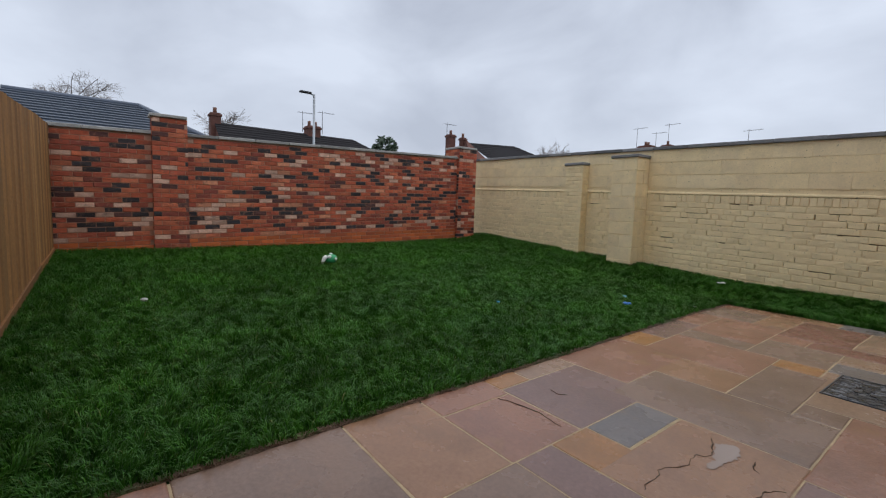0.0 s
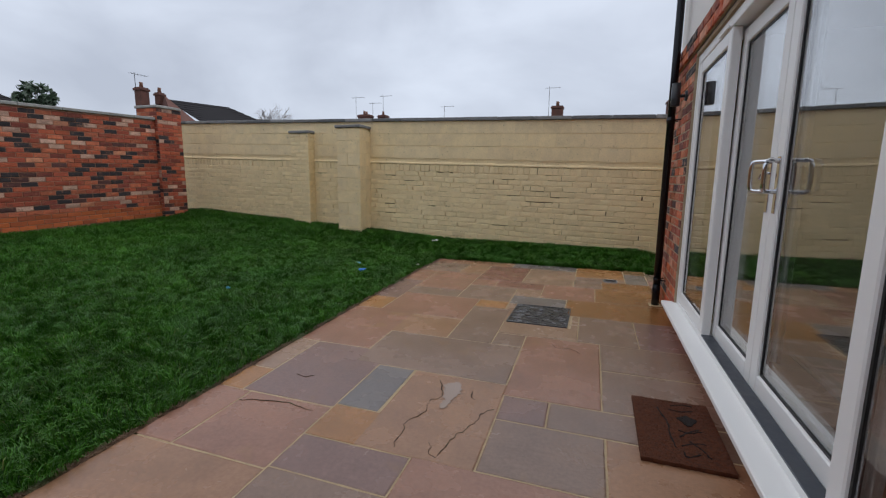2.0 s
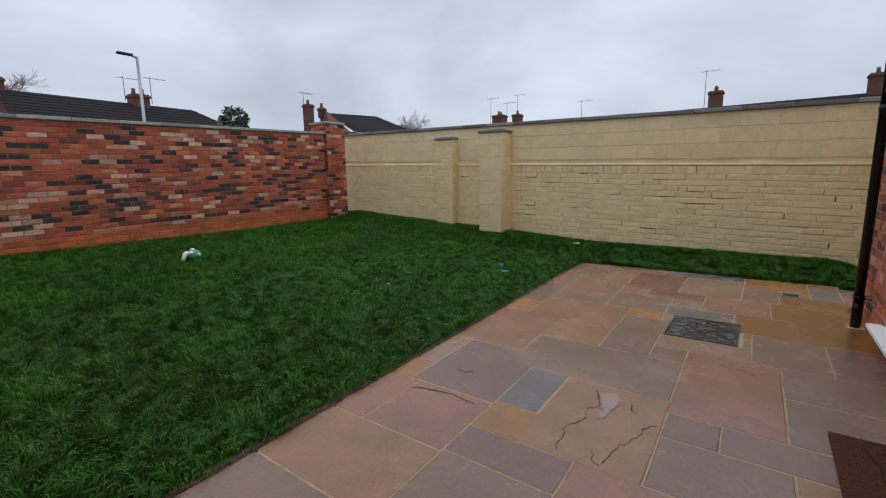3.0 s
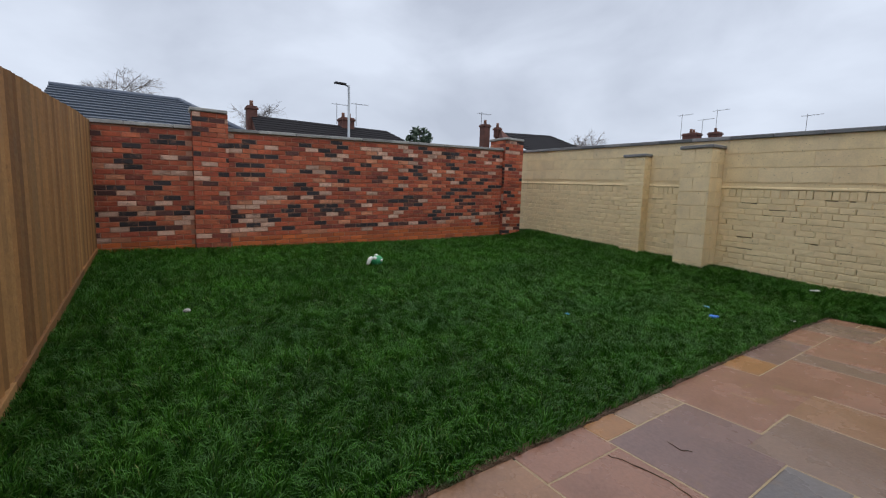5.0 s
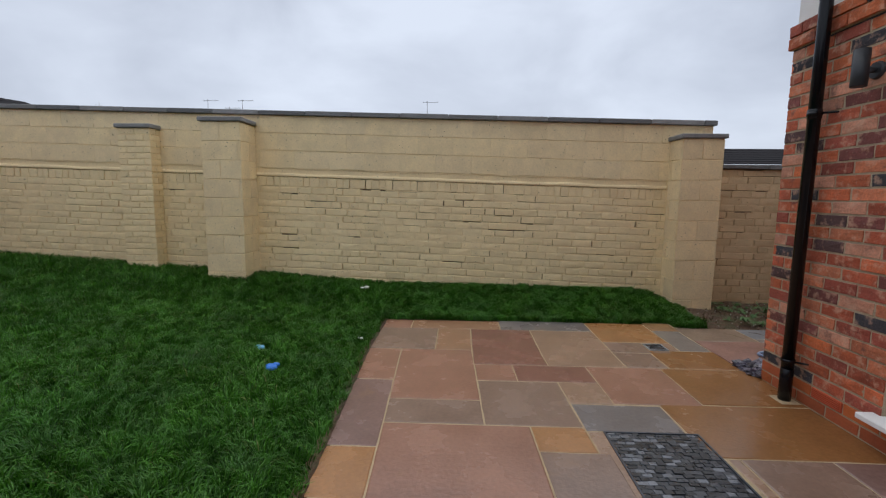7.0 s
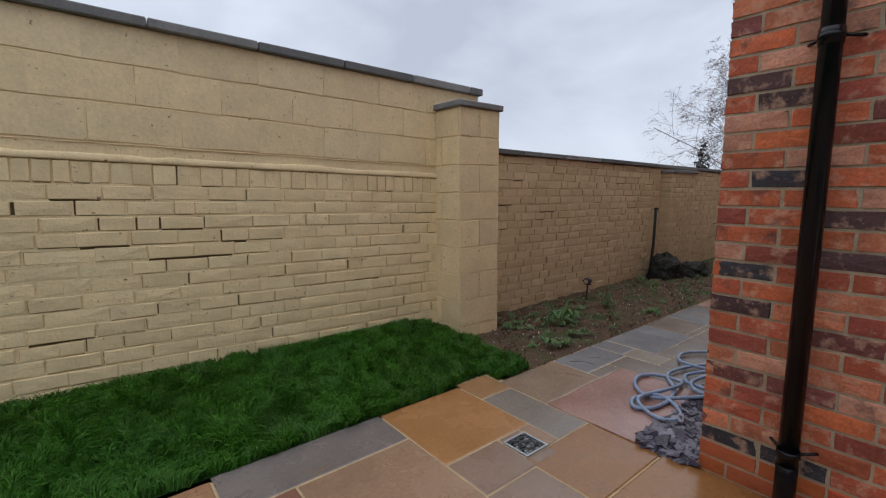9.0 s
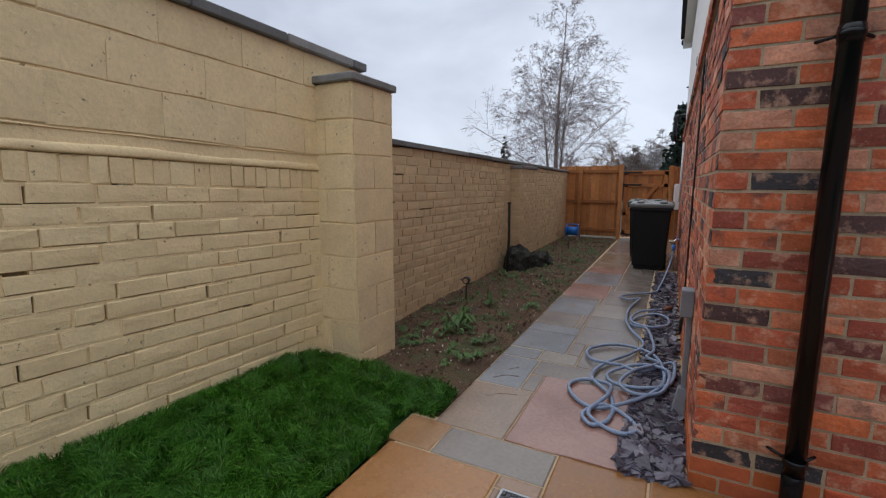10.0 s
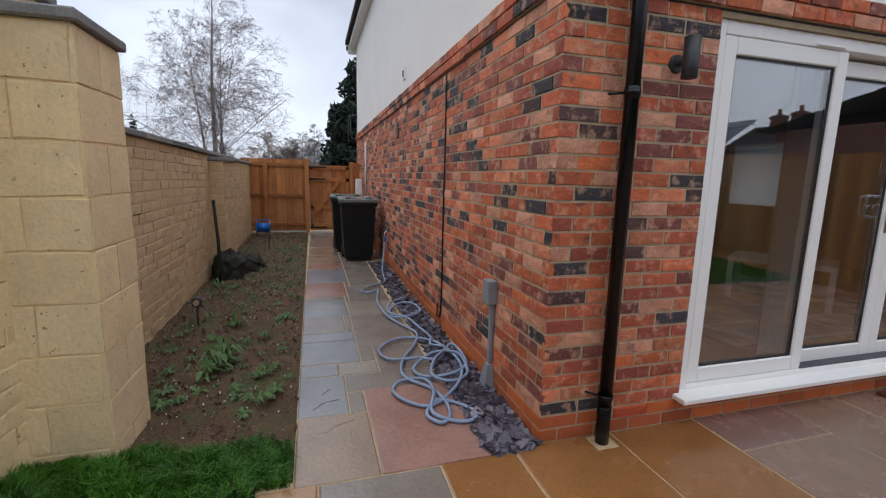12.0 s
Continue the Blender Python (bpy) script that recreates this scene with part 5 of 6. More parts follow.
setts(cover, -1.367, -0.878, -1.364, -0.802, 0.046, 0.030, 9)
gully = thing("drain_cover", "small square recessed drain cover with grit", "drain cover")
part("tray", box_bm(-0.555, -0.405, 0.565, 0.715, -0.04, -0.0015), M_TRACK, gully)
bm = bmesh.new()
for a in ((-0.560, -0.550, 0.56, 0.72), (-0.410, -0.400, 0.56, 0.72), (-0.550, -0.410, 0.56, 0.57), (-0.550, -0.410, 0.71, 0.72)):
    add_box(bm, a[0], a[1], a[2], a[3], -0.02, 0.005)
part("rim", bm, M_GALV, gully)
setts(gully, -0.548, -0.412, 0.572, 0.708, 0.026, 0.017, 10)

mat_ob = thing("doormat", "worn brown coir doormat with a dark printed pattern", "doormat")
bm = bmesh.new()
nx, ny = 26, 40
gridv = [[bm.verts.new((-0.437 + 0.372 * i / nx + 0.003 * noise.noise((i, k * 0.7, 1)), -3.10 + 0.60 * k / ny + 0.004 * noise.noise((i * 0.6, k, 4)), 0.020 + 0.004 * noise.noise((i * 1.7, k * 1.7, 3)))) for k in range(ny + 1)] for i in range(nx + 1)]
for i in range(nx):
    for k in range(ny):
        bm.faces.new((gridv[i][k], gridv[i + 1][k], gridv[i + 1][k + 1], gridv[i][k + 1]))
rim = [gridv[i][0] for i in range(nx + 1)] + [gridv[nx][k] for k in range(1, ny + 1)] + [gridv[i][ny] for i in range(nx - 1, -1, -1)] + [gridv[0][k] for k in range(ny - 1, 0, -1)]
lo = [bm.verts.new((v.co.x, v.co.y, 0.002)) for v in rim]
for a in range(len(rim)):
    b = (a + 1) % len(rim)
    bm.faces.new((rim[b], rim[a], lo[a], lo[b]))
part("coir_top", bm, M_COIR, mat_ob)
bm = bmesh.new()
blot = [(-0.190 + (0.040 + 0.012 * math.sin(3 * a)) * math.cos(a), -2.708 + (0.045 + 0.010 * math.cos(4 * a)) * math.sin(a)) for a in [2 * math.pi * k / 18 for k in range(18)]]
lo_ = [bm.verts.new((a, b, 0.018)) for a, b in blot]
hi_ = [bm.verts.new((a, b, 0.0255)) for a, b in blot]
bm.faces.new(hi_)
for k in range(18):
    bm.faces.new((lo_[k], lo_[(k + 1) % 18], hi_[(k + 1) % 18], hi_[k]))
part("print", bm, M_COIR_DARK, mat_ob, "dark worn print on the mat")
for st in ([(-0.318, -2.604), (-0.289, -2.736), (-0.289, -2.864), (-0.28, -2.976)], [(-0.245, -2.560), (-0.184, -2.530), (-0.14, -2.54)], [(-0.263, -2.605), (-0.2, -2.613), (-0.145, -2.583)], [(-0.248, -2.814), (-0.199, -2.823), (-0.145, -2.794)],
           [(-0.249, -2.875), (-0.198, -2.813), (-0.15, -2.778)], [(-0.252, -2.95), (-0.191, -2.912), (-0.143, -2.91)], [(-0.252, -2.997), (-0.244, -3.038), (-0.184, -3.002)], [(-0.213, -2.904), (-0.175, -2.953), (-0.146, -3.017)]):
    pts3 = [Vector((q.x + 0.006 * noise.noise((q.x * 60, q.y * 60, 1)), q.y + 0.006 * noise.noise((q.x * 60, q.y * 60, 5)), 0.0200)) for q in smooth_path([(a, b, 0) for a, b in st], 6)]
    part("print_stroke", tube_bm(pts3, [0.003 + 0.005 * abs(noise.noise((q.x * 40, q.y * 40, 3))) for q in pts3], 6), M_COIR_DARK, mat_ob)

rm = np.random.default_rng(21)
nf = 7000
fx, fy = rm.uniform(-0.437, -0.066, nf), rm.uniform(-3.10, -2.50, nf)
fa, fl = rm.uniform(0, 6.283, nf), rm.uniform(0.005, 0.013, nf)
fd = np.stack([np.cos(fa), np.sin(fa)], 1)
fz = np.full(nf, 0.018)
fv = np.stack([np.stack([fx - fd[:, 1] * 0.0008, fy + fd[:, 0] * 0.0008, fz], 1), np.stack([fx + fd[:, 1] * 0.0008, fy - fd[:, 0] * 0.0008, fz], 1), np.stack([fx + fd[:, 0] * fl * 0.6, fy + fd[:, 1] * fl * 0.6, fz + fl * 0.9], 1)], 1)
fib = array_object("fibre", fv.reshape(-1, 3), np.arange(nf * 3).reshape(-1, 3), M_COIR, mat_ob)
fib["kind"] = "stuff"

# rain water standing on the riven slab
M_WATER = bpy.data.materials.new("rain_water")
M_WATER.use_nodes = True
wb = M_WATER.node_tree.nodes["Principled BSDF"]
# lighter than the slab, to paint in part of the sky sheen
wb.inputs["Base Color"].default_value = (0.33, 0.235, 0.175, 1)
wb.inputs["Roughness"].default_value = 0.03
wb.inputs["Specular IOR Level"].default_value = 0.6
bm = bmesh.new()
edge_pts = smooth_path([(-1.494, -2.718, 0), (-1.454, -2.676, 0), (-1.403, -2.667, 0), (-1.371, -2.754, 0), (-1.376, -2.82, 0), (-1.392, -2.90, 0), (-1.40, -2.98, 0), (-1.435, -2.97, 0), (-1.43, -2.90, 0), (-1.453, -2.85, 0), (-1.47, -2.77, 0), (-1.494, -2.719, 0)], 5)[:-1]
vs = [bm.verts.new((p.x + 0.016 * noise.noise((p.x * 40, p.y * 40, 0)), p.y + 0.016 * noise.noise((p.x * 40, p.y * 40, 9)), 0.0030)) for p in edge_pts]
bmesh.ops.triangle_fill(bm, edges=[bm.edges.new((vs[i], vs[(i + 1) % len(vs)])) for i in range(len(vs))], use_beauty=True)
puddle = tagged(mesh_object("puddle", bm, M_WATER), "shallow rain puddle in a hollow of a slab", "puddle", kind="stuff")
cracks = thing("slab_clefts", "dark natural clefts in the riven slabs", "cleft", kind="structure")
for cpts in ([(-1.15, -2.893), (-1.189, -2.948), (-1.21, -3.068), (-1.248, -3.152), (-1.269, -3.204), (-1.281, -3.312), (-1.294, -3.374)],
             [(-1.529, -2.662), (-1.485, -2.764), (-1.457, -2.864), (-1.507, -2.927), (-1.483, -3.043), (-1.542, -3.178), (-1.521, -3.241), (-1.518, -3.317), (-1.505, -3.384)],
             [(-1.358, -3.30), (-1.336, -3.371), (-1.304, -3.396)], [(-1.309, -2.731), (-1.296, -2.804), (-1.263, -2.822)], [(-2.408, -2.899), (-2.344, -2.912), (-2.298, -2.877)],
             [(-0.95, -1.80), (-0.88, -1.87), (-0.80, -1.86), (-0.74, -1.92)], [(0.35, 1.10), (0.42, 1.02), (0.45, 0.93)], [(0.62, 1.15), (0.70, 1.08), (0.72, 1.00)],
             [(0.80, 1.10), (0.86, 1.04)], [(-2.5, -3.28), (-2.25, -3.22), (-2.05, -3.25)]):
    pts3 = smooth_path([(a, b, 0.0008) for a, b in cpts], 9)
    pts3 = [Vector((q.x + 0.016 * noise.noise((q.x * 26, q.y * 26, 2)), q.y + 0.016 * noise.noise((q.x * 26, q.y * 26, 8)), 0.0008)) for q in pts3]
    part("cleft", tube_bm(pts3, [0.0012 + 0.0042 * abs(noise.noise((q.x * 15, q.y * 15, 4))) for q in pts3], 5), M_SOIL, cracks)

# ---- bins ----
def wheelie_bin(x0, y0, lid_mat, label):
    bn = thing("wheelie_bin", label, "wheelie bin", group="bins by the side wall", at=(x0, y0, 0))
    bm = bmesh.new()
    vs = add_box(bm, 0.0, 0.62, -0.27, 0.27, 0.05, 0.93, bevel=0.02, segs=2)
    for v in bm.verts:
        k = 1 - 0.16 * (1 - (v.co.z - 0.05) / 0.88)
        v.co.y *= k
        v.co.x = 0.31 + (v.co.x - 0.31) * k
    part("body", bm, M_BIN, bn)
    part("rim", box_bm(-0.025, 0.645, -0.295, 0.295, 0.90, 0.945, bevel=0.012, segs=2), M_BIN, bn)
    bm = bmesh.new()
    add_box(bm, -0.04, 0.66, -0.305, 0.305, 0.946, 1.0, bevel=0.018, segs=2)
    for v in bm.verts:
        if v.co.z > 0.96:
            v.co.z += 0.03 * (1 - ((v.co.y) / 0.32) ** 2) + 0.02 * (v.co.x / 0.66)
    lid = part("lid", bm, lid_mat, bn)
    for yy in (-0.16, 0.16):
        part("lid_rib", box_bm(0.06, 0.56, yy - 0.05, yy + 0.05, 1.005, 1.035, bevel=0.012), lid_mat, lid)
    part("handle", tube_bm([(0.70, -0.24, 0.93), (0.70, 0.24, 0.93)], 0.016, 8), M_BIN, bn)
    for s in (-1, 1):
        part("wheel", tube_bm([(0.56, s * 0.20, 0.10), (0.56, s * 0.245, 0.10)], 0.10, 18), M_BIN, bn)
    part("foot", box_bm(0.06, 0.14, -0.20, 0.20, 0.0, 0.055, bevel=0.01), M_BIN, bn)
    return bn


wheelie_bin(5.22, 0.42, M_BINLID, "black plastic wheelie bin with a wet grey lid")
wheelie_bin(6.15, 0.52, material("green_bin_lid", (0.05, 0.085, 0.06), 0.3, var=0.2, bump=0.05), "black wheelie bin with a green lid behind another")

# ---- things in the soil bed ----
def spike_light(x, y, tilt):
    sp = thing("spike_light", "small black solar spike light leaning in the soil", "garden light", group="spike lights", at=(x, y, 0))
    sp.rotation_euler = (0, radians(tilt), 0)
    part("spike", tube_bm([(0, 0, -0.03), (0, 0, 0.20)], [0.006, 0.012], 8), M_LAMP, sp)
    hd = part("head", tube_bm([(-0.035, 0.0, 0.22), (-0.03, 0, 0.22), (0.03, 0, 0.235), (0.032, 0, 0.235)], [0.03, 0.042, 0.036, 0.02], 14), M_LAMP, sp)
    part("lens", tube_bm([(-0.040, 0, 0.22), (-0.034, 0, 0.22)], 0.028, 14), M_CHROME, hd)
    part("bracket", box_bm(-0.012, 0.012, -0.045, 0.045, 0.185, 0.20, bevel=0.003), M_LAMP, sp)
    part("panel", box_bm(-0.03, 0.03, 0.05, 0.12, 0.20, 0.21, bevel=0.002, m=pose(0, 0, 0, 14, 0, 0)), M_TRACK, sp)


spike_light(2.36, 2.14, 6)
spike_light(6.8, 1.92, -4)
heap = thing("rubble_heap", "dark heap of turf and rubble against the wall", "heap")
for cx, cy, r, h, sd in ((4.52, 2.22, 0.27, 0.34, 1), (5.05, 2.02, 0.24, 0.20, 2)):
    bm = bmesh.new()
    bmesh.ops.create_icosphere(bm, subdivisions=4, radius=1.0)
    for v in bm.verts:
        d = 1 + 0.25 * noise.noise(v.co * 1.8 + Vector((sd * 7, 0, 0))) + 0.12 * noise.noise(v.co * 5 + Vector((sd, 3, 0)))
        v.co = Vector((cx + v.co.x * r * 1.25 * d, cy + v.co.y * r * 0.8 * d, max(-0.02, v.co.z * h * d)))
    part("clump", bm, M_BLACK_BAG, heap)
spade = thing("spade_shaft", "old dark wooden spade shaft leaning on the wall", "spade")
part("shaft", tube_bm([(4.12, 2.26, 0.0), (4.28, 2.30, 0.5), (4.43, 2.36, 1.0)], [0.022, 0.020, 0.020], 10), M_BLACK_BAG, spade)
part("grip", tube_bm([(4.40, 2.36, 1.0), (4.47, 2.36, 1.0)], 0.020, 8), M_BLACK_BAG, spade)
reel = thing("hose_reel", "blue plastic hose reel standing by the fence", "hose reel")
part("drum", tube_bm([(8.50, 2.06, 0.20), (8.50, 2.30, 0.20)], 0.10, 18), M_BLUE, reel)
for yy in (2.05, 2.31):
    part("flange", tube_bm([(8.50, yy - 0.008, 0.20), (8.50, yy + 0.008, 0.20)], 0.15, 20), M_BLUE, reel)
    part("leg", tube_bm([(8.42, yy, 0.0), (8.50, yy, 0.36), (8.58, yy, 0.0)], 0.010, 8), M_WHITE_P, reel)
part("carry_handle", tube_bm([(8.50, 2.05, 0.36), (8.50, 2.31, 0.36)], 0.012, 8), M_BLUE, reel)


def weed(x, y, r, seed, tall=0.3):
    rr = random.Random(seed)
    bm = bmesh.new()
    heart = bm.verts.new((x, y, 0.006))
    for i in range(rr.randint(14, 26)):
        a = rr.uniform(0, 6.28)
        l = r * rr.uniform(0.5, 1.0)
        lift = l * rr.uniform(0.1, tall * 2)
        w = l * rr.uniform(0.16, 0.30)
        d, s = Vector((math.cos(a), math.sin(a), 0)), Vector((-math.sin(a), math.cos(a), 0))
        b0 = Vector((x, y, 0.006))
        pts = [b0 - s * w * 0.15, b0 + s * w * 0.15, b0 + d * l * 0.55 + s * w * 0.5 + Vector((0, 0, lift)), b0 + d * l + Vector((0, 0, lift * 0.5)), b0 + d * l * 0.55 - s * w * 0.5 + Vector((0, 0, lift))]
        v = [heart] + [bm.verts.new(p) for p in pts[2:]]
        bm.faces.new((v[0], v[1], v[3]))
        bm.faces.new((v[3], v[1], v[2]))
    return tagged(mesh_object("weed", bm, M_WEED), "small green weed rosette growing in the soil", "weed", group="weeds in the bed")


for i, (x, y, r, tl) in enumerate([(1.40, 1.80, 0.19, 0.6), (1.24, 1.86, 0.16, 0.5), (1.52, 1.76, 0.15, 0.6), (0.80, 1.48, 0.13, 0.3), (1.93, 1.53, 0.10, 0.6), (1.30, 1.45, 0.09, 0.4), (0.97, 1.62, 0.07, 0.4), (0.65, 1.53, 0.08, 0.3), (1.00, 1.84, 0.09, 0.3), (2.45, 1.40, 0.11, 0.2), (2.28, 1.80, 0.11, 0.9), (1.38, 2.10, 0.09, 0.3),
                                   (1.07, 2.05, 0.10, 0.2), (3.40, 1.85, 0.09, 0.4), (3.89, 2.24, 0.12, 0.5), (2.9, 1.5, 0.08, 0.3), (3.3, 1.4, 0.07, 0.3), (3.7, 1.6, 0.09, 0.3), (4.3, 1.45, 0.08, 0.4), (4.8, 1.6, 0.09, 0.3), (5.5, 1.5, 0.10, 0.4), (6.2, 1.7, 0.10, 0.4), (1.75, 2.2, 0.07, 0.3), (2.0, 1.95, 0.06, 0.3), (0.92, 1.38, 0.09, 0.3), (1.62, 1.38, 0.06, 0.3), (2.6, 2.1, 0.08, 0.4), (7.0, 1.5, 0.1, 0.3)]):
    weed(x, y, r, i, tl)
rw = random.Random(77)
for i in range(190):
    weed(0.85 + 7.7 * rw.random() ** 1.3, rw.uniform(1.30, 2.36), rw.uniform(0.025, 0.075), 100 + i, 0.35)

# ---- toys and scraps on the lawn ----
def on_lawn(x, y):
    return lawn_z(x, y) + 0.012


toy_k = 0.8
toy = thing("soft_ball_toy", "green and white soft toy lying on the lawn", "toy", at=(-7.12, -2.43, on_lawn(-7.12, -2.43)))
bm = bmesh.new()
bmesh.ops.create_uvsphere(bm, u_segments=20, v_segments=12, radius=0.105)
for v in bm.verts:
    v.co.z = max(-0.08, v.co.z * 0.88) + 0.085
    v.co.y *= 1.15
part("body", bm, M_GREEN_P, toy)
for px_, py_, pz_, pr in ((0.055, -0.06, 0.13, 0.045), (0.07, 0.05, 0.09, 0.04), (0.06, -0.02, 0.05, 0.035), (-0.02, 0.0, 0.17, 0.04)):
    bm = bmesh.new()
    bmesh.ops.create_uvsphere(bm, u_segments=10, v_segments=6, radius=pr)
    for v in bm.verts:
        v.co = Vector((px_ + v.co.x * 0.9, py_ + v.co.y, pz_ + v.co.z * 0.8))
    part("patch", bm, M_WHITE_P, toy, "white patch")
bm = bmesh.new()
add_tube(bm, [(0.02, -0.10, 0.14), (0.03, -0.15, 0.11), (0.03, -0.18, 0.04), (0.03, -0.19, 0.0)], [0.035, 0.04, 0.03, 0.02], 10)
part("flap", bm, M_WHITE_P, toy, "limp white end")

toy.scale = (toy_k, toy_k, toy_k)


def blob_toy(name, x, y, r, mat, label, cat, seed):
    t = thing(name, label, cat, at=(x, y, on_lawn(x, y)))
    rr = random.Random(seed)
    for i in range(3):
        bm = bmesh.new()
        bmesh.ops.create_icosphere(bm, subdivisions=2, radius=r * rr.uniform(0.5, 0.9))
        o = Vector((rr.uniform(-r, r), rr.uniform(-r, r), r * 0.6))
        for v in bm.verts:
            v.co = Vector((v.co.x * 1.2, v.co.y, v.co.z * 0.6)) + o
        part("piece", bm, mat, t)


blob_toy("plastic_toy", -3.53, -0.13, 0.045, M_BLUE, "small bright blue plastic toy on the grass", "toy", 1)
blob_toy("plastic_toy", -3.78, 0.24, 0.030, material("pale_blue_plastic", (0.10, 0.35, 0.55), 0.4, var=0.1, bump=0), "small pale blue plastic toy on the grass", "toy", 2)
blob_toy("plastic_toy", -4.26, -1.58, 0.026, material("turquoise_plastic", (0.04, 0.35, 0.62), 0.4, var=0.1, bump=0), "tiny turquoise plastic toy on the grass", "toy", 3)
blob_toy("white_scrap", -3.33, 2.10, 0.035, M_WHITE_P, "crumpled white scrap on the grass bank", "litter", 4)
blob_toy("white_scrap", -5.70, -4.95, 0.035, M_COPING_PALE, "pale dead leaf scrap on the lawn", "litter", 5)
blob_toy("white_scrap", -3.05, 0.62, 0.016, M_WHITE_P, "tiny white scrap on the grass", "litter", 6)

# ---- inside the room ----
table = thing("coffee_table", "white coffee table with a lower shelf inside the room", "table", at=(1.49, -3.64, 0.171))
table.rotation_euler = (0, 0, radians(31))
part("tabletop", box_bm(-0.45, 0.45, -0.28, 0.28, 0.40, 0.45, bevel=0.004), M_TABLE, table)
part("shelf", box_bm(-0.41, 0.41, -0.24, 0.24, 0.16, 0.175, bevel=0.002), M_TABLE, table)
for sx in (-1, 1):
    for sy in (-1, 1):
        part("leg", box_bm(sx * 0.42 - 0.027, sx * 0.42 + 0.027, sy * 0.25 - 0.027, sy * 0.25 + 0.027, 0.0, 0.40, bevel=0.003), M_TABLE, table)


def curtain(y0, y1, label):
    cu = thing("curtain", label, "curtain", group="curtains at the patio doors")
    bm = bmesh.new()
    n = 40
    rows = []
    for i in range(n + 1):
        yy = y0 + (y1 - y0) * i / n
        xx = 0.36 + 0.028 * math.sin(i * 1.25) + 0.01 * noise.noise((i * 0.4, 0, y0))
        rows.append([bm.verts.new((xx, yy, 0.18)), bm.verts.new((xx, yy, 2.30))])
    for a, b in zip(rows, rows[1:]):
        bm.faces.new((a[0], b[0], b[1], a[1])).smooth = True
    bmesh.ops.solidify(bm, geom=list(bm.faces), thickness=0.004)
    part("drape", bm, M_CURTAIN, cu)
    part("rod", tube_bm([(0.36, y0 - 0.05, 2.32), (0.36, y1 + 0.05, 2.32)], 0.012, 8), M_CHROME, cu)


curtain(-2.13, -1.92, "narrow pale grey drawn-back curtain behind the glass")
curtain(-4.45, -4.10, "pale grey drawn-back curtain at the far door panel")
rug = thing("patterned_rug", "grey rug with a pale line pattern on the room floor", "rug")
part("pile", box_bm(0.5, 2.3, -4.4, -1.9, 0.161, 0.170), M_CARPET, rug)
bm = bmesh.new()
for i in range(5):
    add_box(bm, 0.52 + i * 0.42, 0.56 + i * 0.42, -4.38, -1.92, 0.1705, 0.1725)
for i in range(5):
    add_box(bm, 0.52, 2.28, -4.3 + i * 0.55, -4.26 + i * 0.55, 0.173, 0.1745)
part("pattern", bm, M_WALL_IN, rug, "pale grid lines")


# ---- the neighbourhood ----
def roof_rows(a0, a1, b0, b1, rows, mat, name, parent, lip=0.03):
    """Tiled slope from the eaves a0-a1 up to the ridge b0-b1, each course a step proud of the next."""
    a0, a1, b0, b1 = map(Vector, (a0, a1, b0, b1))
    n = (a1 - a0).cross(b0 - a0).normalized()
    if n.z < 0:
        n = -n
    base = bmesh.new()
    base.faces.new([base.verts.new(q - n * 0.02) for q in (a0, a1, b1, b0)])
    rf_ = part(name, base, mat, parent)
    for i in range(rows):
        t0, t1 = i / rows, (i + 1) / rows
        p = [a0.lerp(b0, t0), a1.lerp(b1, t0), a1.lerp(b1, t1), a0.lerp(b0, t1)]
        bm = bmesh.new()
        v = [bm.verts.new(q) for q in (p[0] + n * lip, p[1] + n * lip, p[2] + n * 0.004, p[3] + n * 0.004)]
        w = [bm.verts.new(q - n * 0.015) for q in p[:2]]
        bm.faces.new(v)
        bm.faces.new((w[0], w[1], v[1], v[0]))
        part("tile_course", bm, mat, rf_)
    return rf_


def chimney(parent, x, y, z0, z1, w, pots=2, d=None):
    d = d or w
    st = part("chimney", box_bm(x - d / 2, x + d / 2, y - w / 2, y + w / 2, z0, z1, bevel=0.02), M_FAR_BRICK, parent)
    part("corbel", box_bm(x - d / 2 - 0.06, x + d / 2 + 0.06, y - w / 2 - 0.06, y + w / 2 + 0.06, z1 - 0.22, z1 - 0.08, bevel=0.015), M_FAR_BRICK, st)
    for i in range(pots):
        yy = y + (i - (pots - 1) / 2) * w * 0.5
        part("chimney_pot", tube_bm([(x, yy, z1 - 0.02), (x, yy, z1 + 0.25), (x, yy, z1 + 0.34)], [0.13, 0.10, 0.12], 10), M_TERRACOTTA, st)
    return st


def aerial(x, y, z0, z1, along=(0, 1), label="thin metal television aerial on a chimney pole"):
    ae = thing("tv_aerial", label, "aerial", group="television aerials")
    part("mast", tube_bm([(x, y, z0), (x, y, z1)], 0.018, 6), M_LAMP, ae)
    ax = Vector((along[0], along[1], 0.02)).normalized()
    c = Vector((x, y, z1 - 0.1))
    part("boom", tube_bm([c - ax * 0.35, c + ax * 0.9], 0.012, 6), M_LAMP, ae)
    s = Vector((-ax.y, ax.x, 0))
    for k in range(6):
        m_ = c + ax * (-0.3 + 0.22 * k)
        part("rod", tube_bm([m_ - s * 0.22 + Vector((0, 0, 0.0)), m_ + s * 0.22], 0.007, 5), M_LAMP, ae)


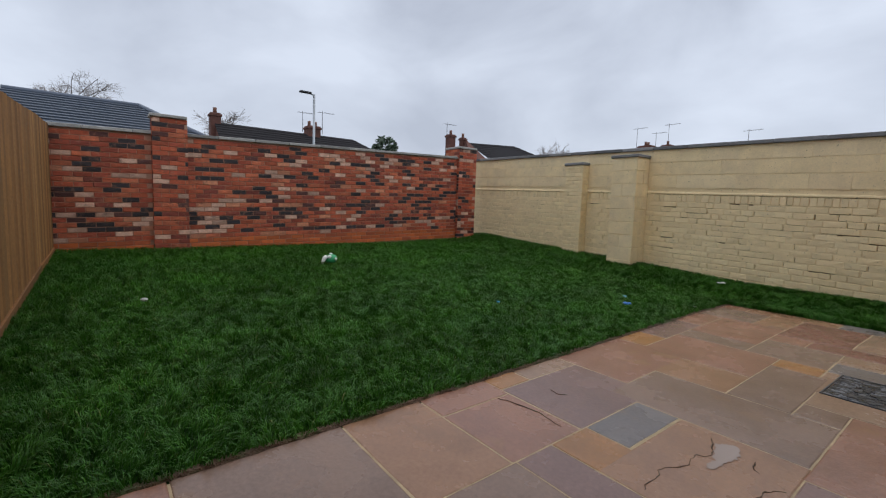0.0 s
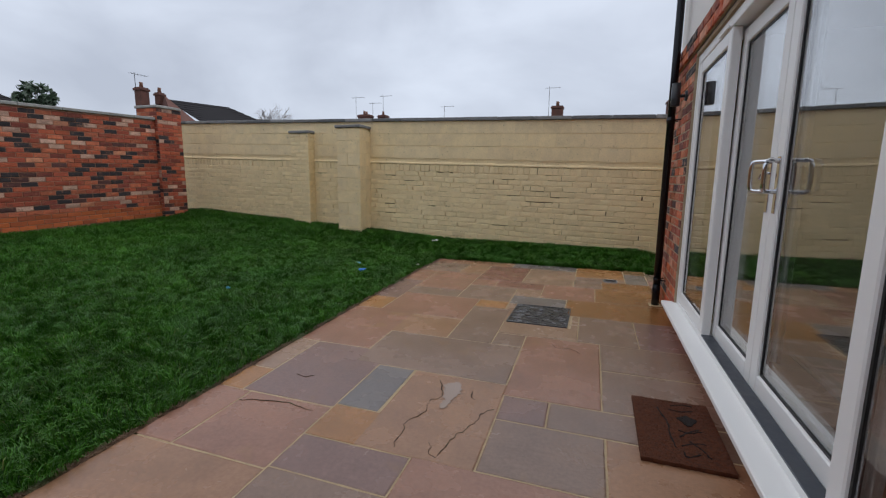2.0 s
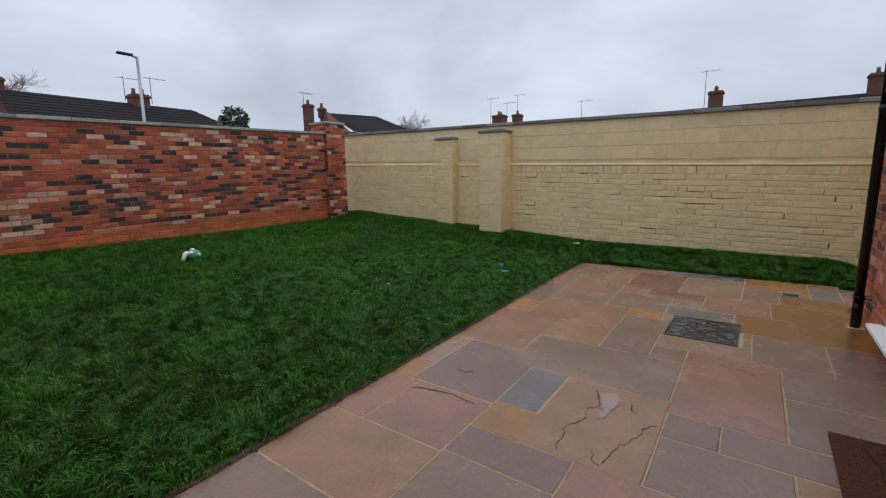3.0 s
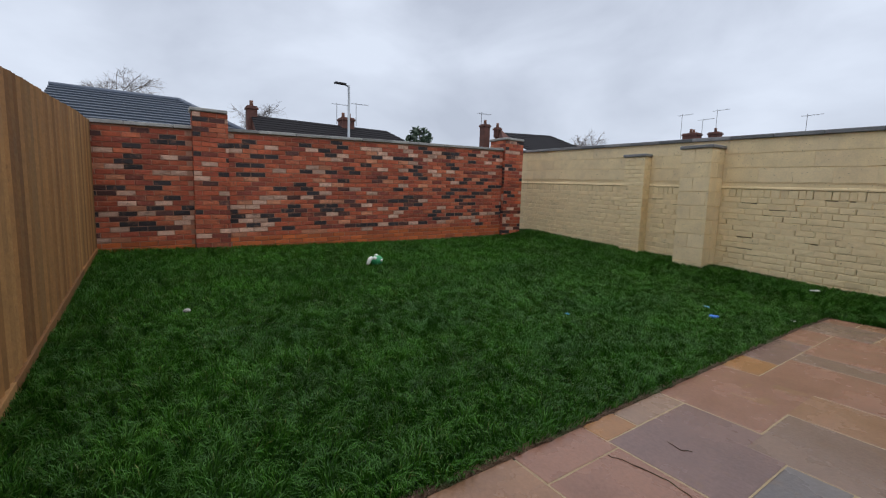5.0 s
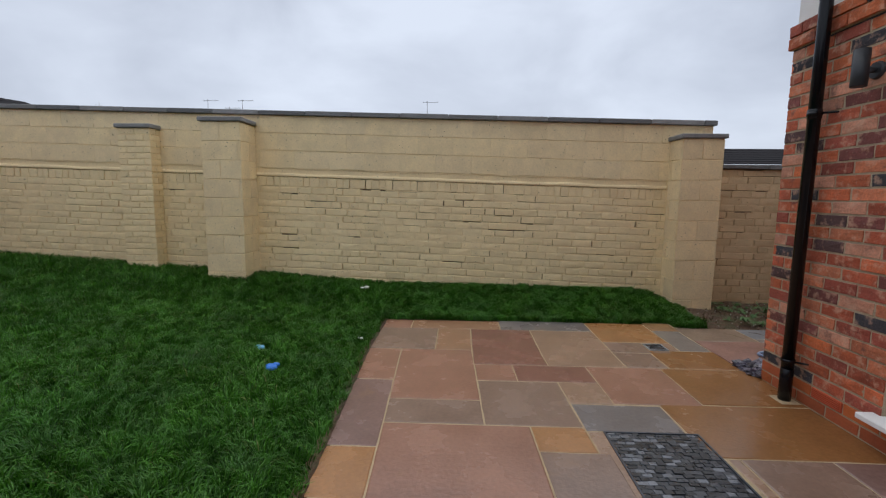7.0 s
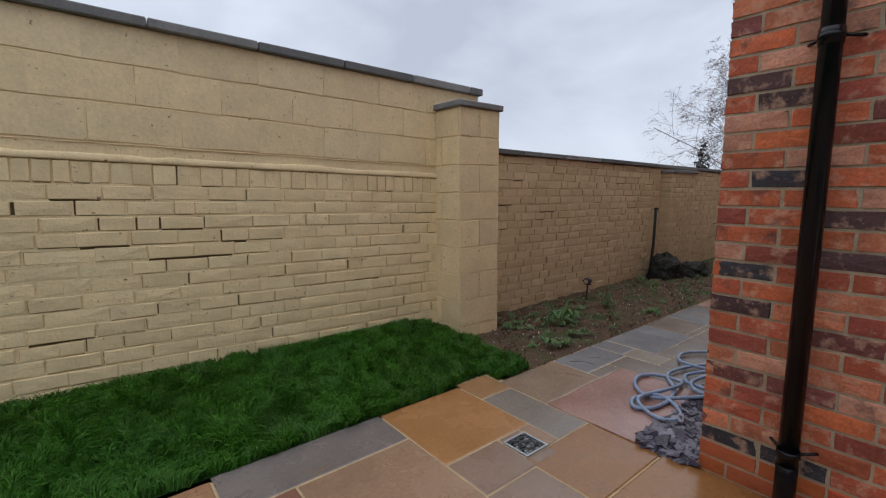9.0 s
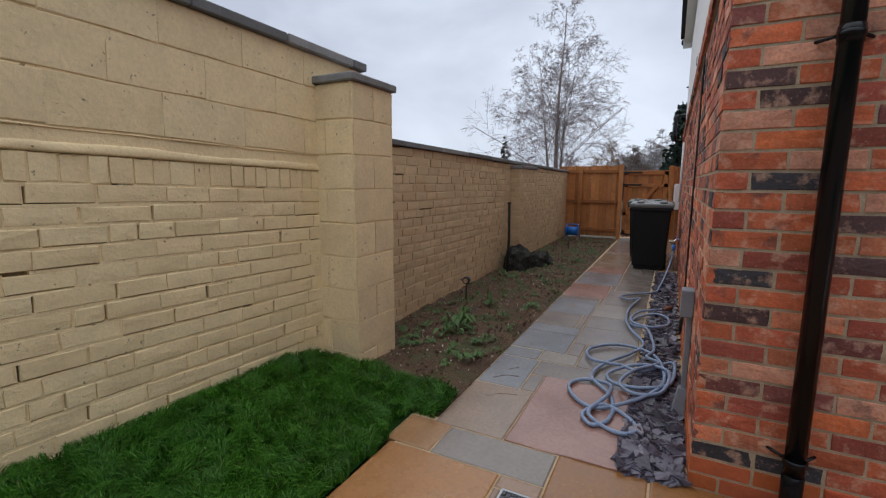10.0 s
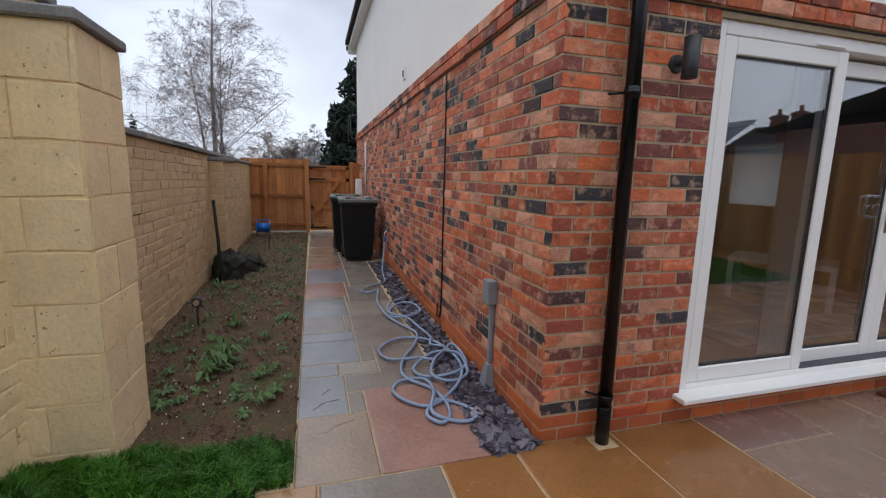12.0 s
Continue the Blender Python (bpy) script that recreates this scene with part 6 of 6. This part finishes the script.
blue = thing("neighbour_bungalow", "neighbouring house with a blue-grey tiled hipped roof", "house")
roof_rows((-15.4, -7.55, 2.75), (-15.4, -2.45, 2.75), (-18.6, -7.55, 4.12), (-18.6, -4.30, 4.12), 13, M_ROOF_BLUE, "roof", blue, 0.045)
roof_rows((-15.4, -2.45, 2.75), (-21.8, -2.45, 2.75), (-18.6, -4.30, 4.12), (-18.6, -4.301, 4.12), 13, M_ROOF_BLUE, "hip", blue, 0.045)
roof_rows((-21.8, -2.45, 2.75), (-21.8, -7.55, 2.75), (-18.6, -4.30, 4.12), (-18.6, -7.55, 4.12), 13, M_ROOF_BLUE, "rear_slope", blue, 0.045)
part("wall", box_bm(-21.4, -15.8, -7.3, -2.9, -0.3, 2.74), M_FAR_BRICK, blue)
bm = bmesh.new()
g0 = [bm.verts.new(q) for q in ((-15.8, -7.4, 2.74), (-21.4, -7.4, 2.74), (-18.6, -7.4, 4.05))]
g1 = [bm.verts.new(v.co + Vector((0, 0.2, 0))) for v in g0]
bm.faces.new(g0)
bm.faces.new(g1[::-1])
for k in range(3):
    bm.faces.new((g0[k], g0[(k + 1) % 3], g1[(k + 1) % 3], g1[k]))
part("gable", bm, M_FAR_BRICK, blue)
part("ridge_tiles", tube_bm([(-18.6, -7.55, 4.15), (-18.6, -4.3, 4.15)], 0.07, 8), M_ROOF_BLUE, blue)
part("hip_tiles", tube_bm([(-18.6, -4.3, 4.15), (-15.4, -2.45, 2.80)], 0.07, 8), M_ROOF_BLUE, blue)

terrace = thing("terrace_house", "far brick house with a dark tiled roof and chimneys", "house")
roof_rows((-28.6, 0.0, 4.3), (-28.6, 11.4, 4.3), (-32, 0.2, 6.0), (-32, 9.6, 6.0), 9, M_ROOF_DARK, "roof", terrace)
roof_rows((-28.6, 11.4, 4.3), (-35.4, 11.4, 4.3), (-32, 9.6, 6.0), (-32, 9.601, 6.0), 9, M_ROOF_DARK, "hip", terrace)
part("wall", box_bm(-35, -29, 0.3, 11.0, -0.3, 4.28), M_FAR_BRICK, terrace)
bm = bmesh.new()
g0 = [bm.verts.new(p) for p in ((-28.7, 0.25, 4.25), (-35.3, 0.25, 4.25), (-32, 0.25, 5.95))]
g1 = [bm.verts.new(v.co + Vector((0, 0.2, 0))) for v in g0]
bm.faces.new(g0)
bm.faces.new(g1[::-1])
for k in range(3):
    bm.faces.new((g0[k], g0[(k + 1) % 3], g1[(k + 1) % 3], g1[k]))
part("gable", bm, M_FAR_BRICK, terrace)
chimney(terrace, -32, 0.25, 5.0, 6.55, 0.6, 1)
chimney(terrace, -32, 6.5, 5.2, 6.55, 0.9, 2)
aerial(-31.4, 5.6, 6.0, 7.4)
aerial(-31.4, 7.0, 6.0, 7.6)

gable_h = thing("gable_house", "far brick house with a steep dark roof and two chimneys", "house")
roof_rows((-27, 19.3, 5.0), (-27, 29.5, 5.0), (-30.5, 19.5, 6.75), (-30.5, 25.3, 7.05), 9, M_ROOF_DARK, "roof", gable_h)
roof_rows((-27, 29.5, 5.0), (-34, 29.5, 5.0), (-30.5, 25.3, 7.05), (-30.5, 25.301, 7.05), 9, M_ROOF_DARK, "hip", gable_h)
part("wall", box_bm(-34, -27.4, 17.4, 29.2, -0.3, 5.02), M_FAR_BRICK, gable_h)
bm = bmesh.new()
g0 = [bm.verts.new(p) for p in ((-27.2, 19.2, 4.9), (-27.2, 17.2, 4.9), (-29.4, 18.6, 6.75))]
g1 = [bm.verts.new(v.co + Vector((-2.0, 0.9, 0))) for v in g0]
bm.faces.new(g0)
bm.faces.new(g1[::-1])
for k in range(3):
    bm.faces.new((g0[k], g0[(k + 1) % 3], g1[(k + 1) % 3], g1[k]))
part("gable", bm, M_FAR_BRICK, gable_h)
chimney(gable_h, -30, 17.4, 4.8, 7.1, 0.6, 1)
chimney(gable_h, -30, 18.7, 6.2, 7.0, 0.45, 1)
aerial(-30, 17.0, 7.0, 8.0)

row = thing("row_of_houses", "far row of brick houses with dark roofs and chimney stacks", "house")
roof_rows((-26, 31.0, 4.4), (9, 31.0, 4.4), (-25, 34, 6.25), (8, 34, 6.25), 8, M_ROOF_DARK, "roof", row)
part("wall", box_bm(-25.5, 8.5, 31.3, 37, -0.3, 4.38), M_FAR_BRICK, row)
chimney(row, -22.3, 34, 5.8, 7.3, 0.9, 2, d=1.2)
chimney(row, -20.4, 34, 5.8, 7.2, 0.7, 1, d=0.8)
chimney(row, -4.3, 34, 5.8, 7.35, 0.8, 2, d=0.9)
chimney(row, 4.3, 34, 5.8, 7.4, 0.7, 1, d=0.8)
for ax_, az in ((-23.2, 9.0), (-21.4, 8.4), (-20.3, 9.0), (-14.2, 7.8), (-5.0, 8.9)):
    aerial(ax_, 33.8, 6.1, az, along=(1, 0.1))
far_row = thing("far_house", "low far house with a grey roof and one chimney", "house")
roof_rows((15, 27.5, 3.6), (36, 27.5, 3.6), (16, 30, 4.85), (35, 30, 4.85), 7, M_ROOF_DARK, "roof", far_row)
part("wall", box_bm(15.5, 35.5, 27.8, 33, -0.3, 3.58), M_FAR_BRICK, far_row)
chimney(far_row, 22.2, 30, 4.4, 5.75, 1.0, 2, d=1.3)
aerial(22.1, 29.8, 4.8, 6.9, along=(1, 0))
# house beyond the timber fence, seen only in the door glass
south_h = thing("southern_house", "brick neighbour house with a low roof beyond the timber fence", "house")
part("wall", box_bm(-8.1, 4.6, -18, -12, -0.3, 2.95), M_FAR_BRICK, south_h)
roof_rows((-8.5, -18.3, 2.95), (-8.5, -11.7, 2.95), (-1.8, -18.3, 4.50), (-1.8, -11.7, 4.50), 11, M_ROOF_BLUE, "roof", south_h)
roof_rows((4.9, -18.3, 2.95), (4.9, -11.7, 2.95), (-1.8, -18.3, 4.50), (-1.8, -11.7, 4.50), 11, M_ROOF_BLUE, "rear_slope", south_h)
pair_h = thing("paired_house", "far brick house with a dark roof and two chimneys", "house")
part("wall", box_bm(-24.0, -14.6, -28, -22.6, -0.3, 3.6), M_FAR_BRICK, pair_h)
roof_rows((-24.2, -22.3, 3.5), (-19.5, -22.3, 3.5), (-24.2, -25.2, 5.4), (-19.5, -25.2, 5.4), 8, M_ROOF_BLUE, "upper_roof", pair_h)
roof_rows((-19.5, -22.3, 3.3), (-14.4, -22.3, 3.3), (-19.5, -25.2, 4.9), (-15.4, -25.2, 4.8), 8, M_ROOF_DARK, "roof", pair_h)
chimney(pair_h, -18.1, -25.1, 4.2, 5.45, 0.6, 1)
chimney(pair_h, -16.9, -25.1, 4.2, 5.50, 0.6, 1)

street = thing("street_lamp", "tall grey street lamp with a flat dark head", "street lamp")
part("post", tube_bm([(-24, 3.62, -0.3), (-24, 3.62, 2.0), (-24, 3.62, 6.85)], [0.09, 0.075, 0.06], 10), M_GALV, street)
part("arm", tube_bm([(-24, 3.62, 6.8), (-24, 3.35, 6.88)], 0.045, 8), M_GALV, street)
part("lantern", box_bm(-24.13, -23.87, 2.85, 3.45, 6.84, 6.93, bevel=0.03, segs=2), M_LAMP, street)


# ---- trees ----
def grow(segs, p, d, length, r, depth, rnd, spread, droop, n_kids, taper=0.72, steps=5):
    """Adds the segments of a limb and its branches."""
    step = length / steps
    pts = [(p.copy(), r)]
    for i in range(steps):
        d = (d + Vector((rnd.gauss(0, 0.10), rnd.gauss(0, 0.10), rnd.gauss(0, 0.05) - droop * (0.3 + i / steps)))).normalized()
        q = p + d * step
        r2 = r * (1 - (1 - taper) / steps * 1.3)
        segs.append((p.copy(), q.copy(), r, r2))
        p, r = q, r2
        pts.append((p.copy(), r, d.copy()))
    if depth == 0:
        return
    for k in range(n_kids):
        t = rnd.uniform(0.25, 1.0)
        j = min(steps, max(1, int(t * steps)))
        bp, br, bd = pts[j]
        side = Vector((rnd.gauss(0, 1), rnd.gauss(0, 1), rnd.gauss(0, 0.5)))
        side = (side - bd * side.dot(bd)).normalized()
        nd = (bd * (1 - spread) + side * spread).normalized()
        grow(segs, bp, nd, length * rnd.uniform(0.40, 0.62) * (1.15 - 0.4 * t), max(0.004, br * 0.55), depth - 1, rnd, spread, droop * 1.6 + 0.01, n_kids, taper, max(3, steps - 1))


def seg_mesh(name, segs, mat, parent, label="", sides=3):
    a = np.array([s[0][:] for s in segs])
    b = np.array([s[1][:] for s in segs])
    ra, rb = np.array([s[2] for s in segs]), np.array([s[3] for s in segs])
    d = b - a
    d /= np.maximum(np.linalg.norm(d, axis=1, keepdims=True), 1e-6)
    ref = np.where(np.abs(d[:, 2:3]) > 0.9, np.array([[1.0, 0, 0]]), np.array([[0, 0, 1.0]]))
    u = np.cross(d, ref)
    u /= np.linalg.norm(u, axis=1, keepdims=True)
    w = np.cross(d, u)
    ring = []
    for p, r in ((a, ra), (b, rb)):
        for k in range(sides):
            c, s = math.cos(2 * math.pi * k / sides), math.sin(2 * math.pi * k / sides)
            ring.append(p + r[:, None] * (c * u + s * w))
    v = np.stack(ring, 1)
    f = np.array([[k, (k + 1) % sides, sides + (k + 1) % sides, sides + k] for k in range(sides)])
    f = f[None] + (2 * sides) * np.arange(len(segs))[:, None, None]
    return array_object(name, v.reshape(-1, 3), f.reshape(-1, 4), mat, parent, label)


def bare_tree(name, label, base, height, seed, trunk_r, mat_t, mat_w, stems=1, spread=0.55, droop=0.02, kids=7, depth=3, lean=0.05, first=0.25, thin=1.0, reach=0.42, rounded=False, rise=(0.35, 0.9), full=1.0):
    rnd = random.Random(seed)
    tr = thing(name, label, "tree", at=base)
    trunk, twigs = [], []
    for s in range(stems):
        d = Vector((rnd.gauss(0, lean), rnd.gauss(0, lean), 1)).normalized() if s else Vector((0.01, -0.01, 1)).normalized()
        h = height * (1.0 if s == 0 else rnd.uniform(0.72, 0.9)) * (0.72 if rounded else 1.0)
        p, r = Vector((rnd.uniform(-0.1, 0.1) * s, rnd.uniform(-0.15, 0.15) * s, -0.3)), trunk_r * (1 if s == 0 else 0.7)
        n = 16
        for i in range(n):
            d = (d + Vector((rnd.gauss(0, 0.022), rnd.gauss(0, 0.022), 0.03))).normalized()
            q = p + d * (h / n)
            r2 = max(0.012, r * (1 - 1.15 / n) - trunk_r * 0.02)
            trunk.append((p.copy(), q.copy(), r, r2))
            t = (i + 1) / n
            if t > first:
                for k in range(max(1, int(kids * 0.45))):
                    a = rnd.uniform(0, 6.283)
                    up = rnd.uniform(*rise)
                    bd = Vector((math.cos(a), math.sin(a), up)).normalized()
                    ln_ = height * reach * (1.08 - t) ** full * rnd.uniform(0.6, 1.15) + 0.25
                    if rounded:
                        ln_ = height * reach * rnd.uniform(0.55, 0.9)
                    grow(twigs, q, bd, ln_, max(0.010, r2 * 0.42) * thin, depth - 1, rnd, spread, droop, kids, steps=5)
            p, r = q, r2
    seg_mesh("trunk", trunk, mat_t, tr, sides=8)
    seg_mesh("crown", twigs, mat_w, tr)
    return tr


bare_tree("birch_tree", "tall bare silver birch with fine drooping twigs", (17.0, 4.6, 0), 8.9, 3, 0.14, M_BIRCH, M_TWIG_BIRCH, stems=3, droop=0.07, kids=5, depth=4, lean=0.09, first=0.18, thin=0.45, reach=0.44, rise=(0.7, 1.7), full=0.8)
bare_tree("bare_tree", "distant bare rounded tree against the cloud", (-60, -7.2, 0), 14.6, 5, 0.30, M_TWIG_PALE, M_TWIG_PALE, kids=9, depth=3, droop=0.0, first=0.55, thin=3.0, reach=0.36, rounded=True)
bare_tree("bare_tree", "distant bare rounded tree behind the chimney", (-60, 5.1, 0), 13.9, 6, 0.28, M_TWIG_PALE, M_TWIG_PALE, kids=7, depth=3, droop=0.0, first=0.5, thin=3.2, reach=0.34, rounded=True)
bare_tree("bare_tree", "distant bare tree beyond the dark roof", (-60, 66.5, 0), 15.4, 7, 0.4, M_TWIG_PALE, M_TWIG_PALE, kids=8, depth=3, droop=0.0, first=0.5, thin=4.0, reach=0.42, rounded=True)
for i, (x, y, h) in enumerate(((27, 3.6, 4.0), (25, 2.2, 3.5), (28, 0.9, 4.6), (30, -0.6, 4.4), (26, 5.6, 3.2), (32, 2.0, 4.4))):
    bare_tree("bare_shrub", "dense bare brown winter shrub beyond the gate", (x, y, 0), h, 20 + i, 0.08, M_TWIG, (M_TWIG_TAN, M_TWIG, M_TWIG_PALE)[i % 3], stems=3, kids=7, depth=3, droop=0.0, first=0.12, lean=0.2, thin=1.5, reach=0.42)


def leaf_cards(n, centre, radius, size, seed, shape):
    r = np.random.default_rng(seed)
    pts = []
    while len(pts) < n:
        c = r.uniform(-1, 1, 3)
        if shape(c, r):
            pts.append(c)
    c = np.array(pts) * np.array(radius) + np.array(centre)
    a, b = r.normal(size=(n, 3)), r.normal(size=(n, 3))
    a /= np.linalg.norm(a, axis=1, keepdims=True)
    b -= a * np.sum(a * b, 1, keepdims=True)
    b /= np.linalg.norm(b, axis=1, keepdims=True)
    s = r.uniform(0.5, 1.0, n)[:, None] * size
    v = np.stack([c - a * s, c + b * s * 0.45, c + a * s, c - b * s * 0.45], 1)
    return v.reshape(-1, 3), (np.arange(4)[None] + 4 * np.arange(n)[:, None])


def cone_shape(c, r):
    t = (c[2] + 1) / 2
    k = (1 - t) ** 0.7 * (0.72 + 0.55 * noise.noise((c[0] * 2.6, c[1] * 2.6, t * 9))) + 0.03
    q = math.hypot(c[0], c[1])
    return q < k and q > k * 0.35 * r.random()


def round_shape(c, r):
    q = c[0] ** 2 + c[1] ** 2 + c[2] ** 2
    return q < 1 and noise.noise((c[0] * 2.2, c[1] * 2.2, c[2] * 2.2)) > 0.02 - 0.2 * max(0.0, -c[2])


def evergreen(name, label, base, h, w, n, size, seed, shape, mat):
    tr = thing(name, label, "tree", at=base)
    part("trunk", tube_bm([(0, 0, -0.3), (0, 0, h * 0.5), (0, 0, h * 0.97)], [w * 0.09, w * 0.06, 0.01], 8), M_TWIG, tr)
    v, f = leaf_cards(n, (0, 0, h * (0.54 if shape is cone_shape else 0.82)), (w, w, h * (0.48 if shape is cone_shape else 0.17)), size, seed, shape)
    array_object("crown", v, f, mat, tr)
    return tr


evergreen("conifer", "tall dark green conifer beyond the house end", (21.0, -1.0, 0), 6.9, 2.5, 15000, 0.20, 3, cone_shape, M_CONIFER)
evergreen("conifer", "tall dark conifer partly hidden by the house", (23.0, -2.6, 0), 7.2, 2.0, 7000, 0.24, 4, cone_shape, M_CONIFER)
evergreen("small_conifer", "small spiky conifer tip above the passage wall", (30.0, 11.5, 0), 4.8, 0.9, 700, 0.22, 5, cone_shape, M_CONIFER)
evergreen("holly_tree", "small rounded evergreen tree above the brick wall", (-26.0, 9.05, -0.3), 5.95, 0.85, 1500, 0.17, 6, round_shape, M_HOLLY)

# ---- dark cut edge of the turf beside the paving ----
bm = bmesh.new()
prev = None
for i in range(140):
    yy = -5.8 + 7.14 * i / 139
    xe = squeeze(PATIO_EDGE, yy)
    k0, k1 = 0.012 * noise.noise((yy * 9, 0, 3)), 0.012 * noise.noise((yy * 13, 5, 3))
    cur = [bm.verts.new((xe - 0.045, yy, 0.004)), bm.verts.new((xe + 0.004 + k0, yy, 0.012)), bm.verts.new((xe + 0.014 + k1, yy, 0.0005))]
    if prev:
        for a in range(2):
            bm.faces.new((prev[a], prev[a + 1], cur[a + 1], cur[a]))
    prev = cur
tagged(mesh_object("turf_edge", bm, M_SOIL), "crumbly dark soil edge of the turf beside the patio", "soil edge", kind="structure")

# ---- grass ----
def vnoise(x, y, scale, seed):
    """Smooth random values between 0 and 1 over the plan."""
    t = np.random.default_rng(seed).random((256, 256))
    u, v = x * scale + 1000, y * scale + 1000
    i, j = np.floor(u).astype(int), np.floor(v).astype(int)
    a, b = u - i, v - j
    a, b = a * a * (3 - 2 * a), b * b * (3 - 2 * b)
    g = lambda p, q: t[p % 256, q % 256]
    return (g(i, j) * (1 - a) + g(i + 1, j) * a) * (1 - b) + (g(i, j + 1) * (1 - a) + g(i + 1, j + 1) * a) * b


def grass(n, xr, yr, seed, accept, h0, h1):
    r = np.random.default_rng(seed)
    x, y = r.uniform(*xr, n), r.uniform(*yr, n)
    keep = accept(x, y)
    x, y = x[keep], y[keep]
    n = len(x)
    u = np.maximum(0, (-2.85 - x) / 6.2)
    ss = lambda a, b, q: (lambda t: t * t * (3 - 2 * t))(np.clip((q - a) / (b - a), 0, 1))
    z = 0.36 * u ** 1.15 + ss(1.35, 2.4, y) * (0.145 - 0.055 * (1 - ss(-8.5, -4.5, x))) * (1 - 0.85 * ss(-0.05, 0.45, x)) + 0.02 * np.maximum(0, y) * u - 0.032 * u * u * (1 - ss(-1.5, 2.0, y))
    # tufts: height and lean change slowly over the lawn
    tuft = 0.5 * vnoise(x, y, 9.0, 1) + 0.3 * vnoise(x, y, 23.0, 2) + 0.2 * vnoise(x, y, 3.0, 3)
    h = (h0 + (h1 - h0) * r.random(n)) * (0.65 + 0.6 * tuft)
    az = 11.0 * vnoise(x, y, 5.0, 4) + 7.0 * vnoise(x, y, 13.0, 5) + r.normal(0, 0.55, n)
    lean = r.uniform(0.35, 1.35, n)
    dx, dy = np.cos(az) * lean, np.sin(az) * lean
    wa = r.uniform(0, 6.283, n)
    w = r.uniform(0.0016, 0.0034, n)
    wx, wy = np.cos(wa) * w, np.sin(wa) * w
    b0 = np.stack([x - wx, y - wy, z - 0.006], 1)
    b1 = np.stack([x + wx, y + wy, z - 0.006], 1)
    m0 = np.stack([x + dx * h * 0.35 - wx * 0.8, y + dy * h * 0.35 - wy * 0.8, z + h * 0.62], 1)
    m1 = np.stack([x + dx * h * 0.35 + wx * 0.8, y + dy * h * 0.35 + wy * 0.8, z + h * 0.62], 1)
    tp = np.stack([x + dx * h * 1.0, y + dy * h * 1.0, z + h * (1 - 0.25 * lean)], 1)
    v = np.stack([b0, b1, m0, m1, tp], 1).reshape(-1, 3)
    f = np.array([[0, 1, 3], [0, 3, 2], [2, 3, 4]])[None] + 5 * np.arange(n)[:, None, None]
    return v, f.reshape(-1, 3)


def edge_x(y):
    return PATIO_EDGE * (1 - 0.017 * np.maximum(0, 0.4 - y))


for gname, n, xr, yr, sd, acc, h0, h1, lab in (
        ("grass_far", 150000, (-9.15, -5.6), (-5.82, 2.62), 1, lambda x, y: y < 2.34 - 0.038 * x, 0.040, 0.070, "blades of the lawn below the brick wall"),
        ("grass_near", 260000, (-5.6, -2.6), (-5.82, 2.55), 2, lambda x, y: (x < edge_x(y) + 0.012 * np.sin(23 * y) * np.sin(9 * y)) & (y < 2.34 - 0.038 * x), 0.036, 0.070, "lush blades of the lawn beside the patio"),
        ("grass_bank", 95000, (-2.96, 0.36), (1.24, 2.46), 3, lambda x, y: (y > 1.37 + 0.015 * np.sin(31 * x) + 0.05 * ((x > -0.30) & (x < -0.03)) - 0.11 * (x > -0.03)) & (y < 2.34 - 0.038 * x) & ~((x > 0.30) & (y > 2.03)) & (x < 0.33 + 0.03 * np.sin(14 * y)), 0.040, 0.075, "longer grass of the bank below the cream wall")):
    v, f = grass(n, xr, yr, sd, acc, h0, h1)
    tagged(array_object(gname, v, f, M_GRASS), lab, "grass", kind="stuff")

# ---- masonry pieces, last ----
lay(house, "brick", spots_r, BASE_R, BR_HOUSE, M_HOUSE_BRICK_J, near=lambda u, z: u < 0.95 or (u < 1.8 and z > 2.2), stuff_label="red and dark house bricks in running bond")
lay(house, "brick", spots_rp, BASE_R, BR_PLINTH, M_PLINTH_BRICK_J, near=lambda u, z: u < 2.8)
lay(house, "brick", spots_sd, BASE_S, BR_HOUSE, M_HOUSE_BRICK_J, near=lambda u, z: u > HX - 2.3)
lay(house, "brick", spots_sp, BASE_S, BR_PLINTH, M_PLINTH_BRICK_J, near=lambda u, z: u > HX - 2.5)
lay(house, "brick", spots_rb, BASE_RB, BR_HOUSE, M_HOUSE_BRICK_J, near=lambda u, z: u < 3.0)
lay(house, "brick", spots_sb, BASE_SB, BR_HOUSE, M_HOUSE_BRICK_J, near=lambda u, z: u > HX - 2.5)
FOOT = 0.15                              # the plain courses at the foot of the garden wall
lay(garden_wall, "brick", [b for b in spots_w if b[1] > FOOT], base_w, BR_GARDEN, M_GARDEN_BRICK_J, near=lambda u, z: 1.9 < u < 5.0)
lay(garden_wall, "brick", [b for b in spots_w if b[1] <= FOOT], base_w, BR_PLINTH, M_PLINTH_BRICK_J, near=lambda u, z: 1.9 < u < 5.0 and z > -0.05)
lay(cream, "brick", spots_c, base_c, BR_CREAM, M_YELLOW_J, near=lambda u, z: 6.6 < u < 10.6)
lay(cream, "brick", spots_s, base_c, BR_CREAM, M_YELLOW_J, near=lambda u, z: 6.6 < u)
lay(cream, "block", spots_b, base_c, BL_CREAM, M_BLOCK_J)
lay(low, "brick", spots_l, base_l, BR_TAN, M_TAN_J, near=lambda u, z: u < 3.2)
